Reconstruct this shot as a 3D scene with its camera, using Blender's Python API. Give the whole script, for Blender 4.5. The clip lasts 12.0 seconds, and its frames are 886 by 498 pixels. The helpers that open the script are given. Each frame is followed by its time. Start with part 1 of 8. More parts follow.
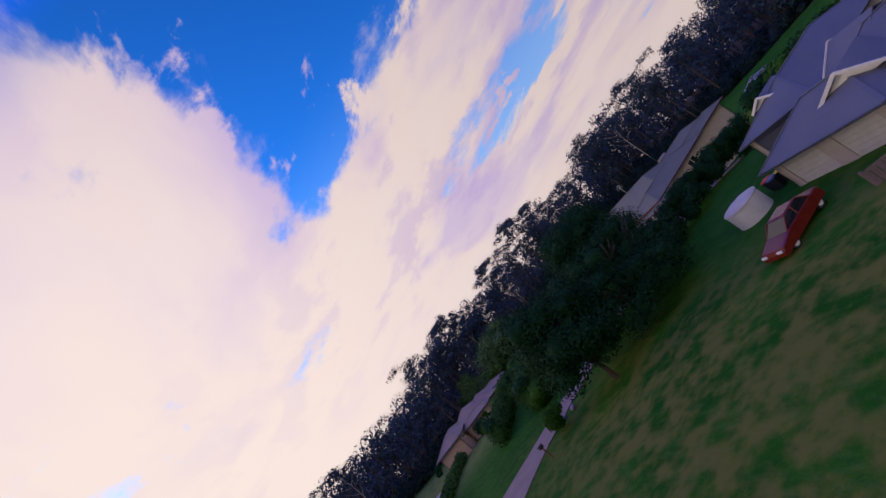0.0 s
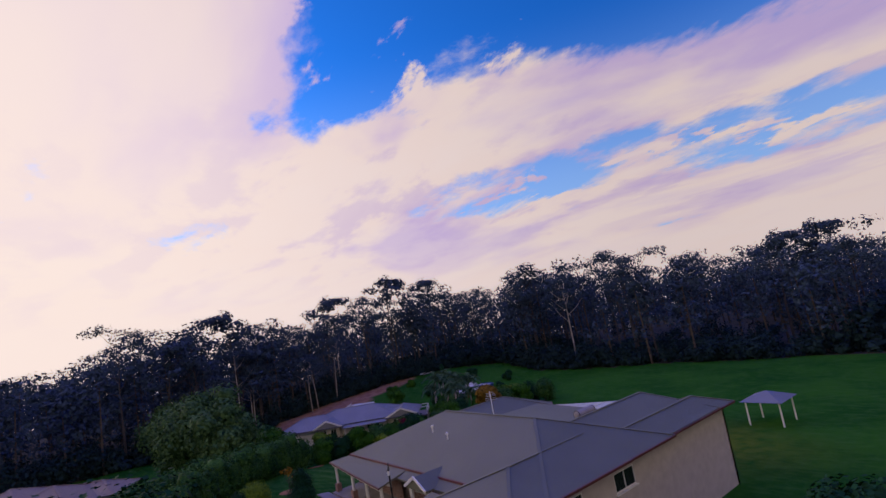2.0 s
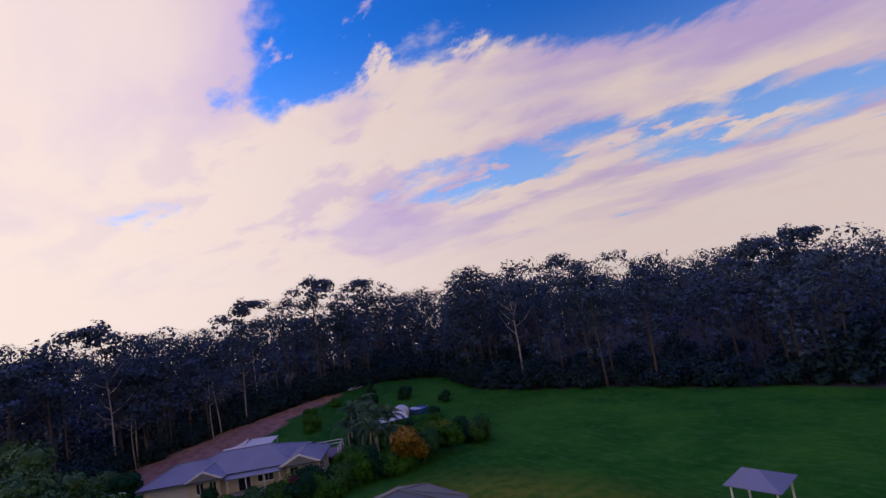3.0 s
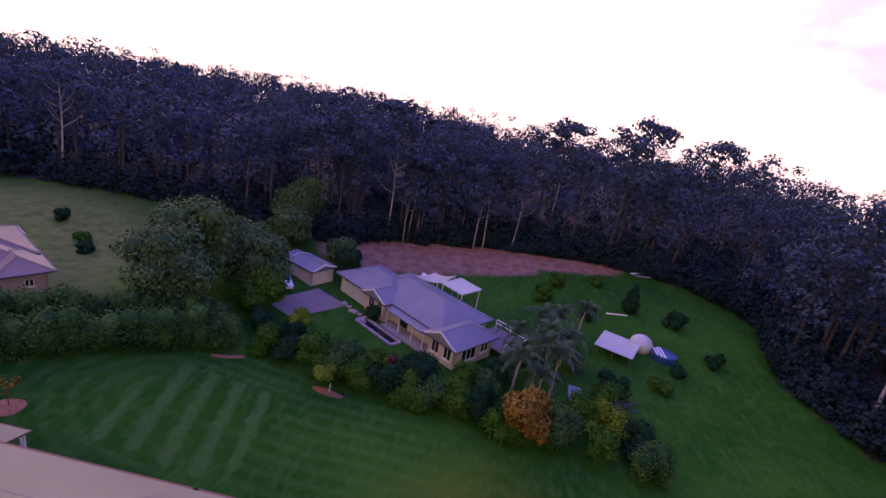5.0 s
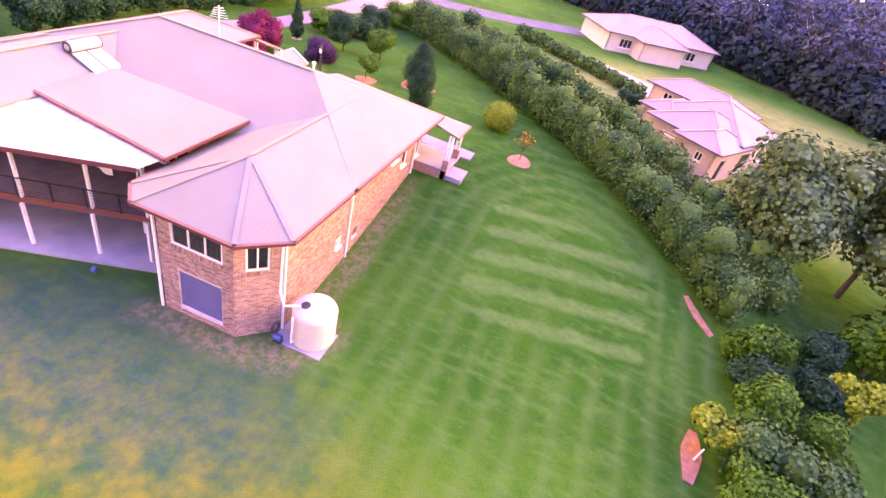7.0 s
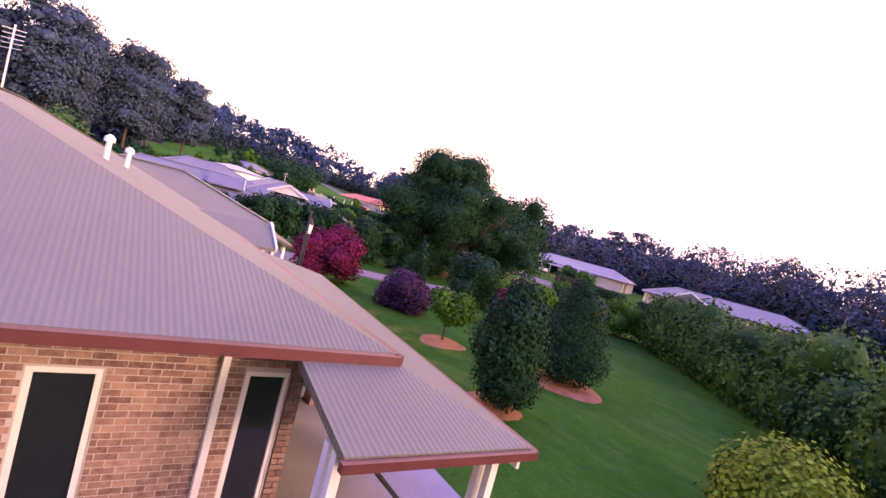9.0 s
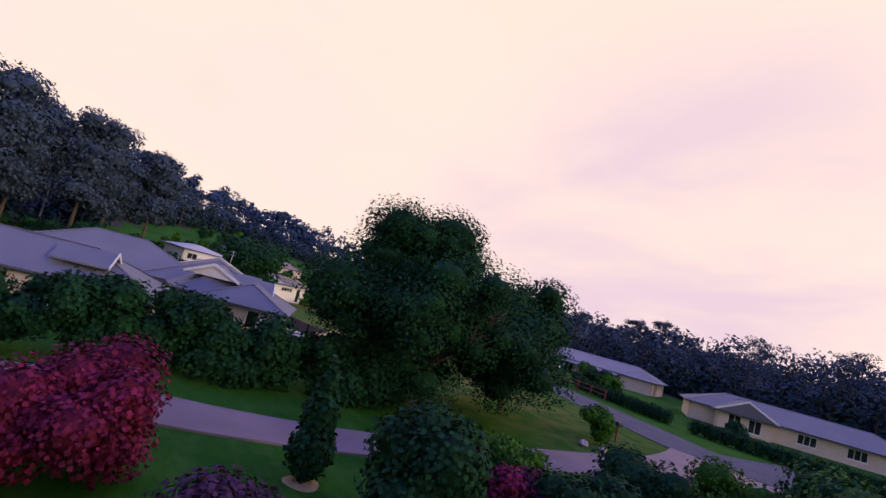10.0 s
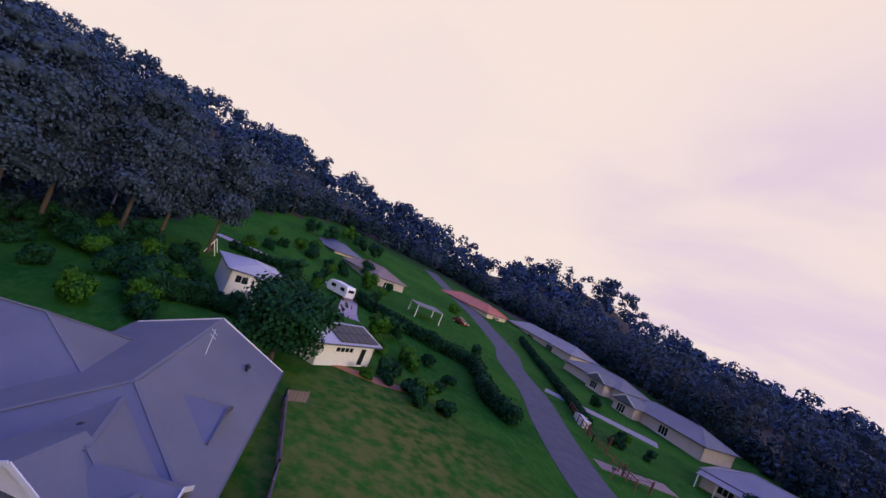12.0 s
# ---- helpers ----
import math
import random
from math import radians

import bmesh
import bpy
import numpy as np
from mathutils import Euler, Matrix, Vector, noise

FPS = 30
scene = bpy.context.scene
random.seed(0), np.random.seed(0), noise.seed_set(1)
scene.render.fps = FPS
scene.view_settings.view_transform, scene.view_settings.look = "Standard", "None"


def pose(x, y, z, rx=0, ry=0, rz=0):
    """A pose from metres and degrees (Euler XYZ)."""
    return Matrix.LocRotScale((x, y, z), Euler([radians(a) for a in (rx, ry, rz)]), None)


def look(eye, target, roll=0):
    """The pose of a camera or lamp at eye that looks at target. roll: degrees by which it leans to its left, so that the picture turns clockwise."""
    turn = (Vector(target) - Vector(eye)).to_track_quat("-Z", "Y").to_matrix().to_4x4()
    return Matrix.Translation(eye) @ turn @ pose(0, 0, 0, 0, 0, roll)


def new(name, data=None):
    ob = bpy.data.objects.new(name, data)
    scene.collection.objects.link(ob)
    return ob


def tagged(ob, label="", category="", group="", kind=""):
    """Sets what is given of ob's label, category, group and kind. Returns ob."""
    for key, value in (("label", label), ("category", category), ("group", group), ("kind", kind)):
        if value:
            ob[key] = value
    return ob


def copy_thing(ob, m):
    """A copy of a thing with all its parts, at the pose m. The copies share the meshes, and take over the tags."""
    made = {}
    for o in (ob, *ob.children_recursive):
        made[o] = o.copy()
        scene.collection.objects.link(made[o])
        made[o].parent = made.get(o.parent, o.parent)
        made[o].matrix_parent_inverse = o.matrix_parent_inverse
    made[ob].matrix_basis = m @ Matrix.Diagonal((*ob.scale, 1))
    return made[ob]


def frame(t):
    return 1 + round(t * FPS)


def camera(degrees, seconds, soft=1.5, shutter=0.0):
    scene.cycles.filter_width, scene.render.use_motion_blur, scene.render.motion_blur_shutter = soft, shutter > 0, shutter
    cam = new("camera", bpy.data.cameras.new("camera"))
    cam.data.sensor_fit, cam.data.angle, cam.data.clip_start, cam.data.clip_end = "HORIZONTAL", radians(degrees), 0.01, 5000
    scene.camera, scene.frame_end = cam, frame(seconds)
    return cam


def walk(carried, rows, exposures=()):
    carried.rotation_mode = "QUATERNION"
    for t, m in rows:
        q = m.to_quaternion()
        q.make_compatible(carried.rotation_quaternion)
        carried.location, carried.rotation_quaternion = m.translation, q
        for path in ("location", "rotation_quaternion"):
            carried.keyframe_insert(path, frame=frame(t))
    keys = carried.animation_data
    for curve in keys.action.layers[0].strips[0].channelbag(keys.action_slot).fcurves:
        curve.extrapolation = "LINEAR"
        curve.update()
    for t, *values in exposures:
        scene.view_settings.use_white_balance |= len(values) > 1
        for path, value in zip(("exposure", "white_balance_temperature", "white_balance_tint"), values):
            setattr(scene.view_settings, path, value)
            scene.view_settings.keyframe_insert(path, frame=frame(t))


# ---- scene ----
cam = camera(82.0, 12.0)
PATH = [
    (0, (62.564, -63.957, 13.507), (60.842, -62.978, 13.788), -53.0),
    (0.5, (53.388, -56.767, 12.953), (51.964, -55.396, 13.252), -47.1),
    (1, (47.831, -49.536, 13.531), (46.374, -48.203, 13.85), -30.1),
    (1.5, (43.913, -41.903, 14.406), (42.339, -40.701, 14.686), -15.8),
    (2, (39.967, -34.266, 15.682), (38.394, -33.056, 15.927), -10.1),
    (2.5, (35.523, -26.309, 17.044), (34.017, -25.006, 17.237), -9.5),
    (2.7, (33.763, -23.721, 17.534), (32.284, -22.387, 17.712), -9.9),
    (4.3, (26.281, -4.586, 28.105), (24.448, -3.827, 27.853), 2.5),
    (4.5, (24.208, -1.366, 28.191), (22.317, -0.821, 27.83), 4.8),
    (5, (18.367, 6.918, 26.86), (16.468, 6.799, 26.246), 10.5),
    (5.5, (10.978, 13.994, 25.8), (9.385, 13.207, 24.881), 14.5),
    (6, (4.103, 16.79, 23.526), (3.048, 15.53, 22.386), 18.2),
    (6.5, (-2.981, 17.157, 20.891), (-3.338, 15.643, 19.634), 18.4),
    (7, (-8.934, 14.124, 17.55), (-8.624, 12.515, 16.404), 15.6),
    (7.5, (-12.653, 8.73, 13.834), (-11.768, 7.138, 13.009), 13.8),
    (7.7, (-13.315, 5.853, 12.842), (-12.24, 4.326, 12.126), 14.4),
    (9.3, (-3.326, -15.846, 7.246), (-1.655, -16.945, 7.267), 15.4),
    (9.5, (-1.053, -17.949, 7.272), (0.628, -19.028, 7.371), 15.4),
    (10, (4.518, -22.071, 8.604), (6.2, -23.13, 8.826), 15.1),
    (10.5, (11.162, -25.688, 10.756), (12.837, -26.751, 11.013), 15.1),
    (11, (16.653, -28.847, 13.814), (18.339, -29.901, 14.027), 16.1),
    (11.5, (23.265, -31.133, 16.287), (24.99, -32.131, 16.443), 17.9),
    (12, (29.147, -33.448, 18.327), (31.039, -34.096, 18.352), 22.4),
]
EXPOSURES = [
    (0.0, -0.95, 5900, 17), (2.7, -0.95, 5950, 18), (4.3, -1.0, 6000, 20), (4.6, -0.75, 6050, 26), (5.0, -0.2, 6500, 46),
    (5.5, 1.55, 7700, 58), (6.0, 2.35, 8900, 57), (6.5, 2.6, 9600, 57), (7.7, 2.65, 9900, 57),
    (9.3, 0.45, 7400, 34), (9.6, -0.2, 7000, 24), (10.0, -0.35, 6450, 17), (10.6, -0.45, 6150, 14), (12.0, -0.5, 6000, 13),
]
walk(cam, [(t, look(eye, target, roll)) for t, eye, target, roll in PATH], EXPOSURES)

# ---- world, sun ----
SUN_AZ, SUN_EL = 115.0, 14.0                       # degrees: left of +y, above the horizon
sun_way = Vector((-math.sin(radians(SUN_AZ)) * math.cos(radians(SUN_EL)), math.cos(radians(SUN_AZ)) * math.cos(radians(SUN_EL)), math.sin(radians(SUN_EL))))


def make_world():
    w = bpy.data.worlds.new("evening_sky")
    scene.world = w
    w.use_nodes = True
    nt = w.node_tree
    nt.nodes.clear()
    N, L = nt.nodes.new, nt.links.new

    def math_node(op, a, b=None, clamp=False):
        n = N("ShaderNodeMath")
        n.operation, n.use_clamp = op, clamp
        for i, v in enumerate((a, b)):
            if v is None:
                continue
            if isinstance(v, (int, float)):
                n.inputs[i].default_value = v
            else:
                L(v, n.inputs[i])
        return n.outputs[0]

    def remap(v, a, b, c=0.0, d=1.0):
        n = N("ShaderNodeMapRange")
        n.interpolation_type = "SMOOTHSTEP"
        L(v, n.inputs["Value"])
        for k, x in zip(("From Min", "From Max", "To Min", "To Max"), (a, b, c, d)):
            n.inputs[k].default_value = x
        return n.outputs[0]

    def dot(v, way):
        n = N("ShaderNodeVectorMath")
        n.operation = "DOT_PRODUCT"
        L(v, n.inputs[0])
        n.inputs[1].default_value = way
        return n.outputs["Value"]

    def mix(f, a, b):
        n = N("ShaderNodeMix")
        n.data_type = "RGBA"
        if isinstance(f, float):
            n.inputs["Factor"].default_value = f
        else:
            L(f, n.inputs["Factor"])
        for k, v in ((6, a), (7, b)):
            if isinstance(v, tuple):
                n.inputs[k].default_value = (*v, 1)
            else:
                L(v, n.inputs[k])
        return n.outputs[2]

    sky = N("ShaderNodeTexSky")
    sky.sky_type, sky.sun_disc = "NISHITA", False
    sky.sun_elevation, sky.sun_rotation = radians(SUN_EL), radians(-SUN_AZ)
    sky.dust_density, sky.ozone_density = 1.0, 4.0
    tint = N("ShaderNodeMix")
    tint.data_type, tint.blend_type = "RGBA", "MULTIPLY"
    tint.inputs["Factor"].default_value = 1.0
    L(sky.outputs[0], tint.inputs[6])
    tint.inputs[7].default_value = (0.034, 0.140, 0.275, 1)
    blue = tint.outputs[2]

    geo = N("ShaderNodeTexCoord")
    way = geo.outputs["Generated"]
    sep = N("ShaderNodeSeparateXYZ")
    L(way, sep.inputs[0])
    x, y, z = sep.outputs
    up = math_node("ADD", math_node("MAXIMUM", z, 0.0), 0.16)
    flat = N("ShaderNodeCombineXYZ")
    L(math_node("DIVIDE", x, up), flat.inputs[0])
    L(math_node("DIVIDE", y, up), flat.inputs[1])
    turn = N("ShaderNodeMapping")
    L(flat.outputs[0], turn.inputs["Vector"])
    turn.inputs["Rotation"].default_value = (0, 0, radians(28))
    turn.inputs["Scale"].default_value = (0.78, 1.2, 1)

    def cloud(scale, detail, rough, shift, bend):
        n = N("ShaderNodeTexNoise")
        m = N("ShaderNodeVectorMath")
        m.operation = "ADD"
        L(turn.outputs[0], m.inputs[0])
        m.inputs[1].default_value = shift
        L(m.outputs[0], n.inputs["Vector"])
        n.inputs["Scale"].default_value, n.inputs["Detail"].default_value = scale, detail
        n.inputs["Roughness"].default_value, n.inputs["Distortion"].default_value = rough, bend
        return n.outputs["Fac"]

    form = cloud(1.15, 9, 0.56, (3.1, 1.7, 0.0), 0.25)
    fine = cloud(4.2, 6, 0.6, (9.0, 4.0, 2.0), 0.3)
    shade = cloud(0.9, 5, 0.5, (21.0, 8.0, 5.0), 0.4)
    lee = cloud(1.15, 9, 0.56, (3.24, 1.58, 0.0), 0.25)
    # clear sky above and below one long band of cloud in the north-west
    lane = dot(way, (-0.205, 0.268, -0.941))
    side = dot(way, (0.34, 0.94, 0.0))
    north_west = remap(dot(way, (-0.50, 0.86, 0.0)), 0.10, 0.40)
    upper = math_node("MULTIPLY", remap(lane, -0.12, -0.04, 1.0, 0.0), remap(side, -0.06, 0.16))
    lower = math_node("MULTIPLY", math_node("MULTIPLY", remap(lane, 0.03, 0.09), remap(lane, 0.14, 0.21, 1.0, 0.0)), remap(side, 0.18, 0.42))
    body = math_node("ADD", form, math_node("MULTIPLY", math_node("SUBTRACT", fine, 0.5), 0.46))
    body = math_node("SUBTRACT", body, math_node("MULTIPLY", math_node("MULTIPLY", upper, north_west), 0.22))
    body = math_node("SUBTRACT", body, math_node("MULTIPLY", math_node("MULTIPLY", lower, north_west), 0.24))
    scraps = remap(cloud(2.6, 7, 0.6, (14.0, 2.5, 1.0), 0.3), 0.53, 0.66)
    body = math_node("ADD", body, math_node("MULTIPLY", math_node("MULTIPLY", scraps, math_node("MAXIMUM", upper, lower)), 0.26))
    body = math_node("ADD", body, math_node("MULTIPLY", remap(z, 0.02, 0.6, 1.0, 0.15), 0.25))
    body = math_node("ADD", body, math_node("MULTIPLY", remap(dot(way, (0.8, -0.6, 0.0)), -0.3, 0.5), 0.22))
    bank = dot(way, (-0.787, 0.027, 0.616))
    body = math_node("ADD", body, math_node("MULTIPLY", remap(bank, 0.945, 0.985), 0.20))
    cover = remap(body, 0.40, 0.56)
    # over the zenith the cloud thins out into deep blue
    high = remap(z, 0.70, 0.88, 1.0, 0.02)
    cover = math_node("MULTIPLY", cover, high)
    peach, mauve = (1.0, 0.80, 0.66), (0.66, 0.50, 0.72)
    tone = mix(math_node("MULTIPLY", remap(shade, 0.47, 0.63), math_node("MULTIPLY", remap(dot(way, (-0.6, 0.8, 0.0)), -0.3, 0.3, 0.12, 1.0), remap(z, 0.02, 0.16))), peach, mauve)
    relief = math_node("MULTIPLY", remap(math_node("SUBTRACT", lee, form), -0.01, 0.08, 0.0, 0.5), math_node("MULTIPLY", remap(z, 0.04, 0.18), math_node("MAXIMUM", north_west, remap(bank, 0.80, 0.93))))
    tone = mix(relief, tone, (0.62, 0.47, 0.70))
    tone = mix(math_node("MULTIPLY", remap(body, 0.55, 0.85), 0.35), tone, (1.0, 0.84, 0.72))
    tone = mix(math_node("MULTIPLY", remap(bank, 0.88, 0.985, 0.0, 0.9), remap(shade, 0.40, 0.60, 0.25, 1.0)), tone, (0.70, 0.53, 0.76))
    glow = dot(way, tuple(sun_way))
    tone = mix(remap(glow, 0.55, 1.0, 0.0, 0.8), tone, (1.12, 0.92, 0.72))
    dim = remap(z, 0.75, 0.92, 0.0, 0.95)
    blue = mix(dim, blue, (0.04, 0.24, 2.6))
    air = mix(remap(z, 0.05, 0.50, 0.75, 0.0), blue, (0.52, 0.74, 0.98))
    band = dot(way, (0.56, -0.80, 0.20))
    tone = mix(math_node("MULTIPLY", remap(band, 0.88, 0.99, 0.0, 0.75), remap(shade, 0.28, 0.66, 0.15, 1.0)), tone, (0.74, 0.57, 0.70))
    both = mix(cover, air, tone)
    # brighter towards the low sun behind the cloud
    gain = N("ShaderNodeVectorMath")
    gain.operation = "SCALE"
    L(both, gain.inputs[0])
    L(remap(dot(way, (-0.906, -0.423, 0.0)), 0.0, 0.9, 1.0, 1.3), gain.inputs["Scale"])
    both = gain.outputs[0]
    below = mix(remap(z, -0.45, -0.16), (0.05, 0.05, 0.07), both)
    bg = N("ShaderNodeBackground")
    L(below, bg.inputs["Color"])
    bg.inputs["Strength"].default_value = 1.35
    out = N("ShaderNodeOutputWorld")
    L(bg.outputs[0], out.inputs["Surface"])


make_world()
lamp = bpy.data.lights.new("sun", "SUN")
lamp.energy, lamp.angle, lamp.color = 1.8, radians(16), (1.0, 0.80, 0.62)
sun = new("sun", lamp)
sun.matrix_world = look((0, 0, 80), tuple(Vector((0, 0, 80)) - sun_way))

# ---- materials ----
def node_mat(name):
    m = bpy.data.materials.new(name)
    m.use_nodes = True
    nt = m.node_tree
    bsdf = nt.nodes["Principled BSDF"]
    return m, nt, bsdf


def surface(name, dark, light, rough=0.7, scale=3.0, fine=40.0, bump=0.15, metal=0.0, spec=0.4, island=0.0, random_tint=0.0, stretch=(1, 1, 1)):
    """Two scales of grain between two colours, a fine bump, and a shift of tone from piece to piece."""
    m, nt, b = node_mat(name)
    N, L = nt.nodes.new, nt.links.new
    tc, mp = N("ShaderNodeTexCoord"), N("ShaderNodeMapping")
    L(tc.outputs["Object"], mp.inputs["Vector"])
    mp.inputs["Scale"].default_value = stretch
    n1, n2 = N("ShaderNodeTexNoise"), N("ShaderNodeTexNoise")
    for n, s, d in ((n1, scale, 5), (n2, fine, 4)):
        L(mp.outputs[0], n.inputs["Vector"])
        n.inputs["Scale"].default_value, n.inputs["Detail"].default_value = s, d
    add = N("ShaderNodeMath")
    add.operation = "MULTIPLY_ADD"
    L(n2.outputs["Fac"], add.inputs[0])
    add.inputs[1].default_value = 0.5
    L(n1.outputs["Fac"], add.inputs[2])
    fac = add.outputs[0]
    ramp = N("ShaderNodeMapRange")
    L(fac, ramp.inputs["Value"])
    ramp.inputs["From Min"].default_value, ramp.inputs["From Max"].default_value = 0.45, 1.05
    fac = ramp.outputs[0]
    if island or random_tint:
        src = N("ShaderNodeNewGeometry").outputs["Random Per Island"] if island else N("ShaderNodeObjectInfo").outputs["Random"]
        k = N("ShaderNodeMath")
        k.operation = "MULTIPLY_ADD"
        L(src, k.inputs[0])
        k.inputs[1].default_value = island or random_tint
        sub = N("ShaderNodeMath")
        sub.operation = "SUBTRACT"
        L(fac, sub.inputs[0])
        sub.inputs[1].default_value = (island or random_tint) / 2
        L(sub.outputs[0], k.inputs[2])
        k.use_clamp = True
        fac = k.outputs[0]
    mix = N("ShaderNodeMix")
    mix.data_type = "RGBA"
    L(fac, mix.inputs["Factor"])
    mix.inputs[6].default_value, mix.inputs[7].default_value = (*dark, 1), (*light, 1)
    L(mix.outputs[2], b.inputs["Base Color"])
    b.inputs["Roughness"].default_value, b.inputs["Metallic"].default_value = rough, metal
    b.inputs["Specular IOR Level"].default_value = spec
    if bump:
        bp = N("ShaderNodeBump")
        bp.inputs["Strength"].default_value, bp.inputs["Distance"].default_value = bump, 0.05
        L(n2.outputs["Fac"], bp.inputs["Height"])
        L(bp.outputs[0], b.inputs["Normal"])
    return m


def leaf_mat(name, dark, light, island=0.75):
    return surface(name, dark, light, rough=0.75, scale=0.5, fine=6.0, bump=0.0, spec=0.08, island=island)


def roof_mat(name, dark, light):
    """Painted ribbed steel: ribs down the slope as a fine relief, dull streaks."""
    m, nt, b = node_mat(name)
    N, L = nt.nodes.new, nt.links.new
    tc = N("ShaderNodeTexCoord")
    n1, n2 = N("ShaderNodeTexNoise"), N("ShaderNodeTexNoise")
    for n, s in ((n1, 0.35), (n2, 9.0)):
        L(tc.outputs["Object"], n.inputs["Vector"])
        n.inputs["Scale"].default_value, n.inputs["Detail"].default_value = s, 6
    a = N("ShaderNodeMath")
    a.operation = "MULTIPLY_ADD"
    L(n2.outputs["Fac"], a.inputs[0])
    a.inputs[1].default_value = 0.35
    L(n1.outputs["Fac"], a.inputs[2])
    r = N("ShaderNodeMapRange")
    L(a.outputs[0], r.inputs["Value"])
    r.inputs["From Min"].default_value, r.inputs["From Max"].default_value = 0.4, 0.95
    mix = N("ShaderNodeMix")
    mix.data_type = "RGBA"
    L(r.outputs[0], mix.inputs["Factor"])
    mix.inputs[6].default_value, mix.inputs[7].default_value = (*dark, 1), (*light, 1)
    L(mix.outputs[2], b.inputs["Base Color"])
    uv = N("ShaderNodeUVMap")
    wave = N("ShaderNodeTexWave")
    wave.wave_type, wave.bands_direction = "BANDS", "X"
    L(uv.outputs[0], wave.inputs["Vector"])
    wave.inputs["Scale"].default_value, wave.inputs["Distortion"].default_value = 4.2, 0.0
    bp = N("ShaderNodeBump")
    bp.inputs["Strength"].default_value, bp.inputs["Distance"].default_value = 0.35, 0.02
    L(wave.outputs["Fac"], bp.inputs["Height"])
    L(bp.outputs[0], b.inputs["Normal"])
    b.inputs["Roughness"].default_value, b.inputs["Metallic"].default_value = 0.55, 0.0
    b.inputs["Specular IOR Level"].default_value = 0.35
    return m


def glass_mat():
    m, nt, b = node_mat("window_glass")
    b.inputs["Base Color"].default_value = (0.02, 0.025, 0.035, 1)
    b.inputs["Roughness"].default_value = 0.05
    b.inputs["Specular IOR Level"].default_value = 0.7
    b.inputs["Alpha"].default_value = 0.6
    return m


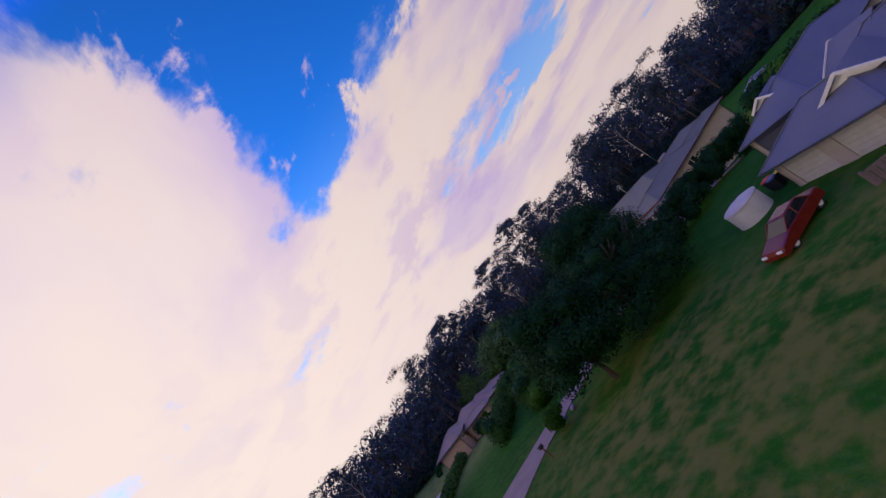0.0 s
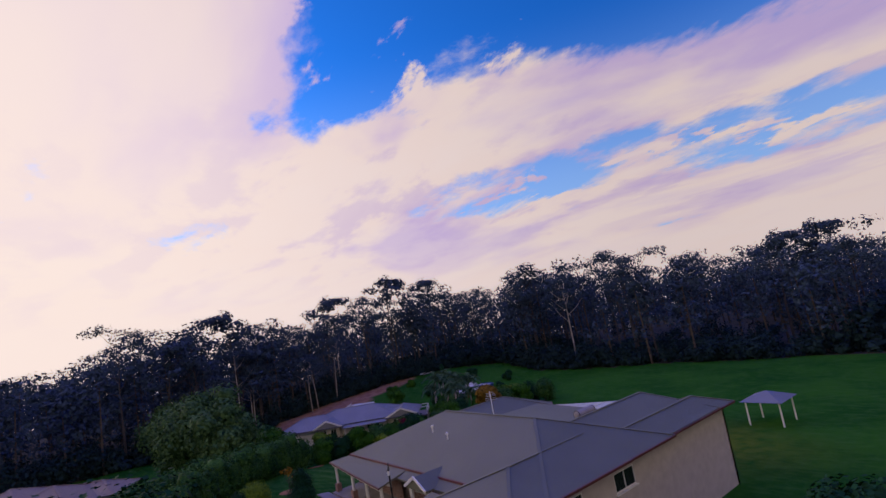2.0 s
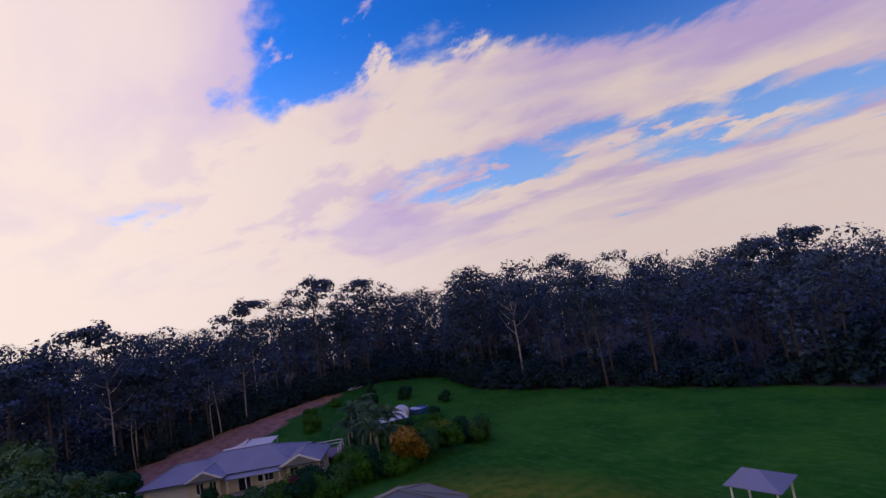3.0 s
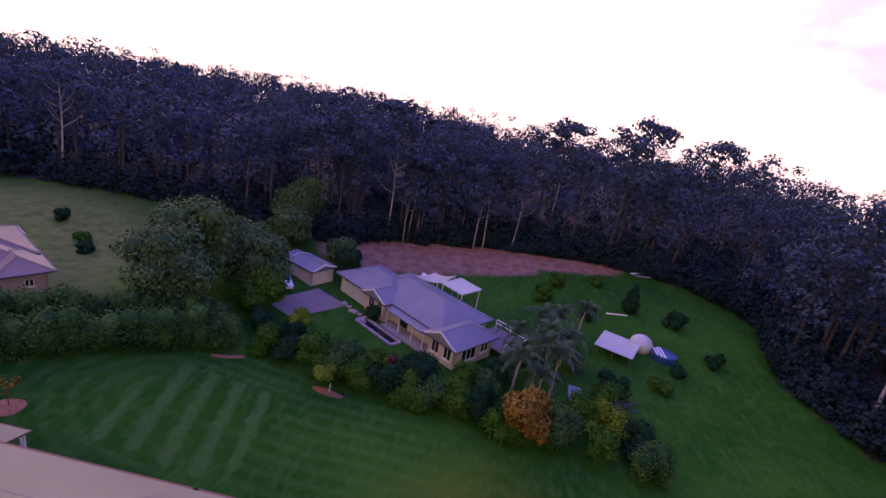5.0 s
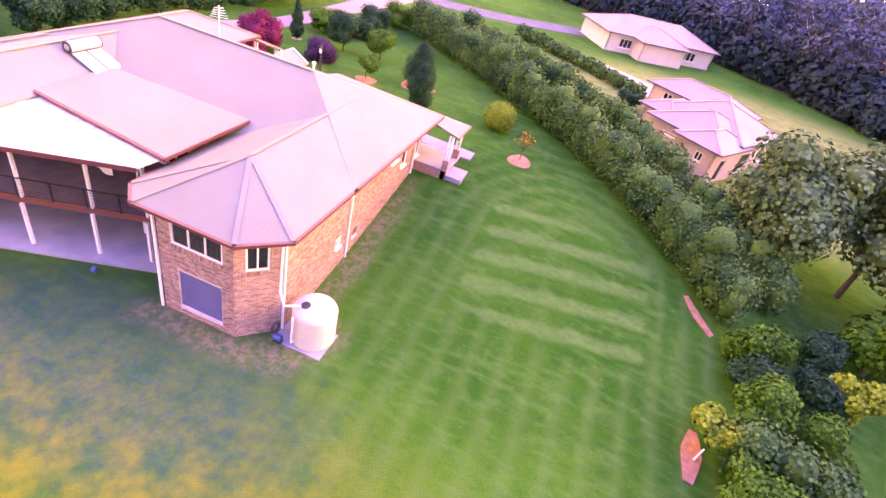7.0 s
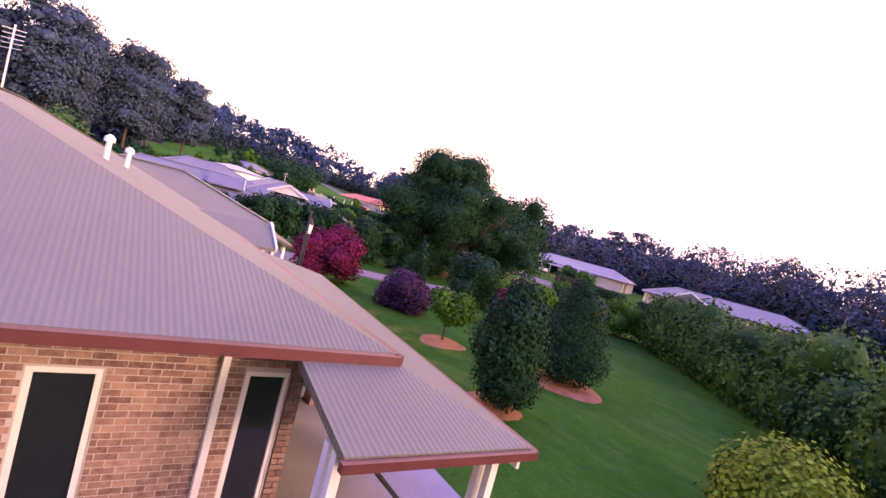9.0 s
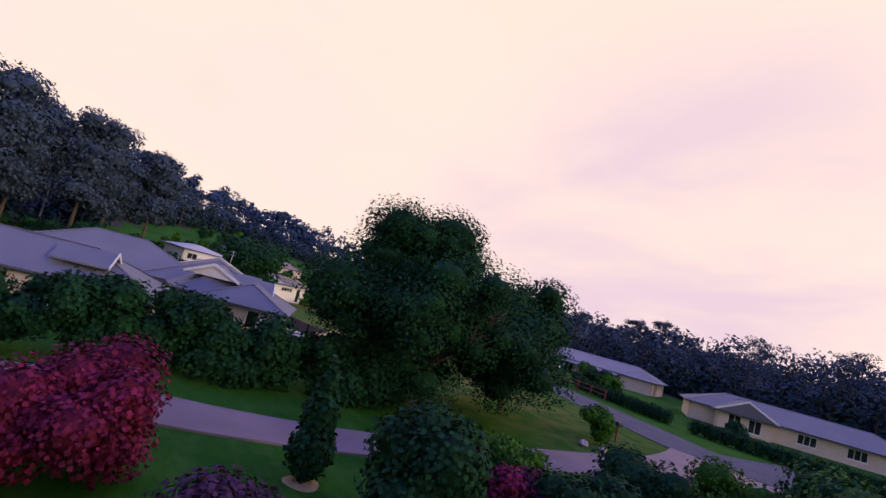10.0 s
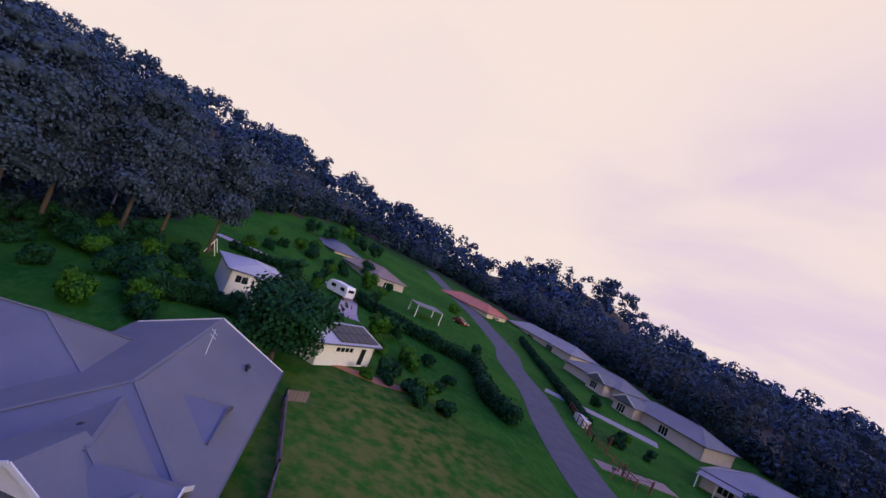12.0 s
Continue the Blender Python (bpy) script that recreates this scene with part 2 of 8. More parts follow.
M = {
    "roof_grey": roof_mat("roof_grey_steel", (0.098, 0.102, 0.120), (0.130, 0.134, 0.152)),
    "roof_warm": roof_mat("roof_warm_grey_steel", (0.112, 0.110, 0.072), (0.142, 0.140, 0.094)),
    "roof_blue": roof_mat("roof_blue_grey_steel", (0.155, 0.153, 0.165), (0.200, 0.196, 0.208)),
    "roof_pale": roof_mat("pale_steel_roof", (0.34, 0.33, 0.33), (0.44, 0.43, 0.42)),
    "roof_tan": roof_mat("roof_tan_tiles", (0.165, 0.115, 0.090), (0.230, 0.165, 0.130)),
    "roof_red": roof_mat("roof_red_tiles", (0.34, 0.08, 0.05), (0.44, 0.13, 0.08)),
    "white_sheet": surface("white_patio_sheet", (0.46, 0.44, 0.36), (0.54, 0.52, 0.43), rough=0.45, scale=1.2, fine=20, bump=0.04),
    "mortar": surface("mortar", (0.42, 0.37, 0.33), (0.54, 0.48, 0.43), rough=0.9, scale=2, fine=60, bump=0.3),
    "brick": surface("brick", (0.15, 0.075, 0.058), (0.40, 0.25, 0.19), rough=0.85, scale=9, fine=50, bump=0.3, island=0.8),
    "brick_one": surface("brick_piece", (0.15, 0.075, 0.058), (0.40, 0.25, 0.19), rough=0.85, scale=9, fine=50, bump=0.3, random_tint=0.8),
    "brick_far": surface("brick_wall_far", (0.22, 0.12, 0.09), (0.40, 0.25, 0.19), rough=0.85, scale=6, fine=25, bump=0.2),
    "cream": surface("cream_render", (0.56, 0.48, 0.37), (0.66, 0.57, 0.45), rough=0.8, scale=1.2, fine=30, bump=0.1),
    "pale": surface("pale_render", (0.44, 0.38, 0.36), (0.54, 0.47, 0.44), rough=0.8, scale=1.2, fine=30, bump=0.1),
    "tan_wall": surface("tan_brick_wall", (0.38, 0.275, 0.245), (0.48, 0.365, 0.325), rough=0.85, scale=3, fine=25, bump=0.2),
    "trim": surface("white_trim", (0.66, 0.64, 0.60), (0.76, 0.74, 0.70), rough=0.5, scale=3, fine=30, bump=0.03),
    "gutter_red": surface("brown_red_gutter", (0.085, 0.022, 0.022), (0.125, 0.036, 0.034), rough=0.45, scale=3, fine=30, bump=0.03),
    "gutter_blue": surface("slate_gutter", (0.05, 0.055, 0.075), (0.08, 0.085, 0.11), rough=0.45, scale=3, fine=30, bump=0.03),
    "glass": glass_mat(),
    "glass_dark": surface("dark_car_glass", (0.01, 0.012, 0.016), (0.016, 0.018, 0.022), rough=0.08, scale=2, fine=20, bump=0.0, spec=0.6),
    "blind": surface("window_blind", (0.56, 0.56, 0.55), (0.72, 0.72, 0.70), rough=0.7, scale=2, fine=20, bump=0.05),
    "roller": surface("roller_door_blue", (0.075, 0.08, 0.16), (0.10, 0.105, 0.20), rough=0.5, scale=2, fine=30, bump=0.05),
    "door_white": surface("white_garage_door", (0.5, 0.48, 0.48), (0.62, 0.6, 0.6), rough=0.5, scale=2, fine=30, bump=0.05),
    "concrete": surface("concrete", (0.20, 0.18, 0.175), (0.32, 0.29, 0.28), rough=0.85, scale=0.9, fine=25, bump=0.2),
    "drive": surface("pinkish_drive_concrete", (0.18, 0.125, 0.10), (0.26, 0.19, 0.155), rough=0.85, scale=0.6, fine=20, bump=0.2),
    "asphalt": surface("asphalt", (0.045, 0.045, 0.055), (0.085, 0.085, 0.10), rough=0.9, scale=0.7, fine=50, bump=0.3),
    "gravel": surface("pale_gravel", (0.30, 0.23, 0.21), (0.46, 0.36, 0.33), rough=0.95, scale=2, fine=30, bump=0.5),
    "mulch": surface("orange_mulch", (0.20, 0.075, 0.03), (0.42, 0.19, 0.09), rough=0.95, scale=4, fine=25, bump=0.6),
    "timber": surface("red_brown_timber", (0.11, 0.035, 0.025), (0.18, 0.06, 0.04), rough=0.7, scale=2, fine=20, bump=0.2, stretch=(1, 1, 6)),
    "deck": surface("deck_boards", (0.12, 0.09, 0.09), (0.20, 0.15, 0.14), rough=0.7, scale=2, fine=20, bump=0.2),
    "black": surface("black_metal", (0.012, 0.012, 0.014), (0.03, 0.03, 0.034), rough=0.45, scale=3, fine=30, bump=0.02),
    "tank": surface("cream_poly_tank", (0.46, 0.41, 0.30), (0.56, 0.50, 0.38), rough=0.5, scale=1.5, fine=20, bump=0.05),
    "blue_plastic": surface("blue_plastic", (0.015, 0.05, 0.13), (0.03, 0.085, 0.20), rough=0.4, scale=3, fine=20, bump=0.02),
    "car_white": surface("white_car_paint", (0.68, 0.68, 0.68), (0.76, 0.76, 0.76), rough=0.25, scale=2, fine=20, bump=0.0),
    "car_red": surface("red_car_paint", (0.13, 0.012, 0.008), (0.18, 0.02, 0.012), rough=0.25, scale=2, fine=20, bump=0.0),
    "tyre": surface("tyre_rubber", (0.015, 0.015, 0.015), (0.03, 0.03, 0.03), rough=0.9, scale=3, fine=30, bump=0.1),
    "solar_cell": surface("solar_cells", (0.006, 0.009, 0.030), (0.010, 0.016, 0.045), rough=0.35, scale=3, fine=30, bump=0.0, spec=0.15),
    "yellow": surface("yellow_plastic", (0.55, 0.38, 0.02), (0.65, 0.46, 0.03), rough=0.5, scale=3, fine=30, bump=0.02),
    "redplastic": surface("red_plastic", (0.45, 0.04, 0.02), (0.55, 0.07, 0.03), rough=0.5, scale=3, fine=30, bump=0.02),
    "stone": surface("garden_stone", (0.22, 0.18, 0.16), (0.42, 0.36, 0.32), rough=0.9, scale=3, fine=20, bump=0.5, island=0.6),
    "pond": surface("dark_pond_liner", (0.01, 0.012, 0.012), (0.02, 0.022, 0.02), rough=0.08, scale=3, fine=20, bump=0.02),
    "bark_gum": surface("pale_gum_bark", (0.19, 0.165, 0.155), (0.46, 0.41, 0.38), rough=0.85, scale=1.0, fine=10, bump=0.3, stretch=(1, 1, 0.35)),
    "bark_wood": surface("grey_brown_bark", (0.030, 0.028, 0.034), (0.085, 0.075, 0.080), rough=0.9, scale=1.0, fine=10, bump=0.3, stretch=(1, 1, 0.35)),
    "bark": surface("dark_bark", (0.045, 0.035, 0.028), (0.10, 0.08, 0.065), rough=0.95, scale=3, fine=14, bump=0.6, stretch=(1, 1, 0.35)),
    # gum foliage: natural blue-green, with extra blue painted in for haze
    "leaf_gum_haze": leaf_mat("hazed_gum_leaves", (0.022, 0.040, 0.060), (0.064, 0.092, 0.136), 0.4),
    # far slopes: distance haze put into the leaf colour as strong blue
    "leaf_hill_haze": leaf_mat("haze_blue_hill_leaves", (0.014, 0.032, 0.070), (0.040, 0.072, 0.150), 0.4),
    # scrub leaves darkened in colour to carry the shade below the trees
    "leaf_scrub_shade": leaf_mat("shade_dark_scrub_leaves", (0.006, 0.016, 0.020), (0.020, 0.044, 0.046), 0.4),
    "leaf_green": leaf_mat("garden_leaves", (0.007, 0.045, 0.003), (0.055, 0.150, 0.012)),
    "leaf_dark": leaf_mat("dark_leaves", (0.003, 0.021, 0.008), (0.014, 0.060, 0.020)),
    "leaf_hedge": leaf_mat("hedge_leaves", (0.003, 0.032, 0.012), (0.062, 0.145, 0.026)),
    "leaf_olive": leaf_mat("olive_leaves", (0.018, 0.055, 0.018), (0.088, 0.160, 0.050)),
    "leaf_red": leaf_mat("crimson_leaves", (0.050, 0.006, 0.018), (0.19, 0.018, 0.055)),
    "leaf_purple": leaf_mat("purple_leaves", (0.022, 0.010, 0.024), (0.070, 0.030, 0.060)),
    "leaf_bright": leaf_mat("lime_leaves", (0.04, 0.085, 0.004), (0.18, 0.26, 0.02)),
    "leaf_orange": leaf_mat("orange_flowers", (0.06, 0.045, 0.004), (0.32, 0.17, 0.02)),
    "leaf_palm": leaf_mat("palm_leaves", (0.022, 0.062, 0.030), (0.090, 0.150, 0.075)),
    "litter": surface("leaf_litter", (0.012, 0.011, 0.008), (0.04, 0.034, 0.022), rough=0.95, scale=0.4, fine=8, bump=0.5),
    "straw": surface("straw_mulch", (0.22, 0.17, 0.10), (0.38, 0.30, 0.18), rough=0.95, scale=4, fine=25, bump=0.6),
}


# ---- mesh tools ----
class Build:
    """Collects vertices and faces of one mesh."""

    def __init__(self):
        self.v, self.f = [], []

    def face(self, *pts):
        k = len(self.v)
        self.v.extend(tuple(p) for p in pts)
        self.f.append(tuple(range(k, k + len(pts))))
        return self

    def box(self, x0, x1, y0, y1, z0, z1):
        return self.hexa([(x0, y0, z0), (x1, y0, z0), (x1, y1, z0), (x0, y1, z0)], [(x0, y0, z1), (x1, y0, z1), (x1, y1, z1), (x0, y1, z1)])

    def hexa(self, low, high):
        k, n = len(self.v), len(low)
        self.v.extend(tuple(p) for p in low)
        self.v.extend(tuple(p) for p in high)
        self.f.append(tuple(range(k + n - 1, k - 1, -1)))
        self.f.append(tuple(range(k + n, k + 2 * n)))
        for i in range(n):
            j = (i + 1) % n
            self.f.append((k + i, k + j, k + n + j, k + n + i))
        return self

    def beam(self, a, b, w, h=None):
        """A squared bar from a to b."""
        a, b = Vector(a), Vector(b)
        h = h or w
        d = (b - a).normalized()
        s = d.cross(Vector((0, 0, 1)))
        s = s.normalized() if s.length > 1e-3 else Vector((1, 0, 0))
        u = s.cross(d).normalized()
        ring = [(-w / 2, -h / 2), (w / 2, -h / 2), (w / 2, h / 2), (-w / 2, h / 2)]
        return self.hexa([a + s * p + u * q for p, q in ring], [b + s * p + u * q for p, q in ring])

    def tube(self, path, radii, sides=8):
        k0 = len(self.v)
        path = [Vector(p) for p in path]
        for i, p in enumerate(path):
            d = (path[min(i + 1, len(path) - 1)] - path[max(i - 1, 0)]).normalized()
            s = d.orthogonal().normalized() if i == 0 else (side - d * side.dot(d)).normalized()
            side = s
            u = d.cross(s)
            for j in range(sides):
                a = 2 * math.pi * j / sides
                self.v.append(tuple(p + (s * math.cos(a) + u * math.sin(a)) * radii[i]))
        for i in range(len(path) - 1):
            for j in range(sides):
                a, b = k0 + i * sides + j, k0 + i * sides + (j + 1) % sides
                self.f.append((a, b, b + sides, a + sides))
        self.f.append(tuple(range(k0 + sides - 1, k0 - 1, -1)))
        e = k0 + (len(path) - 1) * sides
        self.f.append(tuple(range(e, e + sides)))
        return self

    def lathe(self, c, profile, sides=24):
        """A turned body round a vertical axis; profile: (radius, height)."""
        k0 = len(self.v)
        for r, h in profile:
            for j in range(sides):
                a = 2 * math.pi * j / sides
                self.v.append((c[0] + r * math.cos(a), c[1] + r * math.sin(a), c[2] + h))
        for i in range(len(profile) - 1):
            for j in range(sides):
                a, b = k0 + i * sides + j, k0 + i * sides + (j + 1) % sides
                self.f.append((a, b, b + sides, a + sides))
        self.f.append(tuple(range(k0 + sides - 1, k0 - 1, -1)))
        e = k0 + (len(profile) - 1) * sides
        self.f.append(tuple(range(e, e + sides)))
        return self

    def mesh(self, name, material, smooth=False, slope_uv=False):
        me = bpy.data.meshes.new(name)
        me.from_pydata([tuple(p) for p in self.v], [], self.f)
        me.materials.append(material)
        if smooth:
            me.shade_smooth()
        if slope_uv:
            layer = me.uv_layers.new(name="slope")
            for poly in me.polygons:
                n = poly.normal
                across = Vector((-n.y, n.x, 0))
                across = across.normalized() if across.length > 1e-4 else Vector((1, 0, 0))
                along = n.cross(across)
                for li in poly.loop_indices:
                    p = me.vertices[me.loops[li].vertex_index].co
                    layer.data[li].uv = (p.dot(across), p.dot(along))
        me.update()
        return me


def thing(name, at, label, category, group="", kind="", turn=0.0):
    """An Empty at the thing's base, to carry its parts."""
    ob = new(name)
    ob.matrix_basis = pose(*at, 0, 0, turn)
    ob.empty_display_size = 0.2
    return tagged(ob, label, category, group, kind)


def part(name, build, material, parent, label="", smooth=False, local=False, slope_uv=False):
    """Links a Build as ONE mesh object under a thing or a part. Its points are in the world, or in the thing's own frame if local."""
    me = build if isinstance(build, bpy.types.Mesh) else build.mesh(name, material, smooth, slope_uv)
    ob = new(name, me)
    ob.parent = parent
    if not local and parent.type == "EMPTY":
        ob.matrix_parent_inverse = parent.matrix_basis.inverted()
    if label:
        ob["label"] = label
    return ob


def single(name, build, material, label, category, group="", kind="", smooth=False, slope_uv=False):
    """A thing that is one mesh."""
    ob = new(name, build.mesh(name, material, smooth, slope_uv))
    return tagged(ob, label, category, group, kind)


def smooth_step(t):
    t = min(max(t, 0.0), 1.0)
    return t * t * (3 - 2 * t)


# ---- the lie of the land ----
CLEARING = [(-46, -62), (-58, -36), (-57, -14), (-65, -9), (-69, 9), (-70, 24), (-68, 33), (-64, 42), (-54, 49), (-39, 46), (-26, 50), (-8, 56), (12, 61), (40, 62), (75, 50), (100, 20), (116, -8), (185, -30), (225, -55), (228, -105), (190, -132), (140, -142), (90, -130), (60, -122), (30, -118), (5, -104), (-20, -90), (-36, -76)]


def inside(x, y):
    hit = False
    for (x0, y0), (x1, y1) in zip(CLEARING, CLEARING[1:] + CLEARING[:1]):
        if (y0 > y) != (y1 > y) and x < x0 + (y - y0) * (x1 - x0) / (y1 - y0):
            hit = not hit
    return hit


def hills(x, y):
    """The wooded slopes round the valley: a mountain side east, a knoll behind the street, a fall of the land elsewhere."""
    e = smooth_step((x - 120) / 260.0) * smooth_step((y + 260) / 400.0)
    k = math.exp(-(((x - 307) / 45.0) ** 2 + ((y + 229) / 45.0) ** 2) / 1.4)
    z = 49.0 * e + 25.0 * k
    r = math.hypot(x - 20, y + 25)
    start = 200.0 + 190.0 * smooth_step((x - 20) / 120.0)
    z -= 0.09 * max(0.0, r - start) * (1 - 0.6 * e)
    return z


def ground(x, y):
    f = 1 - smooth_step((y + 24) / 24.0)
    z = 3.3 * f * (1 - 0.85 * smooth_step((-x - 6) / 34.0) * smooth_step((y + 60) / 30.0))
    z -= 0.8 * smooth_step((-x - 14) / 16.0) * smooth_step((y + 30) / 20.0)
    z += 0.10 * max(0.0, -0.78 * x + 0.62 * y - 48) * (1 - smooth_step((-x - 72) / 60.0)) * (1 - smooth_step((y - 62) / 60.0))
    z += 0.03 * min(max(0.0, x - 90), 70.0)
    z -= 0.02 * max(0.0, y - 4) * smooth_step((x + 30) / 30.0)
    z -= 0.5 * math.exp(-((x - 46) / 14.0) ** 2 - ((y + 31) / 11.0) ** 2)
    return z + hills(x, y)


def axis(marks):
    """Grid lines: stretches of (start, end, step)."""
    out = []
    for a, b, s in marks:
        n = max(1, round((b - a) / s))
        out += [a + (b - a) * i / n for i in range(n)]
    return out + [marks[-1][1]]


def ribbon(name, centre, widths, material, lift=0.03, step=1.5, label="", thick=0.06, kind="structure", category="road"):
    """A strip that lies on the ground along a line."""
    pts = [Vector((x, y, 0)) for x, y in centre]
    line = []
    for i in range(len(pts) - 1):
        p0, p1, p2, p3 = pts[max(i - 1, 0)], pts[i], pts[i + 1], pts[min(i + 2, len(pts) - 1)]
        w1, w2 = widths[i], widths[i + 1]
        n = max(2, int((p2 - p1).length / step))
        for k in range(n):
            t = k / n
            q = 0.5 * ((2 * p1) + (p2 - p0) * t + (2 * p0 - 5 * p1 + 4 * p2 - p3) * t * t + (3 * p1 - p0 - 3 * p2 + p3) * t ** 3)
            line.append((q, w1 + (w2 - w1) * t))
    line.append((pts[-1], widths[-1]))
    b = Build()
    rows = []
    for i, (q, w) in enumerate(line):
        d = (line[min(i + 1, len(line) - 1)][0] - line[max(i - 1, 0)][0]).normalized()
        s = Vector((-d.y, d.x, 0))
        row = []
        for j in range(5):
            o = q + s * w * (j / 4 - 0.5)
            row.append((o.x, o.y, ground(o.x, o.y) + lift))
        rows.append(row)
    for r in rows:
        b.v.extend(r)
    m = len(rows)
    for i in range(m - 1):
        for j in range(4):
            a = i * 5 + j
            b.f.append((a + 1, a, a + 5, a + 6))
    # sides, so that the strip has thickness
    k = len(b.v)
    for r in rows:
        b.v.append((r[0][0], r[0][1], r[0][2] - thick - lift))
        b.v.append((r[4][0], r[4][1], r[4][2] - thick - lift))
    for i in range(m - 1):
        b.f.append((i * 5, k + 2 * i, k + 2 * i + 2, i * 5 + 5))
        b.f.append((i * 5 + 4, i * 5 + 9, k + 2 * i + 3, k + 2 * i + 1))
    return single(name, b, material, label or name, category, kind=kind)


# ---- ground ----
def ground_mat():
    m, nt, b = node_mat("grass_and_earth")
    N, L = nt.nodes.new, nt.links.new
    tc = N("ShaderNodeTexCoord")
    obj = tc.outputs["Object"]

    def noise_tex(scale, detail=5, rough=0.55):
        n = N("ShaderNodeTexNoise")
        L(obj, n.inputs["Vector"])
        n.inputs["Scale"].default_value, n.inputs["Detail"].default_value, n.inputs["Roughness"].default_value = scale, detail, rough
        return n.outputs["Fac"]

    def mapr(v, a, b_, c=0.0, d=1.0):
        n = N("ShaderNodeMapRange")
        n.interpolation_type = "SMOOTHSTEP"
        L(v, n.inputs["Value"])
        for k, x in zip(("From Min", "From Max", "To Min", "To Max"), (a, b_, c, d)):
            n.inputs[k].default_value = x
        return n.outputs[0]

    def mth(op, a, b_=None):
        n = N("ShaderNodeMath")
        n.operation = op
        for i, v in enumerate((a, b_)):
            if v is None:
                continue
            if isinstance(v, (int, float)):
                n.inputs[i].default_value = v
            else:
                L(v, n.inputs[i])
        return n.outputs[0]

    def mixc(f, a, c):
        n = N("ShaderNodeMix")
        n.data_type = "RGBA"
        L(f, n.inputs["Factor"])
        for k, v in ((6, a), (7, c)):
            if isinstance(v, tuple):
                n.inputs[k].default_value = (*v, 1)
            else:
                L(v, n.inputs[k])
        return n.outputs[2]

    sep = N("ShaderNodeSeparateXYZ")
    L(obj, sep.inputs[0])
    x, y, z = sep.outputs

    def spot(cx, cy, r0, r1, sx=1.0, sy=1.0, wob=None):
        dx, dy = mth("MULTIPLY", mth("SUBTRACT", x, cx), 1 / sx), mth("MULTIPLY", mth("SUBTRACT", y, cy), 1 / sy)
        d = mth("SQRT", mth("ADD", mth("MULTIPLY", dx, dx), mth("MULTIPLY", dy, dy)))
        if wob is not None:
            d = mth("ADD", d, wob)
        return mapr(d, r0, r1, 1.0, 0.0)

    big, mid, tiny = noise_tex(0.09), noise_tex(0.8), noise_tex(14.0, 4, 0.7)
    blade = noise_tex(60.0, 2, 0.6)
    green = mixc(mapr(big, 0.35, 0.65), (0.008, 0.075, 0.004), (0.030, 0.125, 0.008))
    green = mixc(mapr(mid, 0.45, 0.75, 0.0, 0.55), green, (0.048, 0.140, 0.020))
    green = mixc(mapr(tiny, 0.35, 0.75, 0.0, 0.6), green, (0.010, 0.055, 0.006))
    clump = noise_tex(2.6, 8, 0.78)
    green = mixc(mapr(clump, 0.52, 0.72, 0.0, 0.75), green, (0.008, 0.046, 0.018))
    green = mixc(mapr(clump, 0.46, 0.30, 0.0, 0.55), green, (0.058, 0.145, 0.030))
    turn = N("ShaderNodeMapping")
    L(obj, turn.inputs["Vector"])
    turn.inputs["Rotation"].default_value = (0, 0, 0.35)
    turn.inputs["Scale"].default_value = (0.6, 1.9, 1.0)
    streak = N("ShaderNodeTexNoise")
    L(turn.outputs[0], streak.inputs["Vector"])
    streak.inputs["Scale"].default_value, streak.inputs["Detail"].default_value = 1.1, 4
    green = mixc(mapr(streak.outputs["Fac"], 0.45, 0.75, 0.0, 0.4), green, (0.062, 0.150, 0.028))
    # mown stripes: straight runs across the middle, long bends round them
    bend = mth("MINIMUM", mth("ADD", y, 12.5), 0.0)
    aside = mth("ADD", x, 11.2)
    away = mth("SQRT", mth("ADD", mth("MULTIPLY", aside, aside), mth("MULTIPLY", bend, bend)))
    across = mth("ADD", mth("MULTIPLY", x, -0.2), y)
    swing = mth("SINE", mth("ADD", mth("MULTIPLY", across, 2.9), mth("MULTIPLY", mid, 2.0)))
    rings = mth("SINE", mth("ADD", mth("MULTIPLY", away, 4.4), mth("MULTIPLY", mid, 3.0)))
    far_off = mth("MAXIMUM", mth("MULTIPLY", mth("ABSOLUTE", aside), 0.19), mth("MULTIPLY", mth("ABSOLUTE", mth("ADD", y, 10.3)), 0.21))
    inner = mapr(mth("ADD", far_off, mth("MULTIPLY", mth("SUBTRACT", mid, 0.5), 0.3)), 0.88, 1.04, 1.0, 0.0)
    stripe = N("ShaderNodeMix")
    stripe.data_type = "FLOAT"
    L(inner, stripe.inputs[0])
    L(mth("SUBTRACT", mth("MULTIPLY", rings, 0.34), 0.16), stripe.inputs[2])
    L(swing, stripe.inputs[3])
    lawn = spot(-10.0, -7.0, 9.0, 14.0, 1.0, 1.35)
    amount = mth("MULTIPLY", mapr(stripe.outputs[0], -0.5, 1.0), mth("MULTIPLY", lawn, mapr(clump, 0.30, 0.60, 0.16, 0.55)))
    green = mixc(amount, green, (0.092, 0.175, 0.040))
    # yellowed rough grass behind the house
    dry = spot(4.0, 11.0, 4.0, 15.0, 1.6, 0.8, mth("MULTIPLY", mth("SUBTRACT", mid, 0.5), 5.0))
    green = mixc(mth("MULTIPLY", dry, mapr(mid, 0.22, 0.70)), green, (0.150, 0.155, 0.014))
    # the house's bluish shade on the lawn, painted as teal grass
    house_shade = spot(4.5, 4.6, 2.8, 7.5, 1.6, 0.75, mth("MULTIPLY", mth("SUBTRACT", mid, 0.5), 6.0))
    green = mixc(mth("MULTIPLY", house_shade, mapr(clump, 0.34, 0.70, 0.3, 0.8)), green, (0.014, 0.062, 0.052))
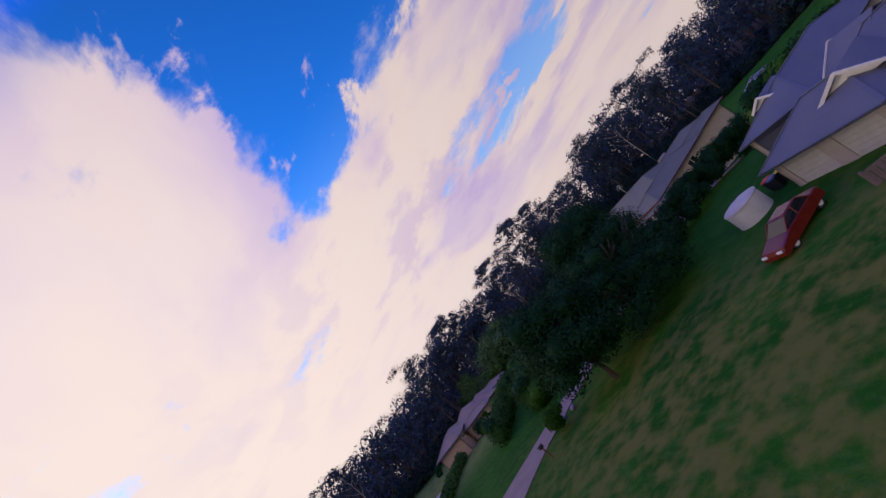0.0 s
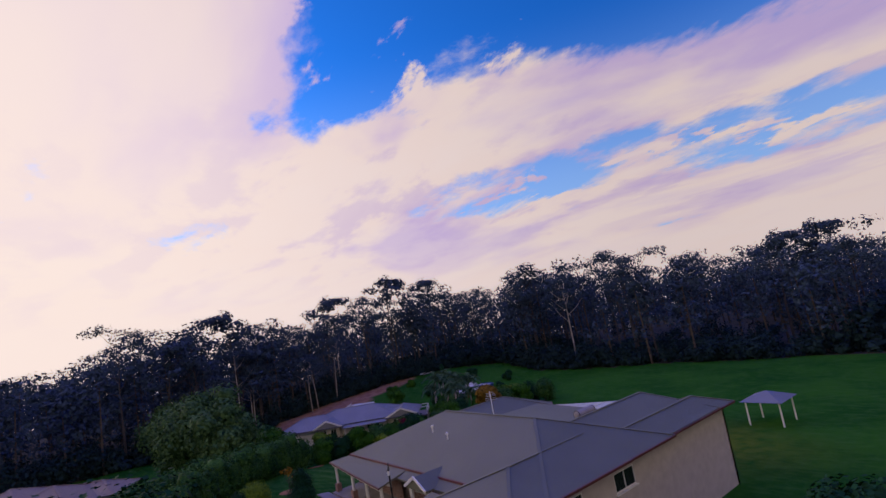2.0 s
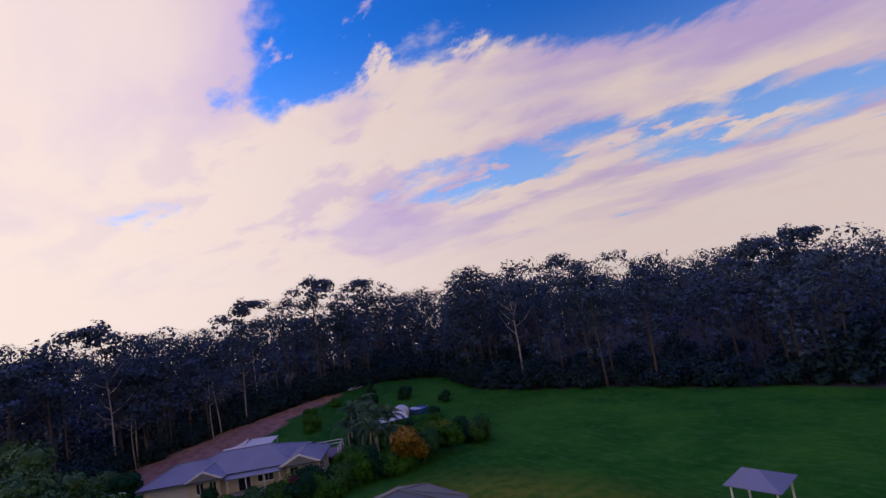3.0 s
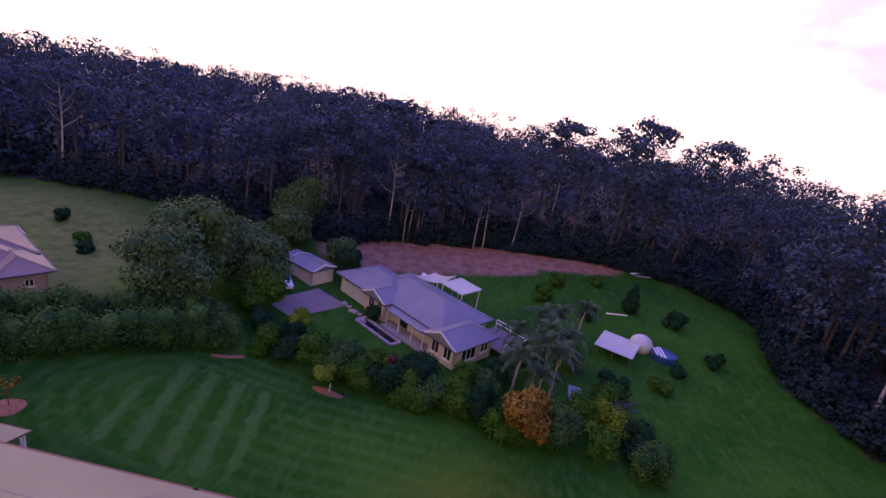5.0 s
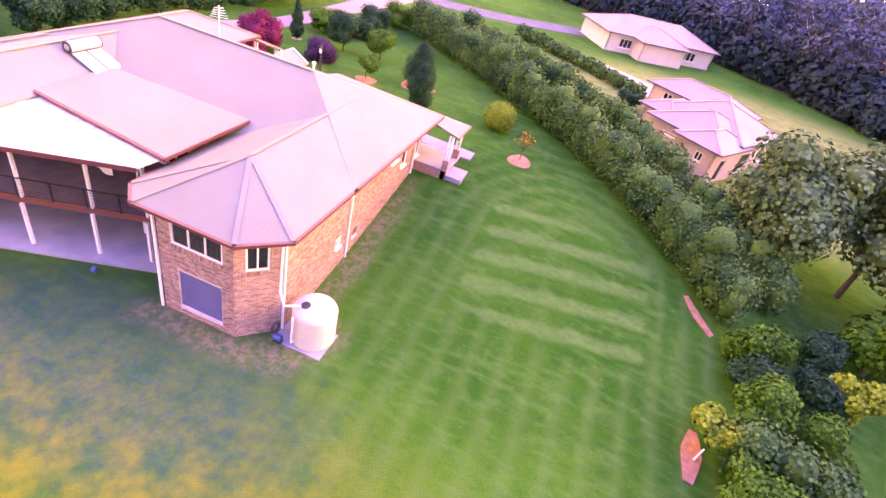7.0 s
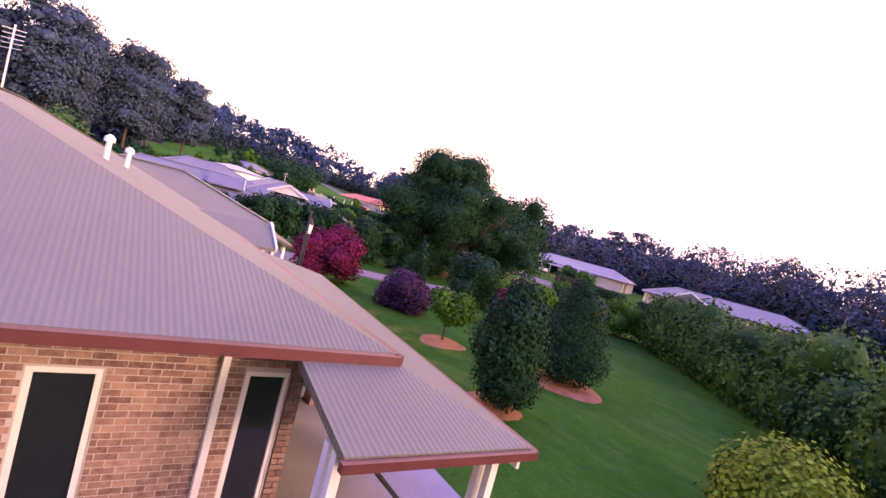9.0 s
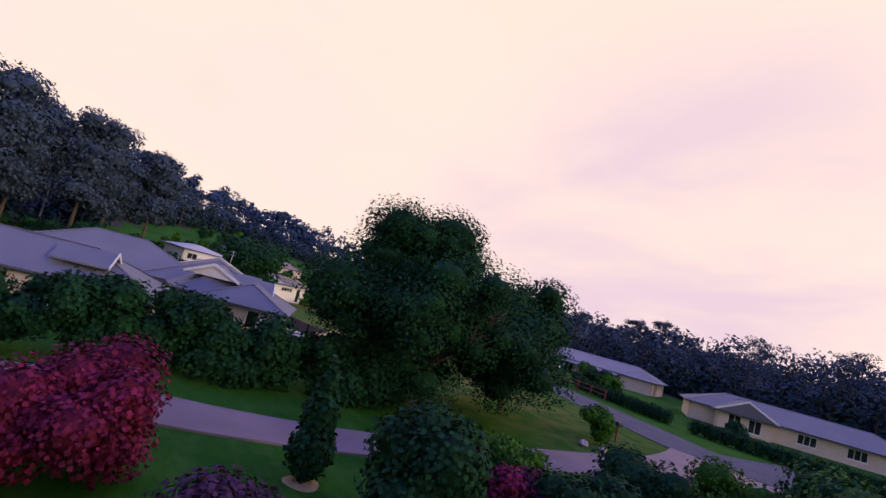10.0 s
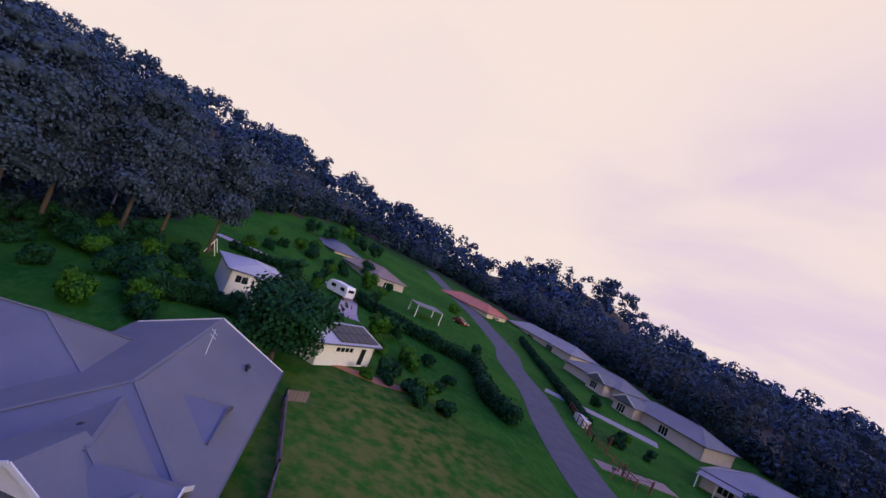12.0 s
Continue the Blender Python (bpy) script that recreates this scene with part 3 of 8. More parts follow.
    front = spot(9.0, -21.0, 1.5, 7.0, 1.4, 0.6, mth("MULTIPLY", mth("SUBTRACT", mid, 0.5), 5.0))
    green = mixc(mth("MULTIPLY", front, mapr(mid, 0.42, 0.66, 0.0, 0.8)), green, (0.150, 0.150, 0.020))
    verge = spot(52.0, -49.0, 8.0, 22.0, 2.0, 0.8, mth("MULTIPLY", mth("SUBTRACT", mid, 0.5), 6.0))
    green = mixc(mth("MULTIPLY", verge, mapr(mid, 0.35, 0.65, 0.0, 0.8)), green, (0.145, 0.135, 0.030))
    # pale yellow-green round the tiled house: sunlit haze put into the grass colour
    straw = spot(-26.0, -46.0, 14.0, 26.0, 1.2, 0.9, mth("MULTIPLY", mth("SUBTRACT", mid, 0.5), 6.0))
    green = mixc(mth("MULTIPLY", straw, mapr(mid, 0.25, 0.65, 0.35, 0.9)), green, (0.190, 0.215, 0.055))
    # bare orange earth in front of the woods
    wob = mth("MULTIPLY", mth("SUBTRACT", noise_tex(0.25), 0.5), 9.0)
    def strip(ax, ay, bx, by, r, soft=1.0):
        """Within r of the line from a to b."""
        d2 = (bx - ax) ** 2 + (by - ay) ** 2
        px, py = mth("SUBTRACT", x, ax), mth("SUBTRACT", y, ay)
        t_ = mth("ADD", mth("MULTIPLY", px, (bx - ax) / d2), mth("MULTIPLY", py, (by - ay) / d2))
        t_ = mth("MINIMUM", mth("MAXIMUM", t_, 0.0), 1.0)
        ex, ey = mth("SUBTRACT", px, mth("MULTIPLY", t_, bx - ax)), mth("SUBTRACT", py, mth("MULTIPLY", t_, by - ay))
        d = mth("SQRT", mth("ADD", mth("MULTIPLY", ex, ex), mth("MULTIPLY", ey, ey)))
        return mapr(mth("ADD", d, mth("MULTIPLY", wob, 0.25)), r - soft, r + soft, 1.0, 0.0)

    # worn ground along the foot of the walls and round the tank
    worn = mth("MAXIMUM", strip(-0.5, 0.2, -0.5, -13.5, 0.55, 0.5), mth("MAXIMUM", strip(-1.4, -0.6, -1.0, 0.8, 1.3, 0.7), strip(0.6, 1.9, 5.2, 1.9, 0.7, 0.6)))
    green = mixc(mth("MULTIPLY", worn, mapr(clump, 0.40, 0.62, 0.05, 0.75)), green, (0.190, 0.145, 0.085))
    earth = mth("MAXIMUM", strip(-57.0, -10.0, -60.5, -1.0, 7.4), mth("MAXIMUM", strip(-60.5, -1.0, -65.0, 13.0, 5.9), strip(-65.0, 13.0, -68.0, 29.0, 3.4)))
    col = mixc(mapr(mid, 0.3, 0.7), (0.23, 0.110, 0.060), (0.36, 0.195, 0.115))
    green = mixc(earth, green, col)
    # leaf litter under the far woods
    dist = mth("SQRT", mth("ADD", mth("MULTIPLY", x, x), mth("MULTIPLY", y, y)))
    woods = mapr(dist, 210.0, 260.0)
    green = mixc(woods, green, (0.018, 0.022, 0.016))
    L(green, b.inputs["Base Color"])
    b.inputs["Roughness"].default_value = 0.9
    b.inputs["Specular IOR Level"].default_value = 0.05
    bp = N("ShaderNodeBump")
    bp.inputs["Strength"].default_value, bp.inputs["Distance"].default_value = 0.6, 0.08
    L(mth("ADD", tiny, mth("MULTIPLY", blade, 0.5)), bp.inputs["Height"])
    L(bp.outputs[0], b.inputs["Normal"])
    return m


def make_ground():
    xs = axis([(-1500, -400, 100), (-400, -90, 20), (-90, 110, 1.6), (110, 400, 15), (400, 1500, 100)])
    ys = axis([(-1500, -400, 100), (-400, -120, 20), (-120, 60, 1.6), (60, 400, 15), (400, 1500, 100)])
    b = Build()
    for y in ys:
        for x in xs:
            b.v.append((x, y, ground(x, y)))
    nx = len(xs)
    for j in range(len(ys) - 1):
        for i in range(nx - 1):
            a = j * nx + i
            b.f.append((a, a + 1, a + nx + 1, a + nx))
    ob = single("ground", b, ground_mat(), "mown green grass with dry, bare and painted shade patches", "ground", kind="structure", smooth=True)
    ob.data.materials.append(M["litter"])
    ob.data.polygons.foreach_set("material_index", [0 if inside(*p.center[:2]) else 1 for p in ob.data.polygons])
    return ob


make_ground()
# street, drives and paths
ribbon("road", [(20.5, -72), (23, -61), (32, -62.5), (45, -66), (64, -68.6), (80, -73.5), (97, -80), (114, -84), (130, -90), (160, -94), (215, -96)],
       [6.5, 6.5, 6.2, 6.0, 5.6, 5.6, 5.6, 5.6, 5.6, 5.6, 5.6], M["asphalt"], 0.05, 1.5, "worn blue-grey asphalt street without kerbs")
ribbon("road_end", [(23, -61), (8, -66), (-12, -80), (-40, -98)], [6.2, 5.5, 5.0, 5.0], M["asphalt"], 0.045, 1.5, "grey asphalt street behind the hedges")
ribbon("driveway", [(27.5, -10), (26.5, -16), (24.2, -21), (21.9, -26), (20.7, -32), (20.6, -40), (20.4, -50), (21.5, -58)], [4, 4, 3.4, 2.9, 2.5, 2.7, 4.0, 7.5], M["drive"], 0.07, 1.2, "smooth pinkish concrete driveway", category="driveway")
ribbon("footpath", [(-3.0, -18.0), (5, -18.25), (11, -18.75), (14, -19.15), (18.5, -19.85), (23.5, -20.6), (26.2, -21.2)], [1.0, 1.05, 1.0, 0.75, 0.7, 0.95, 1.2], M["concrete"], 0.09, 1.2, "pale concrete path beside the verandah", category="path")
ribbon("driveway_neighbour", [(-31.8, -13.2), (-35.0, -11.4), (-38.6, -9.2)], [4.6, 5.0, 5.4], M["drive"], 0.05, 1.0, "pinkish concrete drive before the garage", category="driveway")
ribbon("gravel_drive", [(-3.0, -56.6), (-8.0, -54.6), (-12.5, -52.6), (-17.0, -50.4)], [5, 5.4, 5.4, 5], M["gravel"], 0.05, 1.0, "pale gravel drive beside a tiled house", category="driveway")
ribbon("side_drive", [(75.5, -76), (74.5, -80), (73.5, -85.5)], [2.6, 2.6, 3.0], M["drive"], 0.06, 1.0, "pale concrete drive with a gate", category="driveway")
ribbon("side_drive_two", [(104, -86), (98, -94), (92, -101)], [3, 3, 4], M["concrete"], 0.06, 1.0, "white concrete drive between hedges", category="driveway")


# ---- houses ----
class Frame:
    """A house's own axes laid on the land."""

    def __init__(self, x, y, turn=0.0):
        self.x, self.y, self.c, self.s = x, y, math.cos(radians(turn)), math.sin(radians(turn))

    def __call__(self, u, v, z):
        return (self.x + self.c * u - self.s * v, self.y + self.s * u + self.c * v, z)


def hip_roof(F, u0, u1, v0, v1, z, pitch=0.37, ends="hh", thick=0.16):
    """A roof over a rectangle, ridge along its longer side; ends: h(ip) or g(able)."""
    b = Build()
    du, dv = u1 - u0, v1 - v0
    long_u = du >= dv
    half = min(du, dv) / 2
    rise = half * pitch
    if long_u:
        a = (u0 + (half if ends[0] == "h" else 0), (v0 + v1) / 2)
        c = (u1 - (half if ends[1] == "h" else 0), (v0 + v1) / 2)
    else:
        a = ((u0 + u1) / 2, v0 + (half if ends[0] == "h" else 0))
        c = ((u0 + u1) / 2, v1 - (half if ends[1] == "h" else 0))
    zt = z + rise
    P = [F(u0, v0, z), F(u1, v0, z), F(u1, v1, z), F(u0, v1, z)]
    Q = [F(u0, v0, z - thick), F(u1, v0, z - thick), F(u1, v1, z - thick), F(u0, v1, z - thick)]
    A, C = F(*a, zt), F(*c, zt)
    if long_u:
        b.face(P[0], P[1], C, A).face(P[1], P[2], C).face(P[2], P[3], A, C).face(P[3], P[0], A)
    else:
        b.face(P[0], P[1], A).face(P[1], P[2], C, A).face(P[2], P[3], C).face(P[3], P[0], A, C)
    b.face(Q[3], Q[2], Q[1], Q[0])
    for i in range(4):
        j = (i + 1) % 4
        b.face(Q[i], Q[j], P[j], P[i])
    return b, (A, C), P


def ridge_caps(lines, w=0.2, h=0.03):
    b = Build()
    for a, c in lines:
        a, c = Vector(a), Vector(c)
        b.beam(a + Vector((0, 0, 0.015)), c + Vector((0, 0, 0.015)), w, h)
    return b


def gutter(P, size=0.13):
    b = Build()
    n = len(P)
    mid = sum((Vector(p) for p in P), Vector()) / n
    for i in range(n):
        a, c = Vector(P[i]), Vector(P[(i + 1) % n])
        d = (c - a).normalized()
        o = Vector((d.y, -d.x, 0))
        if o.dot((a + c) / 2 - mid) < 0:
            o = -o
        off = o * size * 0.5 + Vector((0, 0, -0.07))
        b.beam(a + off - d * size * 0.5, c + off + d * size * 0.5, size, size)
    return b


def wall_run(a, c, z0, z1, holes=(), thick=0.2):
    """An upright wall from a to c (x, y) with openings (from, to, sill, head), its outer face on the line, on the right of a to c."""
    a, c = Vector((*a, 0)), Vector((*c, 0))
    d = (c - a).normalized()
    n = Vector((-d.y, d.x, 0)) * thick
    length = (c - a).length
    cuts = sorted({0.0, length, *(min(max(h[k], 0.0), length) for h in holes for k in (0, 1))})
    levels = sorted({z0, z1, *(min(max(h[k], z0), z1) for h in holes for k in (2, 3))})
    b = Build()
    seen = {}

    def corner(i, j, k):
        if (i, j, k) not in seen:
            p = a + d * cuts[i] + n * k
            seen[i, j, k] = len(b.v)
            b.v.append((p.x, p.y, levels[j]))
        return seen[i, j, k]

    def solid(i, j):
        if not (0 <= i < len(cuts) - 1 and 0 <= j < len(levels) - 1):
            return False
        s, z = (cuts[i] + cuts[i + 1]) / 2, (levels[j] + levels[j + 1]) / 2
        return not any(h[0] < s < h[1] and h[2] < z < h[3] for h in holes)

    for i in range(len(cuts) - 1):
        for j in range(len(levels) - 1):
            if not solid(i, j):
                continue
            q = [(i, j), (i + 1, j), (i + 1, j + 1), (i, j + 1)]
            b.f.append(tuple(corner(*p, 0) for p in q))
            b.f.append(tuple(corner(*p, 1) for p in reversed(q)))
            for e, near in enumerate(((i, j - 1), (i + 1, j), (i, j + 1), (i - 1, j))):
                if not solid(*near):
                    p, r = q[e], q[(e + 1) % 4]
                    b.f.append((corner(*r, 0), corner(*p, 0), corner(*p, 1), corner(*r, 1)))
    return b


def window(a, c, hole, parent, mullions=1, rows=0, trim="trim", name="window", blind=False, sill=True):
    """Frame, panes and sill in an opening of a wall from a to c."""
    a, c = Vector((*a, 0)), Vector((*c, 0))
    d = (c - a).normalized()
    n = Vector((-d.y, d.x, 0))
    s0, s1, z0, z1 = hole

    def at(s, depth, z):
        p = a + d * s + n * depth
        return (p.x, p.y, z)

    w = 0.07
    us = [w + (s1 - s0 - w) * k / (mullions + 1) for k in range(mullions + 2)]
    vs = [z0 + w + (z1 - z0 - w) * k / (rows + 1) for k in range(rows + 2)]
    lights = [(p, q - w, u, v - w) for p, q in zip(us, us[1:]) for u, v in zip(vs, vs[1:])]
    fr = wall_run(at(s0, 0.02, 0)[:2], at(s1, 0.02, 0)[:2], z0, z1, lights, 0.065)
    win = part(name, fr, M[trim], parent)
    edges = [s0 + (s1 - s0) * i / (mullions + 1) for i in range(mullions + 2)]
    for e0, e1 in zip(edges, edges[1:]):
        pb = Build()
        pb.hexa([at(e0 + 0.03, 0.06, z0 + 0.03), at(e1 - 0.03, 0.06, z0 + 0.03), at(e1 - 0.03, 0.075, z0 + 0.03), at(e0 + 0.03, 0.075, z0 + 0.03)],
                [at(e0 + 0.03, 0.06, z1 - 0.03), at(e1 - 0.03, 0.06, z1 - 0.03), at(e1 - 0.03, 0.075, z1 - 0.03), at(e0 + 0.03, 0.075, z1 - 0.03)])
        pane = part("pane", pb, M["glass"], win)
    if blind:
        bb = Build()
        n_b = max(4, int((s1 - s0) / 0.14))
        for i in range(n_b):
            x = s0 + (s1 - s0) * (i + 0.5) / n_b
            bb.beam(at(x, 0.13, z0 + 0.05), at(x, 0.13, z1 - 0.05), 0.09, 0.015)
        part("blind", bb, M["blind"], win, "pale vertical blinds")
    if sill:
        sb = Build()
        sb.beam(at(s0 - 0.06, -0.03, z0 - 0.04), at(s1 + 0.06, -0.03, z0 - 0.04), 0.16, 0.07)
        part("sill", sb, M[trim], win)
    return win


def panel_door(a, c, hole, parent, material, ribs=6, name="garage_door"):
    """A ribbed door leaf set in an opening."""
    a, c = Vector((*a, 0)), Vector((*c, 0))
    d = (c - a).normalized()
    n = Vector((-d.y, d.x, 0))
    s0, s1, z0, z1 = hole

    def at(s, depth, z):
        p = a + d * s + n * depth
        return (p.x, p.y, z)

    b = Build()
    line = []
    for i in range(ribs):
        q0, q1 = z0 + (z1 - z0) * i / ribs, z0 + (z1 - z0) * (i + 1) / ribs
        line += [(0.075, q0 + 0.012), (0.085, q1 - 0.02), (0.105, q1 - 0.012)]
    line = [(0.105, z0)] + line + [(0.105, z1)]
    for dp, z in line:
        b.v += [at(s0, dp, z), at(s1, dp, z), at(s1, 0.14, z), at(s0, 0.14, z)]
    for i in range(len(line) - 1):
        k = 4 * i
        for e in range(4):
            f = (e + 1) % 4
            b.f.append((k + e, k + f, k + 4 + f, k + 4 + e))
    b.f += [(3, 2, 1, 0), tuple(range(len(b.v) - 4, len(b.v)))]
    return part(name, b, M[material], parent)


def block_house(name, label, F0, z0, eave, blocks, roof, wall, gut="gutter_blue", over=0.5, openings=(), group="houses of the street"):
    """A one-storey house of overlapping roofed blocks. blocks: (u0, u1, v0, v1, pitch, ends, lift). openings: (block, side, from, to, sill, head, kind)."""
    cu, cv = (blocks[0][0] + blocks[0][1]) / 2, (blocks[0][2] + blocks[0][3]) / 2
    at = F0(cu, cv, z0)
    h = thing(name, at, label, "house", group)
    for bi, (u0, u1, v0, v1, pitch, ends, lift, *own) in enumerate(blocks):
        F = own[0] if own else F0
        rb, ridge, P = hip_roof(F, u0, u1, v0, v1, eave + lift, pitch, ends)
        r = part("roof", rb, M[roof], h, slope_uv=True)
        lines = [ridge]
        long_u = (u1 - u0) >= (v1 - v0)
        pa = [(P[0], P[3]), (P[1], P[2])] if long_u else [(P[0], P[1]), (P[2], P[3])]
        for e, (end, corners) in enumerate(zip(ridge, pa)):
            if ends[e] == "h":
                lines += [(end, q) for q in corners]
        part("ridge_cap", ridge_caps(lines), M[roof], r)
        part("gutter", gutter(P), M[gut], r)
        e = over
        c = [F(u0 + e, v0 + e, 0)[:2], F(u1 - e, v0 + e, 0)[:2], F(u1 - e, v1 - e, 0)[:2], F(u0 + e, v1 - e, 0)[:2]]
        top = eave + lift - 0.16
        for s in range(4):
            a_, c_ = c[s], c[(s + 1) % 4]
            holes = [(o[2], o[3], z0 + o[4], z0 + o[5]) for o in openings if o[0] == bi and o[1] == s]
            w = part("wall", wall_run(a_, c_, z0 - 0.6, top, holes), M[wall], h)
            for o in openings:
                if o[0] == bi and o[1] == s:
                    hole = (o[2], o[3], z0 + o[4], z0 + o[5])
                    if o[6] == "window":
                        window(a_, c_, hole, w, mullions=max(1, int((o[3] - o[2]) / 0.9) - 0))
                    elif o[6] == "door":
                        window(a_, c_, hole, w, mullions=0, name="glass_door", sill=False)
                    else:
                        panel_door(a_, c_, hole, w, o[6])
        # gable ends under a gable roof
        for k, end in enumerate(ridge):
            if ends[k] == "g":
                gb = Build()
                q = pa[k]
                A = Vector(end)
                inn = (Vector(ridge[1 - k]) - A).normalized() * 0.12
                tri = [Vector(q[0]) + inn, Vector(q[1]) + inn, A + inn + Vector((0, 0, -0.06))]
                gb.hexa([tuple(p) for p in tri], [tuple(p + inn) for p in tri])
                part("gable", gb, M["trim"], h, "pale gable infill")
                bb = Build()
                for p in q:
                    bb.beam(Vector(p) - inn * 0.4 + Vector((0, 0, -0.05)), A - inn * 0.4 + Vector((0, 0, -0.02)), 0.06, 0.22)
                part("barge_board", bb, M["trim"], h)
    return h


# ---- the brick house that the flight circles ----
HA = thing("brick_house", (11, -8, 0), "split-level brick house with grey steel roof and verandah", "house", "houses of the street")
EAVE = 5.7
I = Frame(0, 0)


def solid_roof(faces, low=0.16):
    """Roof planes closed underneath; faces: rings of points, the eaves given again as the outline."""
    b = Build()
    for f in faces[:-1]:
        b.face(*f)
    rim = faces[-1]
    under = [(x, y, z - low) for x, y, z in rim]
    b.face(*reversed(under))
    for i in range(len(rim)):
        j = (i + 1) % len(rim)
        b.face(under[i], under[j], rim[j], rim[i])
    return b


def house_a_roofs():
    main, ridge, P = hip_roof(I, -0.8, 20.9, -16.0, -4.2, EAVE, 0.38)
    r = part("roof", main, M["roof_warm"], HA, slope_uv=True)
    lines = [ridge, (ridge[1], P[1]), (ridge[1], P[2])]
    part("ridge_cap", ridge_caps(lines), M["roof_warm"], r)
    part("gutter", gutter(P), M["gutter_red"], r)
    # wing by the tank, with canted corners
    h, far = (2.8, -1.75, 7.02), (2.8, -11.0, 7.02)
    rim = [(-0.8, -11.0, EAVE), (-0.8, 0.6, EAVE), (0.7, 2.0, EAVE), (5.1, 2.0, EAVE), (6.0, 1.1, EAVE), (6.35, -11.0, EAVE)]
    rim = rim[::-1]
    faces = [((-0.8, 0.6, EAVE), (-0.8, -11.0, EAVE), far, h), ((0.7, 2.0, EAVE), (-0.8, 0.6, EAVE), h), ((5.1, 2.0, EAVE), (0.7, 2.0, EAVE), h),
             ((6.0, 1.1, EAVE), (5.1, 2.0, EAVE), h), ((6.35, -11.0, EAVE), (6.0, 1.1, EAVE), h, far), rim]
    r2 = part("roof", solid_roof(faces), M["roof_warm"], HA, slope_uv=True)
    part("ridge_cap", ridge_caps([(h, far), (h, rim[1]), (h, rim[2]), (h, rim[3]), (h, rim[4])]), M["roof_warm"], r2)
    part("gutter", gutter([(-0.8, -4.3, EAVE), (-0.8, 0.6, EAVE), (0.7, 2.0, EAVE), (5.1, 2.0, EAVE), (6.0, 1.1, EAVE), (6.1, -4.3, EAVE)]), M["gutter_red"], r2)
    # wing at the other side
    w, rdg, Q = hip_roof(I, 16.7, 20.7, -11.0, 4.5, EAVE + 0.004, 0.38, "gh")
    r3 = part("roof", w, M["roof_warm"], HA, slope_uv=True)
    part("ridge_cap", ridge_caps([rdg, (rdg[1], Q[2]), (rdg[1], Q[3])]), M["roof_warm"], r3)
    part("gutter", gutter(Q), M["gutter_red"], r3)
    # high cross roof between the deck and the far wing
    A1, A2, T1, T2, E1, E2 = (13.4, -11.0, 6.1), (13.4, 2.4, 6.1), (15.9, -11.0, 7.15), (15.9, 0.5, 7.15), (20.72, -11.0, 5.74), (20.72, 2.4, 5.74)
    rc = part("roof", solid_roof([(A2, A1, T1, T2), (E2, A2, T2), (E1, E2, T2, T1), (A1, E1, T1), (A1, E1, E2, A2)], 0.12), M["roof_warm"], HA, slope_uv=True)
    part("ridge_cap", ridge_caps([(T1, T2), (T2, A2), (T2, E2)]), M["roof_warm"], rc)
    # front bay
    w, rdg, Q = hip_roof(I, 14.6, 20.94, -18.6, -9.0, EAVE - 0.004, 0.37, "hg")
    r4 = part("roof", w, M["roof_warm"], HA, slope_uv=True)
    part("ridge_cap", ridge_caps([rdg, (rdg[0], Q[0]), (rdg[0], Q[1])]), M["roof_warm"], r4)
    part("gutter", gutter(Q), M["gutter_red"], r4)
    # flat sheet over the upper deck
    top = [(5.7, -5.6, 6.36), (5.9, -0.5, 6.2), (13.9, -1.45, 6.25), (13.9, -5.6, 6.36)]
    b = Build().hexa([(x, y, z - 0.16) for x, y, z in top[::-1]], [p for p in top[::-1]])
    r5 = part("roof", b, M["roof_warm"], HA, slope_uv=True)
    g = Build()
    for a, c in zip(top[:2], top[1:3]):
        a, c = Vector(a), Vector(c)
        g.beam(a + Vector((0, 0.06, -0.09)), c + Vector((0, 0.06, -0.09)), 0.1, 0.14)
    part("gutter", g, M["gutter_red"], r5)
    # white sheet over the edge of the deck
    top = [(6.15, -0.62, 6.0), (6.5, 0.35, 5.86), (13.5, 3.3, 5.84), (14.5, -1.62, 6.03)]
    b = Build().hexa([(x, y, z - 0.07) for x, y, z in top[::-1]], [p for p in top[::-1]])
    ws = part("patio_roof", b, M["white_sheet"], HA, "white translucent patio roof")
    rib = Build()
    for i in range(1, 9):
        t = i / 9
        a = Vector(top[0]).lerp(Vector(top[3]), t)
        c = Vector(top[1]).lerp(Vector(top[2]), t)
        rib.beam(a + Vector((0, 0, 0.012)), c + Vector((0, 0, 0.012)), 0.05, 0.03)
    part("sheet_rib", rib, M["white_sheet"], ws)
    fb = Build().beam((6.5, 0.37, 5.74), (13.5, 3.32, 5.72), 0.06, 0.2)
    part("fascia", fb, M["gutter_red"], ws)
    # verandah roofs
    v = Build()
    low = 5.2
    v.hexa([(-2.45, -17.2, low - 0.1), (7.9, -18.32, low - 0.16), (7.9, -15.95, 5.5), (-0.7, -15.95, 5.5)], [(-2.45, -17.2, low), (7.9, -18.32, low - 0.06), (7.9, -15.95, 5.62), (-0.7, -15.95, 5.62)])
    v.hexa([(-2.45, -17.2, low - 0.1), (-0.7, -15.95, 5.5), (-0.7, -14.7, 5.5), (-2.45, -14.7, low - 0.1)], [(-2.45, -17.2, low), (-0.7, -15.95, 5.62), (-0.7, -14.7, 5.62), (-2.45, -14.7, low)])
    r6 = part("verandah_roof", v, M["roof_warm"], HA, slope_uv=True)
    part("gutter", Build().beam((-2.5, -17.25, low - 0.07), (7.95, -18.37, low - 0.13), 0.09, 0.1).beam((-2.5, -17.25, low - 0.07), (-2.5, -14.65, low - 0.07), 0.09, 0.1), M["gutter_red"], r6)
    part("fascia", Build().beam((-2.4, -17.12, low - 0.2), (7.85, -18.22, low - 0.26), 0.04, 0.2), M["trim"], r6, "cream fascia board")
    v = Build()
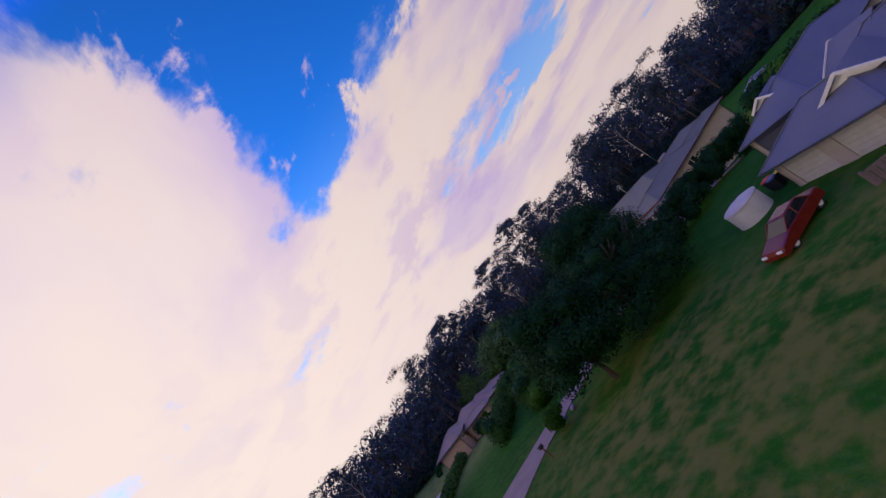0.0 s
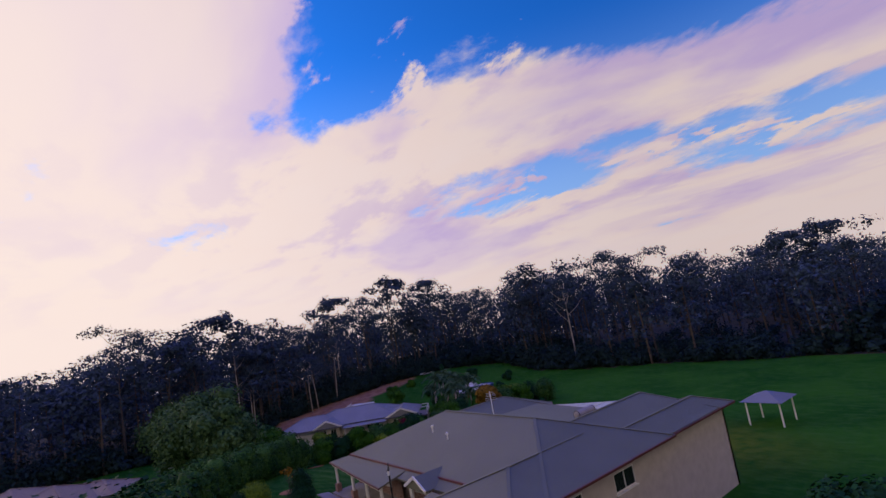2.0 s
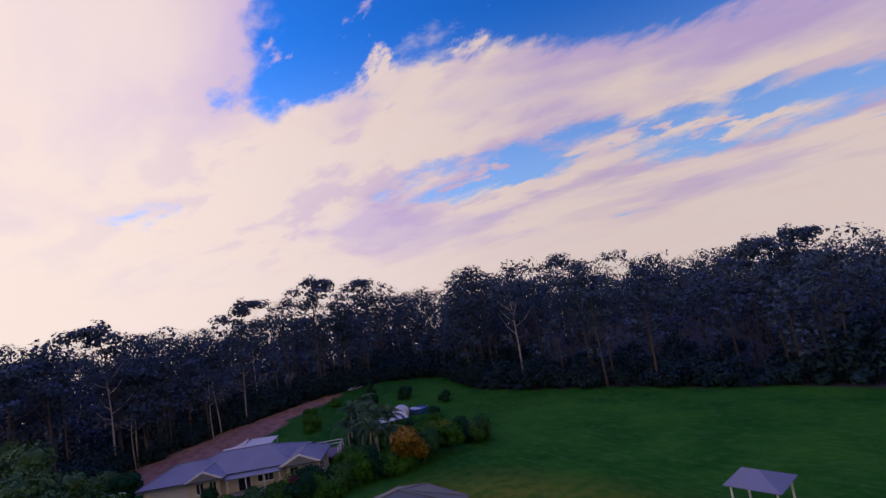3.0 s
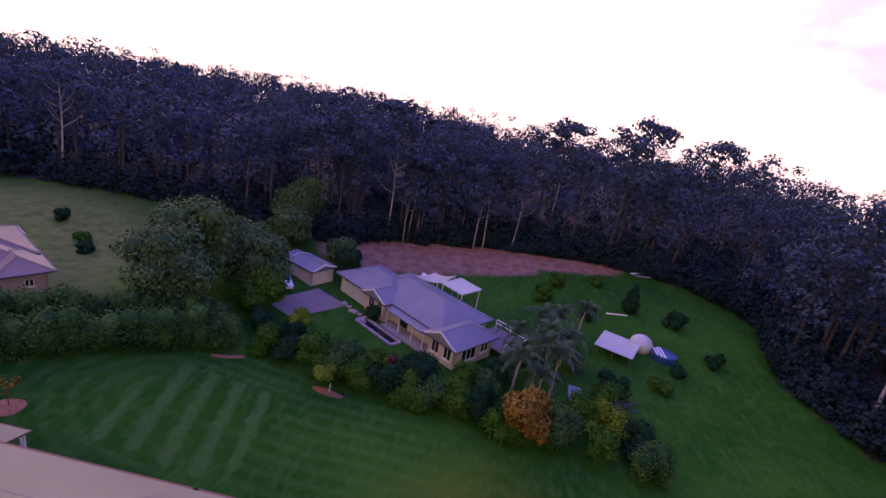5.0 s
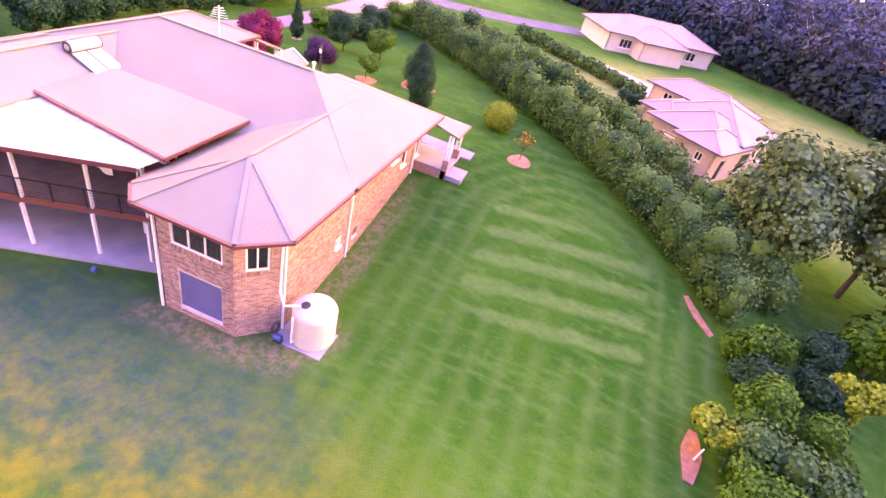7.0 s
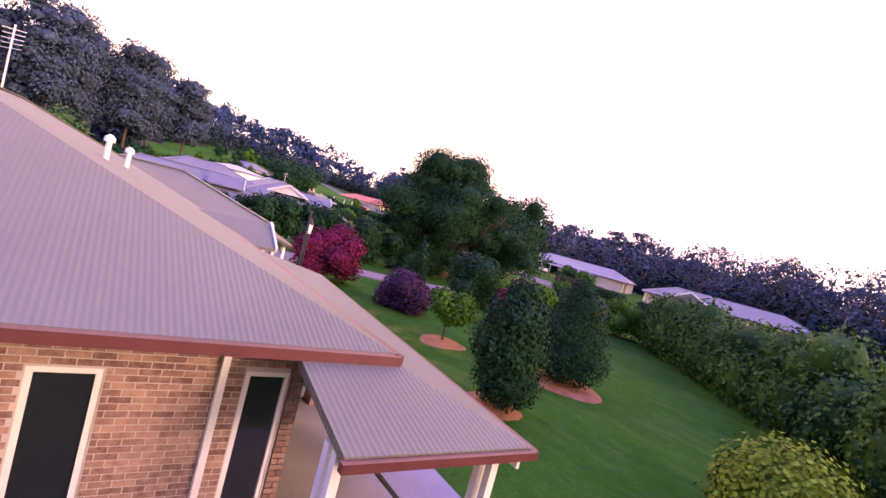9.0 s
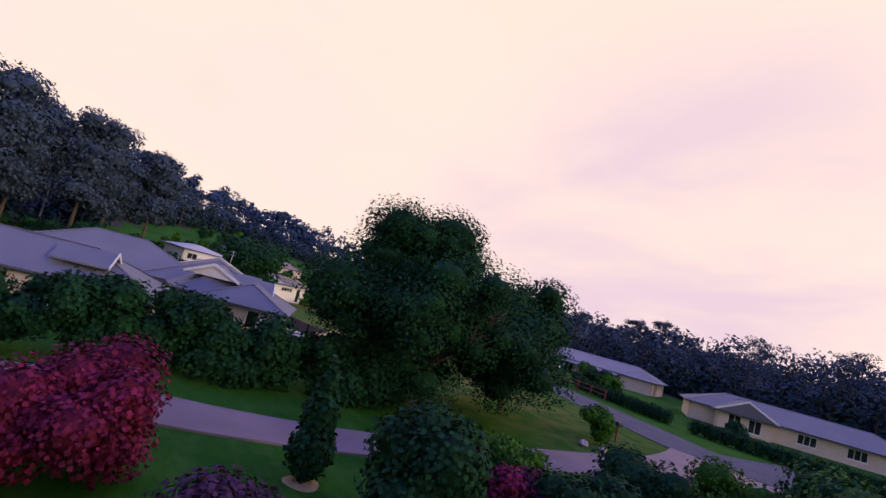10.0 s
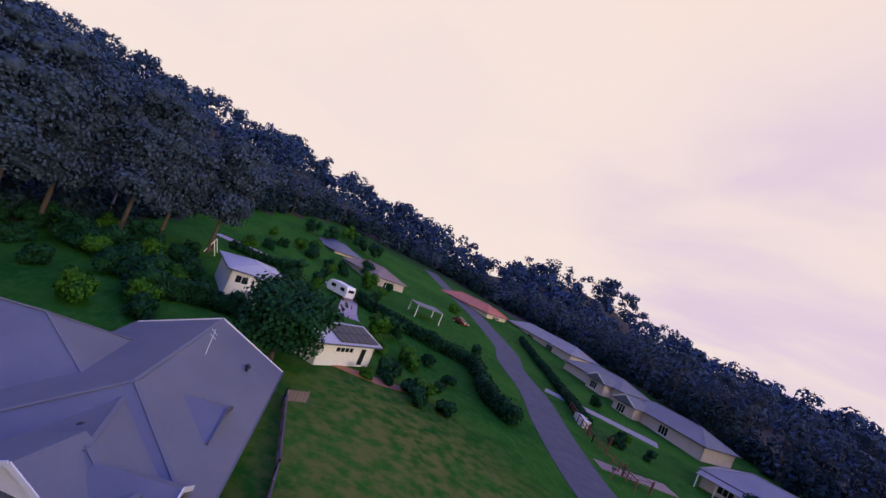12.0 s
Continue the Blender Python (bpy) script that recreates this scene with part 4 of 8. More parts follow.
    far = [(12.9, -18.95), (21.5, -19.85), (21.5, -16.0), (20.96, -16.0), (20.96, -18.4), (13.4, -17.75)]
    z_far = (low, low, low, 5.62, 5.62, 5.62)
    P7 = [(x, y, z) for (x, y), z in zip(far, z_far)]
    for i, j, k, m in ((0, 1, 4, 5), (1, 2, 3, 4)):
        q = [P7[i], P7[j], P7[k], P7[m]]
        v.hexa([(x, y, z - 0.1) for x, y, z in q], q)
    r7 = part("verandah_roof", v, M["roof_warm"], HA, slope_uv=True)
    part("gutter", Build().beam((12.85, -19.0, low - 0.05), (21.55, -19.91, low - 0.05), 0.1, 0.12).beam((21.55, -19.91, low - 0.05), (21.55, -16.0, low - 0.05), 0.1, 0.12), M["gutter_red"], r7)
    v = Build()
    v.hexa([(7.904, -16.9, low - 0.02), (15.4, -16.9, low - 0.02), (15.4, -15.95, 5.5), (7.904, -15.95, 5.5)], [(7.904, -16.9, low + 0.1), (15.4, -16.9, low + 0.1), (15.4, -15.95, 5.62), (7.904, -15.95, 5.62)])
    part("verandah_roof", v, M["roof_warm"], HA, slope_uv=True)
    # entrance gable
    b, rdg, Q = hip_roof(I, 9.9, 12.3, -17.5, -15.0, 5.35, 0.55, "gg", 0.1)
    e = part("portico_roof", b, M["roof_warm"], HA, slope_uv=True)
    a = Vector(rdg[0])
    tri = [(10.0, -17.42, 5.27), (12.2, -17.42, 5.27), (11.1, -17.42, a.z - 0.1)]
    part("gable", Build().hexa(tri, [(x, y + 0.1, z) for x, y, z in tri]), M["trim"], e)
    bb = Build()
    for q in (Q[0], Q[1]):
        bb.beam(Vector(q) + Vector((0, -0.03, -0.03)), a + Vector((0, -0.03, 0.0)), 0.07, 0.18)
    part("barge_board", bb, M["trim"], e)


house_a_roofs()

# walls, round the plan with the inside on the left hand
WALLS_A = {
    "side": ((0, 0), (0, -15.2)), "cant": ((1.3, 1.3), (0, 0)), "rear": ((4.85, 1.3), (1.3, 1.3)), "cant_two": ((5.3, 0.3), (4.85, 1.3)),
    "deck_side": ((5.3, -4.6), (5.3, 0.3)), "deck_back": ((17.3, -4.6), (5.3, -4.6)), "deck_far": ((17.3, 3.8), (17.3, -4.6)),
    "rear_far": ((20.2, 3.8), (17.3, 3.8)), "far_side": ((20.2, -17.9), (20.2, 3.8)), "front_bay": ((15.2, -17.9), (20.2, -17.9)),
    "bay_side": ((15.2, -14.8), (15.2, -17.9)), "front": ((5.4, -14.8), (15.2, -14.8)), "front_wing": ((0, -15.2), (5.4, -15.2)), "front_return": ((5.4, -15.2), (5.4, -14.8)),
}
HOLES_A = {
    "side": [(0.25, 2.25, 4.72, 5.15, 2, "w"), (2.85, 5.1, 4.72, 5.15, 2, "w"), (6.5, 8.75, 4.6, 5.1, 4, "b"), (10.5, 11.5, 4.1, 4.95, 1, "w"), (12.15, 12.85, 3.25, 5.0, 0, "w"), (14.4, 15.0, 3.1, 5.05, 0, "w"), (4.65, 5.15, 1.65, 2.25, 1, "w"), (6.45, 7.1, 1.3, 1.95, 0, "v")],
    "cant": [(0.45, 1.35, 3.6, 4.9, 1, "w")],
    "rear": [(0.65, 3.05, 3.75, 5.05, 2, "b"), (0.85, 2.95, 0.45, 2.45, 0, "r")],
    "deck_back": [(2.0, 4.6, 2.75, 4.9, 2, "w"), (6.2, 8.8, 2.75, 4.9, 2, "w"), (9.8, 11.2, 3.4, 4.8, 1, "w")],
    "rear_far": [(0.6, 2.3, 3.6, 4.9, 1, "w")],
    "far_side": [(3, 5.2, 3.9, 5.0, 1, "w"), (8, 10, 3.9, 5.0, 1, "w")],
    "front_bay": [(1.2, 3.6, 3.7, 5.0, 2, "w")],
    "front": [(1.2, 3.2, 3.6, 5.0, 1, "w"), (5.0, 6.1, 3.05, 5.05, 0, "w"), (7.4, 9.4, 3.6, 5.0, 1, "w")],
    "front_wing": [(1.6, 3.8, 3.6, 5.0, 2, "w")],
}
for key, (a, c) in WALLS_A.items():
    wall = part("wall", wall_run(a, c, -0.5, EAVE - 0.16, [h[:4] for h in HOLES_A.get(key, ())], 0.22), M["mortar"], HA)
    wall["where"] = key
    for s0, s1, z0, z1, mul, kind in HOLES_A.get(key, ()):
        hole = (s0, s1, z0, z1)
        if kind in "wb":
            window(a, c, hole, wall, mul, 0, blind=kind == "b", sill=key not in ("rear", "cant"))
        elif kind == "r":
            panel_door(a, c, hole, wall, "roller", 9, "roller_door")
        else:
            panel_door(a, c, hole, wall, "timber", 4, "vent_panel")
WALL_OBS = {o["where"]: o for o in HA.children if o.name.startswith("wall")}
for o in WALL_OBS.values():
    del o["where"]


def bricks():
    """Courses of bricks proud of the mortar, bonded half over half, round the openings."""
    L_, H_, G = 0.228, 0.072, 0.014
    unit = Build().hexa([(0, -0.008, 0), (L_, -0.008, 0), (L_, 0.01, 0), (0, 0.01, 0)], [(0, -0.008, H_), (L_, -0.008, H_), (L_, 0.01, H_), (0, 0.01, H_)]).mesh("brick", M["brick_one"])
    near = 0
    for key in ("cant", "rear", "side", "cant_two", "deck_side", "deck_back", "front_wing", "front", "front_bay", "deck_far"):
        a, c = WALLS_A[key]
        a, c = Vector((*a, 0)), Vector((*c, 0))
        d = (c - a).normalized()
        n = Vector((-d.y, d.x, 0))
        length = (c - a).length
        holes = HOLES_A.get(key, ())
        rest = Build()
        ang = math.atan2(d.y, d.x)
        row = 0
        z = -0.3
        while z + H_ < EAVE - 0.17:
            s = -(L_ + G) / 2 if row % 2 else 0.0
            while s < length:
                s0, s1 = max(s, 0.0), min(s + L_, length)
                s += L_ + G
                if s1 - s0 < 0.03:
                    continue
                mid = a + d * (s0 + s1) / 2
                if z + H_ < ground(mid.x, mid.y):
                    continue
                if any(h[0] - 0.02 < s1 and s0 < h[1] + 0.02 and h[2] - 0.09 < z + H_ and z < h[3] + 0.02 for h in holes):
                    # trim the brick at the jamb
                    cut = [h for h in holes if h[0] - 0.02 < s1 and s0 < h[1] + 0.02 and h[2] - 0.09 < z + H_ and z < h[3] + 0.02][0]
                    if s0 < cut[0] - 0.06:
                        s1 = cut[0] - 0.02
                    elif s1 > cut[1] + 0.06:
                        s0 = cut[1] + 0.02
                    else:
                        continue
                whole = s1 - s0 > L_ - 0.001
                if key == "cant" and whole and near < 300:
                    ob = new("brick", unit)
                    ob.parent = WALL_OBS[key]
                    p = a + d * s0
                    ob.matrix_basis = Matrix.Translation((p.x, p.y, z)) @ Matrix.Rotation(ang, 4, "Z")
                    near += 1
                    continue
                p0, p1 = a + d * s0 - n * 0.008, a + d * s1 - n * 0.008
                q0, q1 = a + d * s0 + n * 0.01, a + d * s1 + n * 0.01
                k = len(rest.v)
                z1 = z + H_
                rest.v += [(p0.x, p0.y, z), (p1.x, p1.y, z), (p1.x, p1.y, z1), (p0.x, p0.y, z1), (q0.x, q0.y, z), (q1.x, q1.y, z), (q1.x, q1.y, z1), (q0.x, q0.y, z1)]
                rest.f += [(k, k + 1, k + 2, k + 3), (k, k + 3, k + 7, k + 4), (k + 1, k + 5, k + 6, k + 2), (k + 3, k + 2, k + 6, k + 7), (k, k + 4, k + 5, k + 1)]
            z += H_ + G
            row += 1
        if rest.v:
            ob = part("brickwork", rest, M["brick"], WALL_OBS[key])
            ob["kind"] = "stuff"


# deck, patio, porch
def house_a_decks():
    slab = [(5.3, -4.6), (17.3, -4.6), (17.3, 3.7), (13.6, 2.5), (6.4, -0.15)]
    part("patio_slab", Build().hexa([(x, y, -0.2) for x, y in slab], [(x, y, 0.14) for x, y in slab]), M["concrete"], HA)
    dk = [(5.32, -4.58), (17.28, -4.58), (17.28, 2.9), (13.5, 1.75), (7.0, -0.75), (5.32, -1.35)]
    part("deck", Build().hexa([(x, y, 2.45) for x, y in dk], [(x, y, 2.62) for x, y in dk]), M["deck"], HA)
    part("deck_beam", Build().beam((5.3, -1.33, 2.5), (7.0, -0.72, 2.5), 0.09, 0.34).beam((7.0, -0.72, 2.5), (13.5, 1.78, 2.5), 0.09, 0.34).beam((13.5, 1.78, 2.5), (17.3, 2.93, 2.5), 0.09, 0.34), M["timber"], HA, "red-brown timber beam")
    for x, y in ((7.3, -0.5), (9.45, 0.33), (12.1, 1.38), (15.2, 2.45)):
        part("post", Build().beam((x, y, 0.1), (x, y, 2.34), 0.13), M["trim"], HA)
        part("post", Build().beam((x, y - 0.1, 2.62), (x, y - 0.1, 5.8), 0.12), M["trim"], HA)
    for x, y in ((9.1, -2.0), (12.75, -2.2), (15.8, -2.0)):
        part("post", Build().beam((x, y, 0.1), (x, y, 2.45), 0.13), M["trim"], HA)
        part("post", Build().beam((x, y, 2.62), (x, y, 6.1), 0.12), M["trim"], HA)
    rail = thing("balustrade", (10, 0.4, 2.62), "dark metal balustrade along the upper deck", "railing")
    line = [(5.4, -1.2), (7.0, -0.62), (13.5, 1.88), (17.2, 3.0)]
    for (x0, y0), (x1, y1) in zip(line, line[1:]):
        part("top_rail", Build().beam((x0, y0, 3.6), (x1, y1, 3.6), 0.06, 0.05), M["black"], rail)
        n = max(1, int(math.hypot(x1 - x0, y1 - y0) / 1.3))
        for i in range(n + 1):
            x, y = x0 + (x1 - x0) * i / n, y0 + (y1 - y0) * i / n
            part("baluster", Build().beam((x, y, 2.62), (x, y, 3.58), 0.06), M["black"], rail)
        part("wire_screen", wires(x0, y0, x1, y1), M["black"], rail)
    # porch by the side lawn
    porch = part("porch", Build().box(-2.2, -0.004, -17.4, -14.6, 1.2, 2.78), M["brick_far"], HA)
    part("porch_floor", Build().box(-2.3, -0.004, -17.45, -14.55, 2.784, 2.86), M["concrete"], porch)
    part("porch_step", Build().box(-3.3, -2.204, -18.3, -14.7, 1.4, 2.5), M["concrete"], porch)
    part("verandah_floor", Build().box(0.0, 15.9, -17.4, -14.8, 1.0, 2.86).hexa([(12.9, -19.1, 1.0), (21.3, -19.95, 1.0), (21.3, -17.9, 1.0), (12.9, -17.9, 1.0)], [(12.9, -19.1, 3.2), (21.3, -19.95, 3.2), (21.3, -17.9, 3.2), (12.9, -17.9, 3.2)]), M["concrete"], HA)
    for x, y, z in [(-2.05, -14.8, 2.86), (-2.05, -16.95, 2.86), (1.2, -17.1, 2.86), (4.0, -17.35, 2.86), (6.9, -17.7, 2.86), (10.1, -17.2, 2.86), (12.1, -17.2, 2.86), (13.3, -18.85, 3.2), (15.2, -19.05, 3.2), (17.2, -19.25, 3.2), (19.2, -19.45, 3.2), (21.0, -19.6, 3.2), (21.0, -17.2, 3.2)]:
        part("pier", Build().box(x - 0.2, x + 0.2, y - 0.2, y + 0.2, z - 0.9, z + 0.62), M["brick_far"], HA, "brick pier")
        part("post", Build().beam((x - 0.1, y, z + 0.62), (x - 0.1, y, 5.1), 0.11).beam((x + 0.1, y, z + 0.62), (x + 0.1, y, 5.1), 0.11), M["trim"], HA)
    # downpipes
    for x, y in ((-0.06, -0.15), (-0.06, -5.8), (-0.06, -14.1), (4.95, 1.36)):
        part("downpipe", Build().beam((x, y, ground(x, y) - 0.1), (x, y, EAVE - 0.25), 0.09), M["trim"], HA)


def wires(x0, y0, x1, y1):
    b = Build()
    for i in range(6):
        z = 2.74 + 0.14 * i
        b.beam((x0, y0, z), (x1, y1, z), 0.012)
    return b


house_a_decks()

# on the roof
heater = thing("solar_water_heater", (15.1, -5.3, 6.9), "solar water heater with a grey drum on two cream panels", "water heater")
part("drum", Build().tube([(15.15, -4.4, 7.12), (15.15, -4.47, 7.12), (15.15, -6.16, 7.12), (15.15, -6.23, 7.12)], [0.14, 0.27, 0.27, 0.14], 20), M["concrete"], heater, "grey steel drum")
for y in (-4.46, -4.55):
    part("end_band", Build().tube([(15.15, y if y > -4.5 else -6.17, 7.12), (15.15, (y if y > -4.5 else -6.17) + 0.05, 7.12)], [0.278, 0.278], 20), M["black"], heater, "dark band round the drum")
for y in (-4.42, -5.25):
    lo, hi, w = Vector((13.55, y, 6.2)), Vector((14.95, y, 6.79)), Vector((0, -0.8, 0))
    lift = Vector((0, 0, 0.09))
    pan = part("panel", Build().hexa([lo, hi, hi + w, lo + w], [p + lift for p in (lo, hi, hi + w, lo + w)]), M["gutter_blue"], heater, "glazed panel in a dark frame")
    inset = [lo.lerp(hi, q) + w * r for q, r in ((0.03, 0.05), (0.97, 0.05), (0.97, 0.95), (0.03, 0.95))]
    part("glazing", Build().hexa([p + lift + Vector((0, 0, 0.004)) for p in inset], [p + lift + Vector((0, 0, 0.012)) for p in inset]), M["white_sheet"], pan)
aerial = thing("tv_aerial", (11.0, -10.1, 7.95), "thin metal television aerial on the ridge", "aerial")
part("mast", Build().beam((11.0, -10.1, 7.9), (11.0, -10.1, 9.6), 0.04), M["blind"], aerial)
for i in range(5):
    part("element", Build().beam((10.6 + 0.07 * i, -10.1 - 0.25, 9.0 + 0.12 * i), (11.4 - 0.07 * i, -10.1 + 0.25, 9.0 + 0.12 * i), 0.02), M["blind"], aerial)
for x, y in ((6.5, -12.5), (9.0, -13.0)):
    z = EAVE + 0.38 * (y + 16.0)
    v = thing("roof_vent", (x, y, z - 0.1), "small white vent pipe with a cowl on the roof", "vent pipe", "roof vents")
    part("pipe", Build().lathe((x, y, z - 0.3), [(0.06, 0), (0.06, 0.7)], 10), M["trim"], v)
    part("cowl", Build().lathe((x, y, z + 0.36), [(0.11, 0), (0.11, 0.1), (0.03, 0.16)], 10), M["trim"], v)

# water tank at the corner
tank = thing("rainwater_tank", (-1.45, -0.45, 0.0), "round cream plastic rainwater tank beside a brick wall", "water tank")
tx, ty = -1.45, -0.45
prof = [(0.93, 0.0), (0.97, 0.06)]
for i in range(9):
    prof += [(0.97, 0.1 + 0.17 * i), (0.96, 0.18 + 0.17 * i)]
prof += [(0.97, 1.66), (0.9, 1.8), (0.6, 1.94), (0.3, 2.0), (0.02, 2.02)]
part("shell", Build().lathe((tx, ty, 0.02), prof, 40), M["tank"], tank, smooth=True)
part("hatch", Build().lathe((tx + 0.3, ty + 0.3, 1.94), [(0.2, 0.0), (0.2, 0.1), (0.17, 0.13)], 20), M["black"], tank, "round dark strainer hatch")
part("inlet_pipe", Build().tube([(-0.1, 0.15, 4.9), (-0.16, 0.3, 2.6), (-0.5, 0.5, 2.15), (tx + 0.5, ty + 0.45, 1.98)], [0.05] * 4, 8), M["trim"], tank)
part("outlet_pipe", Build().tube([(tx + 0.5, ty + 0.8, 0.2), (tx + 0.5, ty + 1.0, 0.22), (tx + 0.45, ty + 1.05, 1.8)], [0.04] * 3, 8), M["trim"], tank)
base = single("tank_slab", Build().hexa([(-2.4, -1.5, -0.3), (-0.05, -1.5, -0.3), (-0.05, 0.62, -0.3), (-2.4, 0.62, -0.3)], [(-2.4, -1.5, 0.02), (-0.05, -1.5, 0.02), (-0.05, 0.62, 0.02), (-2.4, 0.62, 0.02)]), M["concrete"], "square pale concrete slab under the tank", "slab")
pump = thing("water_pump", (-0.35, 0.55, 0.05), "small blue pump with coiled hose beside the tank", "pump")
part("motor", Build().tube([(-0.55, 0.6, 0.3), (-0.5, 0.6, 0.3), (-0.2, 0.62, 0.3), (-0.15, 0.62, 0.3)], [0.1, 0.17, 0.17, 0.1], 14), M["blue_plastic"], pump)
part("foot", Build().box(-0.55, -0.15, 0.5, 0.72, 0.02, 0.14), M["black"], pump)
coil = Build()
for k in range(3):
    pts = [(-0.28 + 0.05 * k, 0.62 + 0.26 * math.cos(a * math.pi / 8), 0.85 + 0.26 * math.sin(a * math.pi / 8)) for a in range(17)]
    coil.tube(pts, [0.025] * 17, 6)
part("hose", coil, M["black"], pump, "coiled dark hose")


def brick_sills():
    """Bricks on edge below the windows of the tower."""
    for key, k in (("rear", 0), ("cant", 0)):
        a, c = Vector((*WALLS_A[key][0], 0)), Vector((*WALLS_A[key][1], 0))
        d = (c - a).normalized()
        n = Vector((-d.y, d.x, 0))
        s0, s1, z0, z1 = HOLES_A[key][k][:4]
        m = int((s1 - s0 + 0.12) / 0.086)
        for i in range(m):
            s = s0 - 0.06 + 0.086 * i
            p, q = a + d * s, a + d * (s + 0.076)
            o, w = n * -0.06, n * 0.02
            part("sill_brick", Build().hexa([p + o + Vector((0, 0, z0 - 0.20)), q + o + Vector((0, 0, z0 - 0.20)), q + w + Vector((0, 0, z0 - 0.18)), p + w + Vector((0, 0, z0 - 0.18))], [p + o + Vector((0, 0, z0 - 0.03)), q + o + Vector((0, 0, z0 - 0.03)), q + w + Vector((0, 0, z0 - 0.01)), p + w + Vector((0, 0, z0 - 0.01))]), M["brick_one"], WALL_OBS[key])


brick_sills()


# ---- the other houses ----
FB = Frame(-34, -1, 51.5)
HB = block_house("cream_house", "cream rendered house with blue-grey steel roof and gables", FB, -0.8, 1.75,
                 [(-7.4, 7.5, 1.0, 9.6, 0.40, "hh", 0.0), (-11.2, -1.0, 0.2, 7.3, 0.42, "hh", 0.006), (-5.4, -0.9, -0.15, 5.5, 0.46, "gh", 0.012), (5.8, 10.7, -0.2, 6.8, 0.44, "gh", 0.009)],
                 "roof_blue", "cream", openings=[
                     (1, 0, 0.7, 5.2, 0.05, 2.2, "door_white"), (2, 0, 0.5, 1.5, 0.9, 2.2, "window"), (2, 0, 2.1, 3.0, 0.9, 2.2, "window"),
                     (3, 0, 0.5, 1.6, 0.7, 2.2, "window"), (3, 0, 2.3, 3.4, 0.7, 2.2, "window"), (3, 1, 1.2, 3.4, 0.6, 2.1, "window"), (3, 1, 4.2, 5.4, 0.9, 2.1, "window"),
                     (0, 0, 7.0, 8.6, 0.1, 2.2, "door"), (0, 0, 9.4, 11.4, 0.8, 2.1, "window"), (0, 2, 3, 6, 0.1, 2.1, "door")])
v = Build()
a, b_, c, d = FB(-1.0, 0.0, 1.25), FB(6.0, 0.0, 1.25), FB(6.0, 1.6, 1.68), FB(-1.0, 1.6, 1.68)
up6 = Vector((0, 0, 0.08))
v.hexa([a, b_, c, d], [Vector(p) + up6 for p in (a, b_, c, d)])
part("verandah_roof", v, M["roof_blue"], HB, slope_uv=True)
for u in (-0.6, 1.6, 3.8, 5.6):
    p = FB(u, 0.15, 0)
    part("post", Build().beam((p[0], p[1], -0.9), (p[0], p[1], 1.25), 0.1), M["trim"], HB)
part("terrace", Build().hexa([FB(-1, -0.4, -1.1), FB(6, -0.4, -1.1), FB(6, 1.5, -1.1), FB(-1, 1.5, -1.1)], [FB(-1, -0.4, -0.62), FB(6, -0.4, -0.62), FB(6, 1.5, -0.62), FB(-1, 1.5, -0.62)]), M["concrete"], HB)
# covered terrace behind it
PG = thing("pergola", FB(4.0, 11.8, -0.8), "cream-roofed pergola with white posts behind the house", "pergola")
corners = [FB(-2.0, 10.0, 2.35), FB(1.8, 10.0, 2.25), FB(1.8, 13.8, 2.35), FB(-2.0, 13.8, 2.45)]
part("roof", Build().hexa(corners, [Vector(p) + Vector((0, 0, 0.12)) for p in corners]), M["white_sheet"], PG, "cream sheet roof", slope_uv=True)
for u, w in ((-1.8, 13.6), (1.6, 13.6), (1.6, 10.2), (-1.8, 10.2)):
    p = FB(u, w, 0)
    part("post", Build().beam((p[0], p[1], -1.0), (p[0], p[1], 2.3), 0.12), M["trim"], PG)
sail = thing("shade_sail", FB(-1.5, 12.0, 2.0), "cream peaked shade sail stretched beside the pergola", "shade sail")
A = [Vector(FB(*q)) for q in ((-6.4, 9.2, 2.0), (-2.1, 9.4, 2.5), (-2.1, 12.6, 3.0), (-5.4, 12.2, 2.2))]
sb = Build()
n = 8
for i in range(n + 1):
    for j in range(n + 1):
        s, t = i / n, j / n
        p = A[0].lerp(A[1], s).lerp(A[3].lerp(A[2], s), t)
        p.z -= 0.5 * (1 - (2 * s - 1) ** 2) * 0.6 + 0.3 * (1 - (2 * t - 1) ** 2)
        sb.v.append(tuple(p))
for i in range(n):
    for j in range(n):
        k = i * (n + 1) + j
        sb.f.append((k, k + 1, k + n + 2, k + n + 1))
part("cloth", sb, M["tank"], sail, smooth=True)
for q in A:
    part("pole", Build().beam((q.x, q.y, -1.2), (q.x, q.y, q.z), 0.07), M["blind"], sail)
dk = thing("timber_deck", FB(8.0, 10.0, 0.0), "raised deck with white timber rails", "deck")
part("floor", Build().hexa([FB(6.7, 6.9, -0.2), FB(11.5, 6.9, -0.2), FB(11.5, 11.5, -0.2), FB(6.7, 11.5, -0.2)], [FB(6.7, 6.9, 0.0), FB(11.5, 6.9, 0.0), FB(11.5, 11.5, 0.0), FB(6.7, 11.5, 0.0)]), M["deck"], dk)
for u, w in ((6.8, 11.4), (9.0, 11.4), (11.4, 11.4), (11.4, 9.2), (11.4, 7.0)):
    p = FB(u, w, 0)
    part("post", Build().beam((p[0], p[1], -1.0), (p[0], p[1], 1.0), 0.1), M["trim"], dk)
for z in (0.55, 0.98):
    part("rail", Build().beam(FB(6.8, 11.4, z), FB(11.4, 11.4, z), 0.07, 0.1).beam(FB(11.4, 11.4, z), FB(11.4, 7.0, z), 0.07, 0.1), M["trim"], dk)
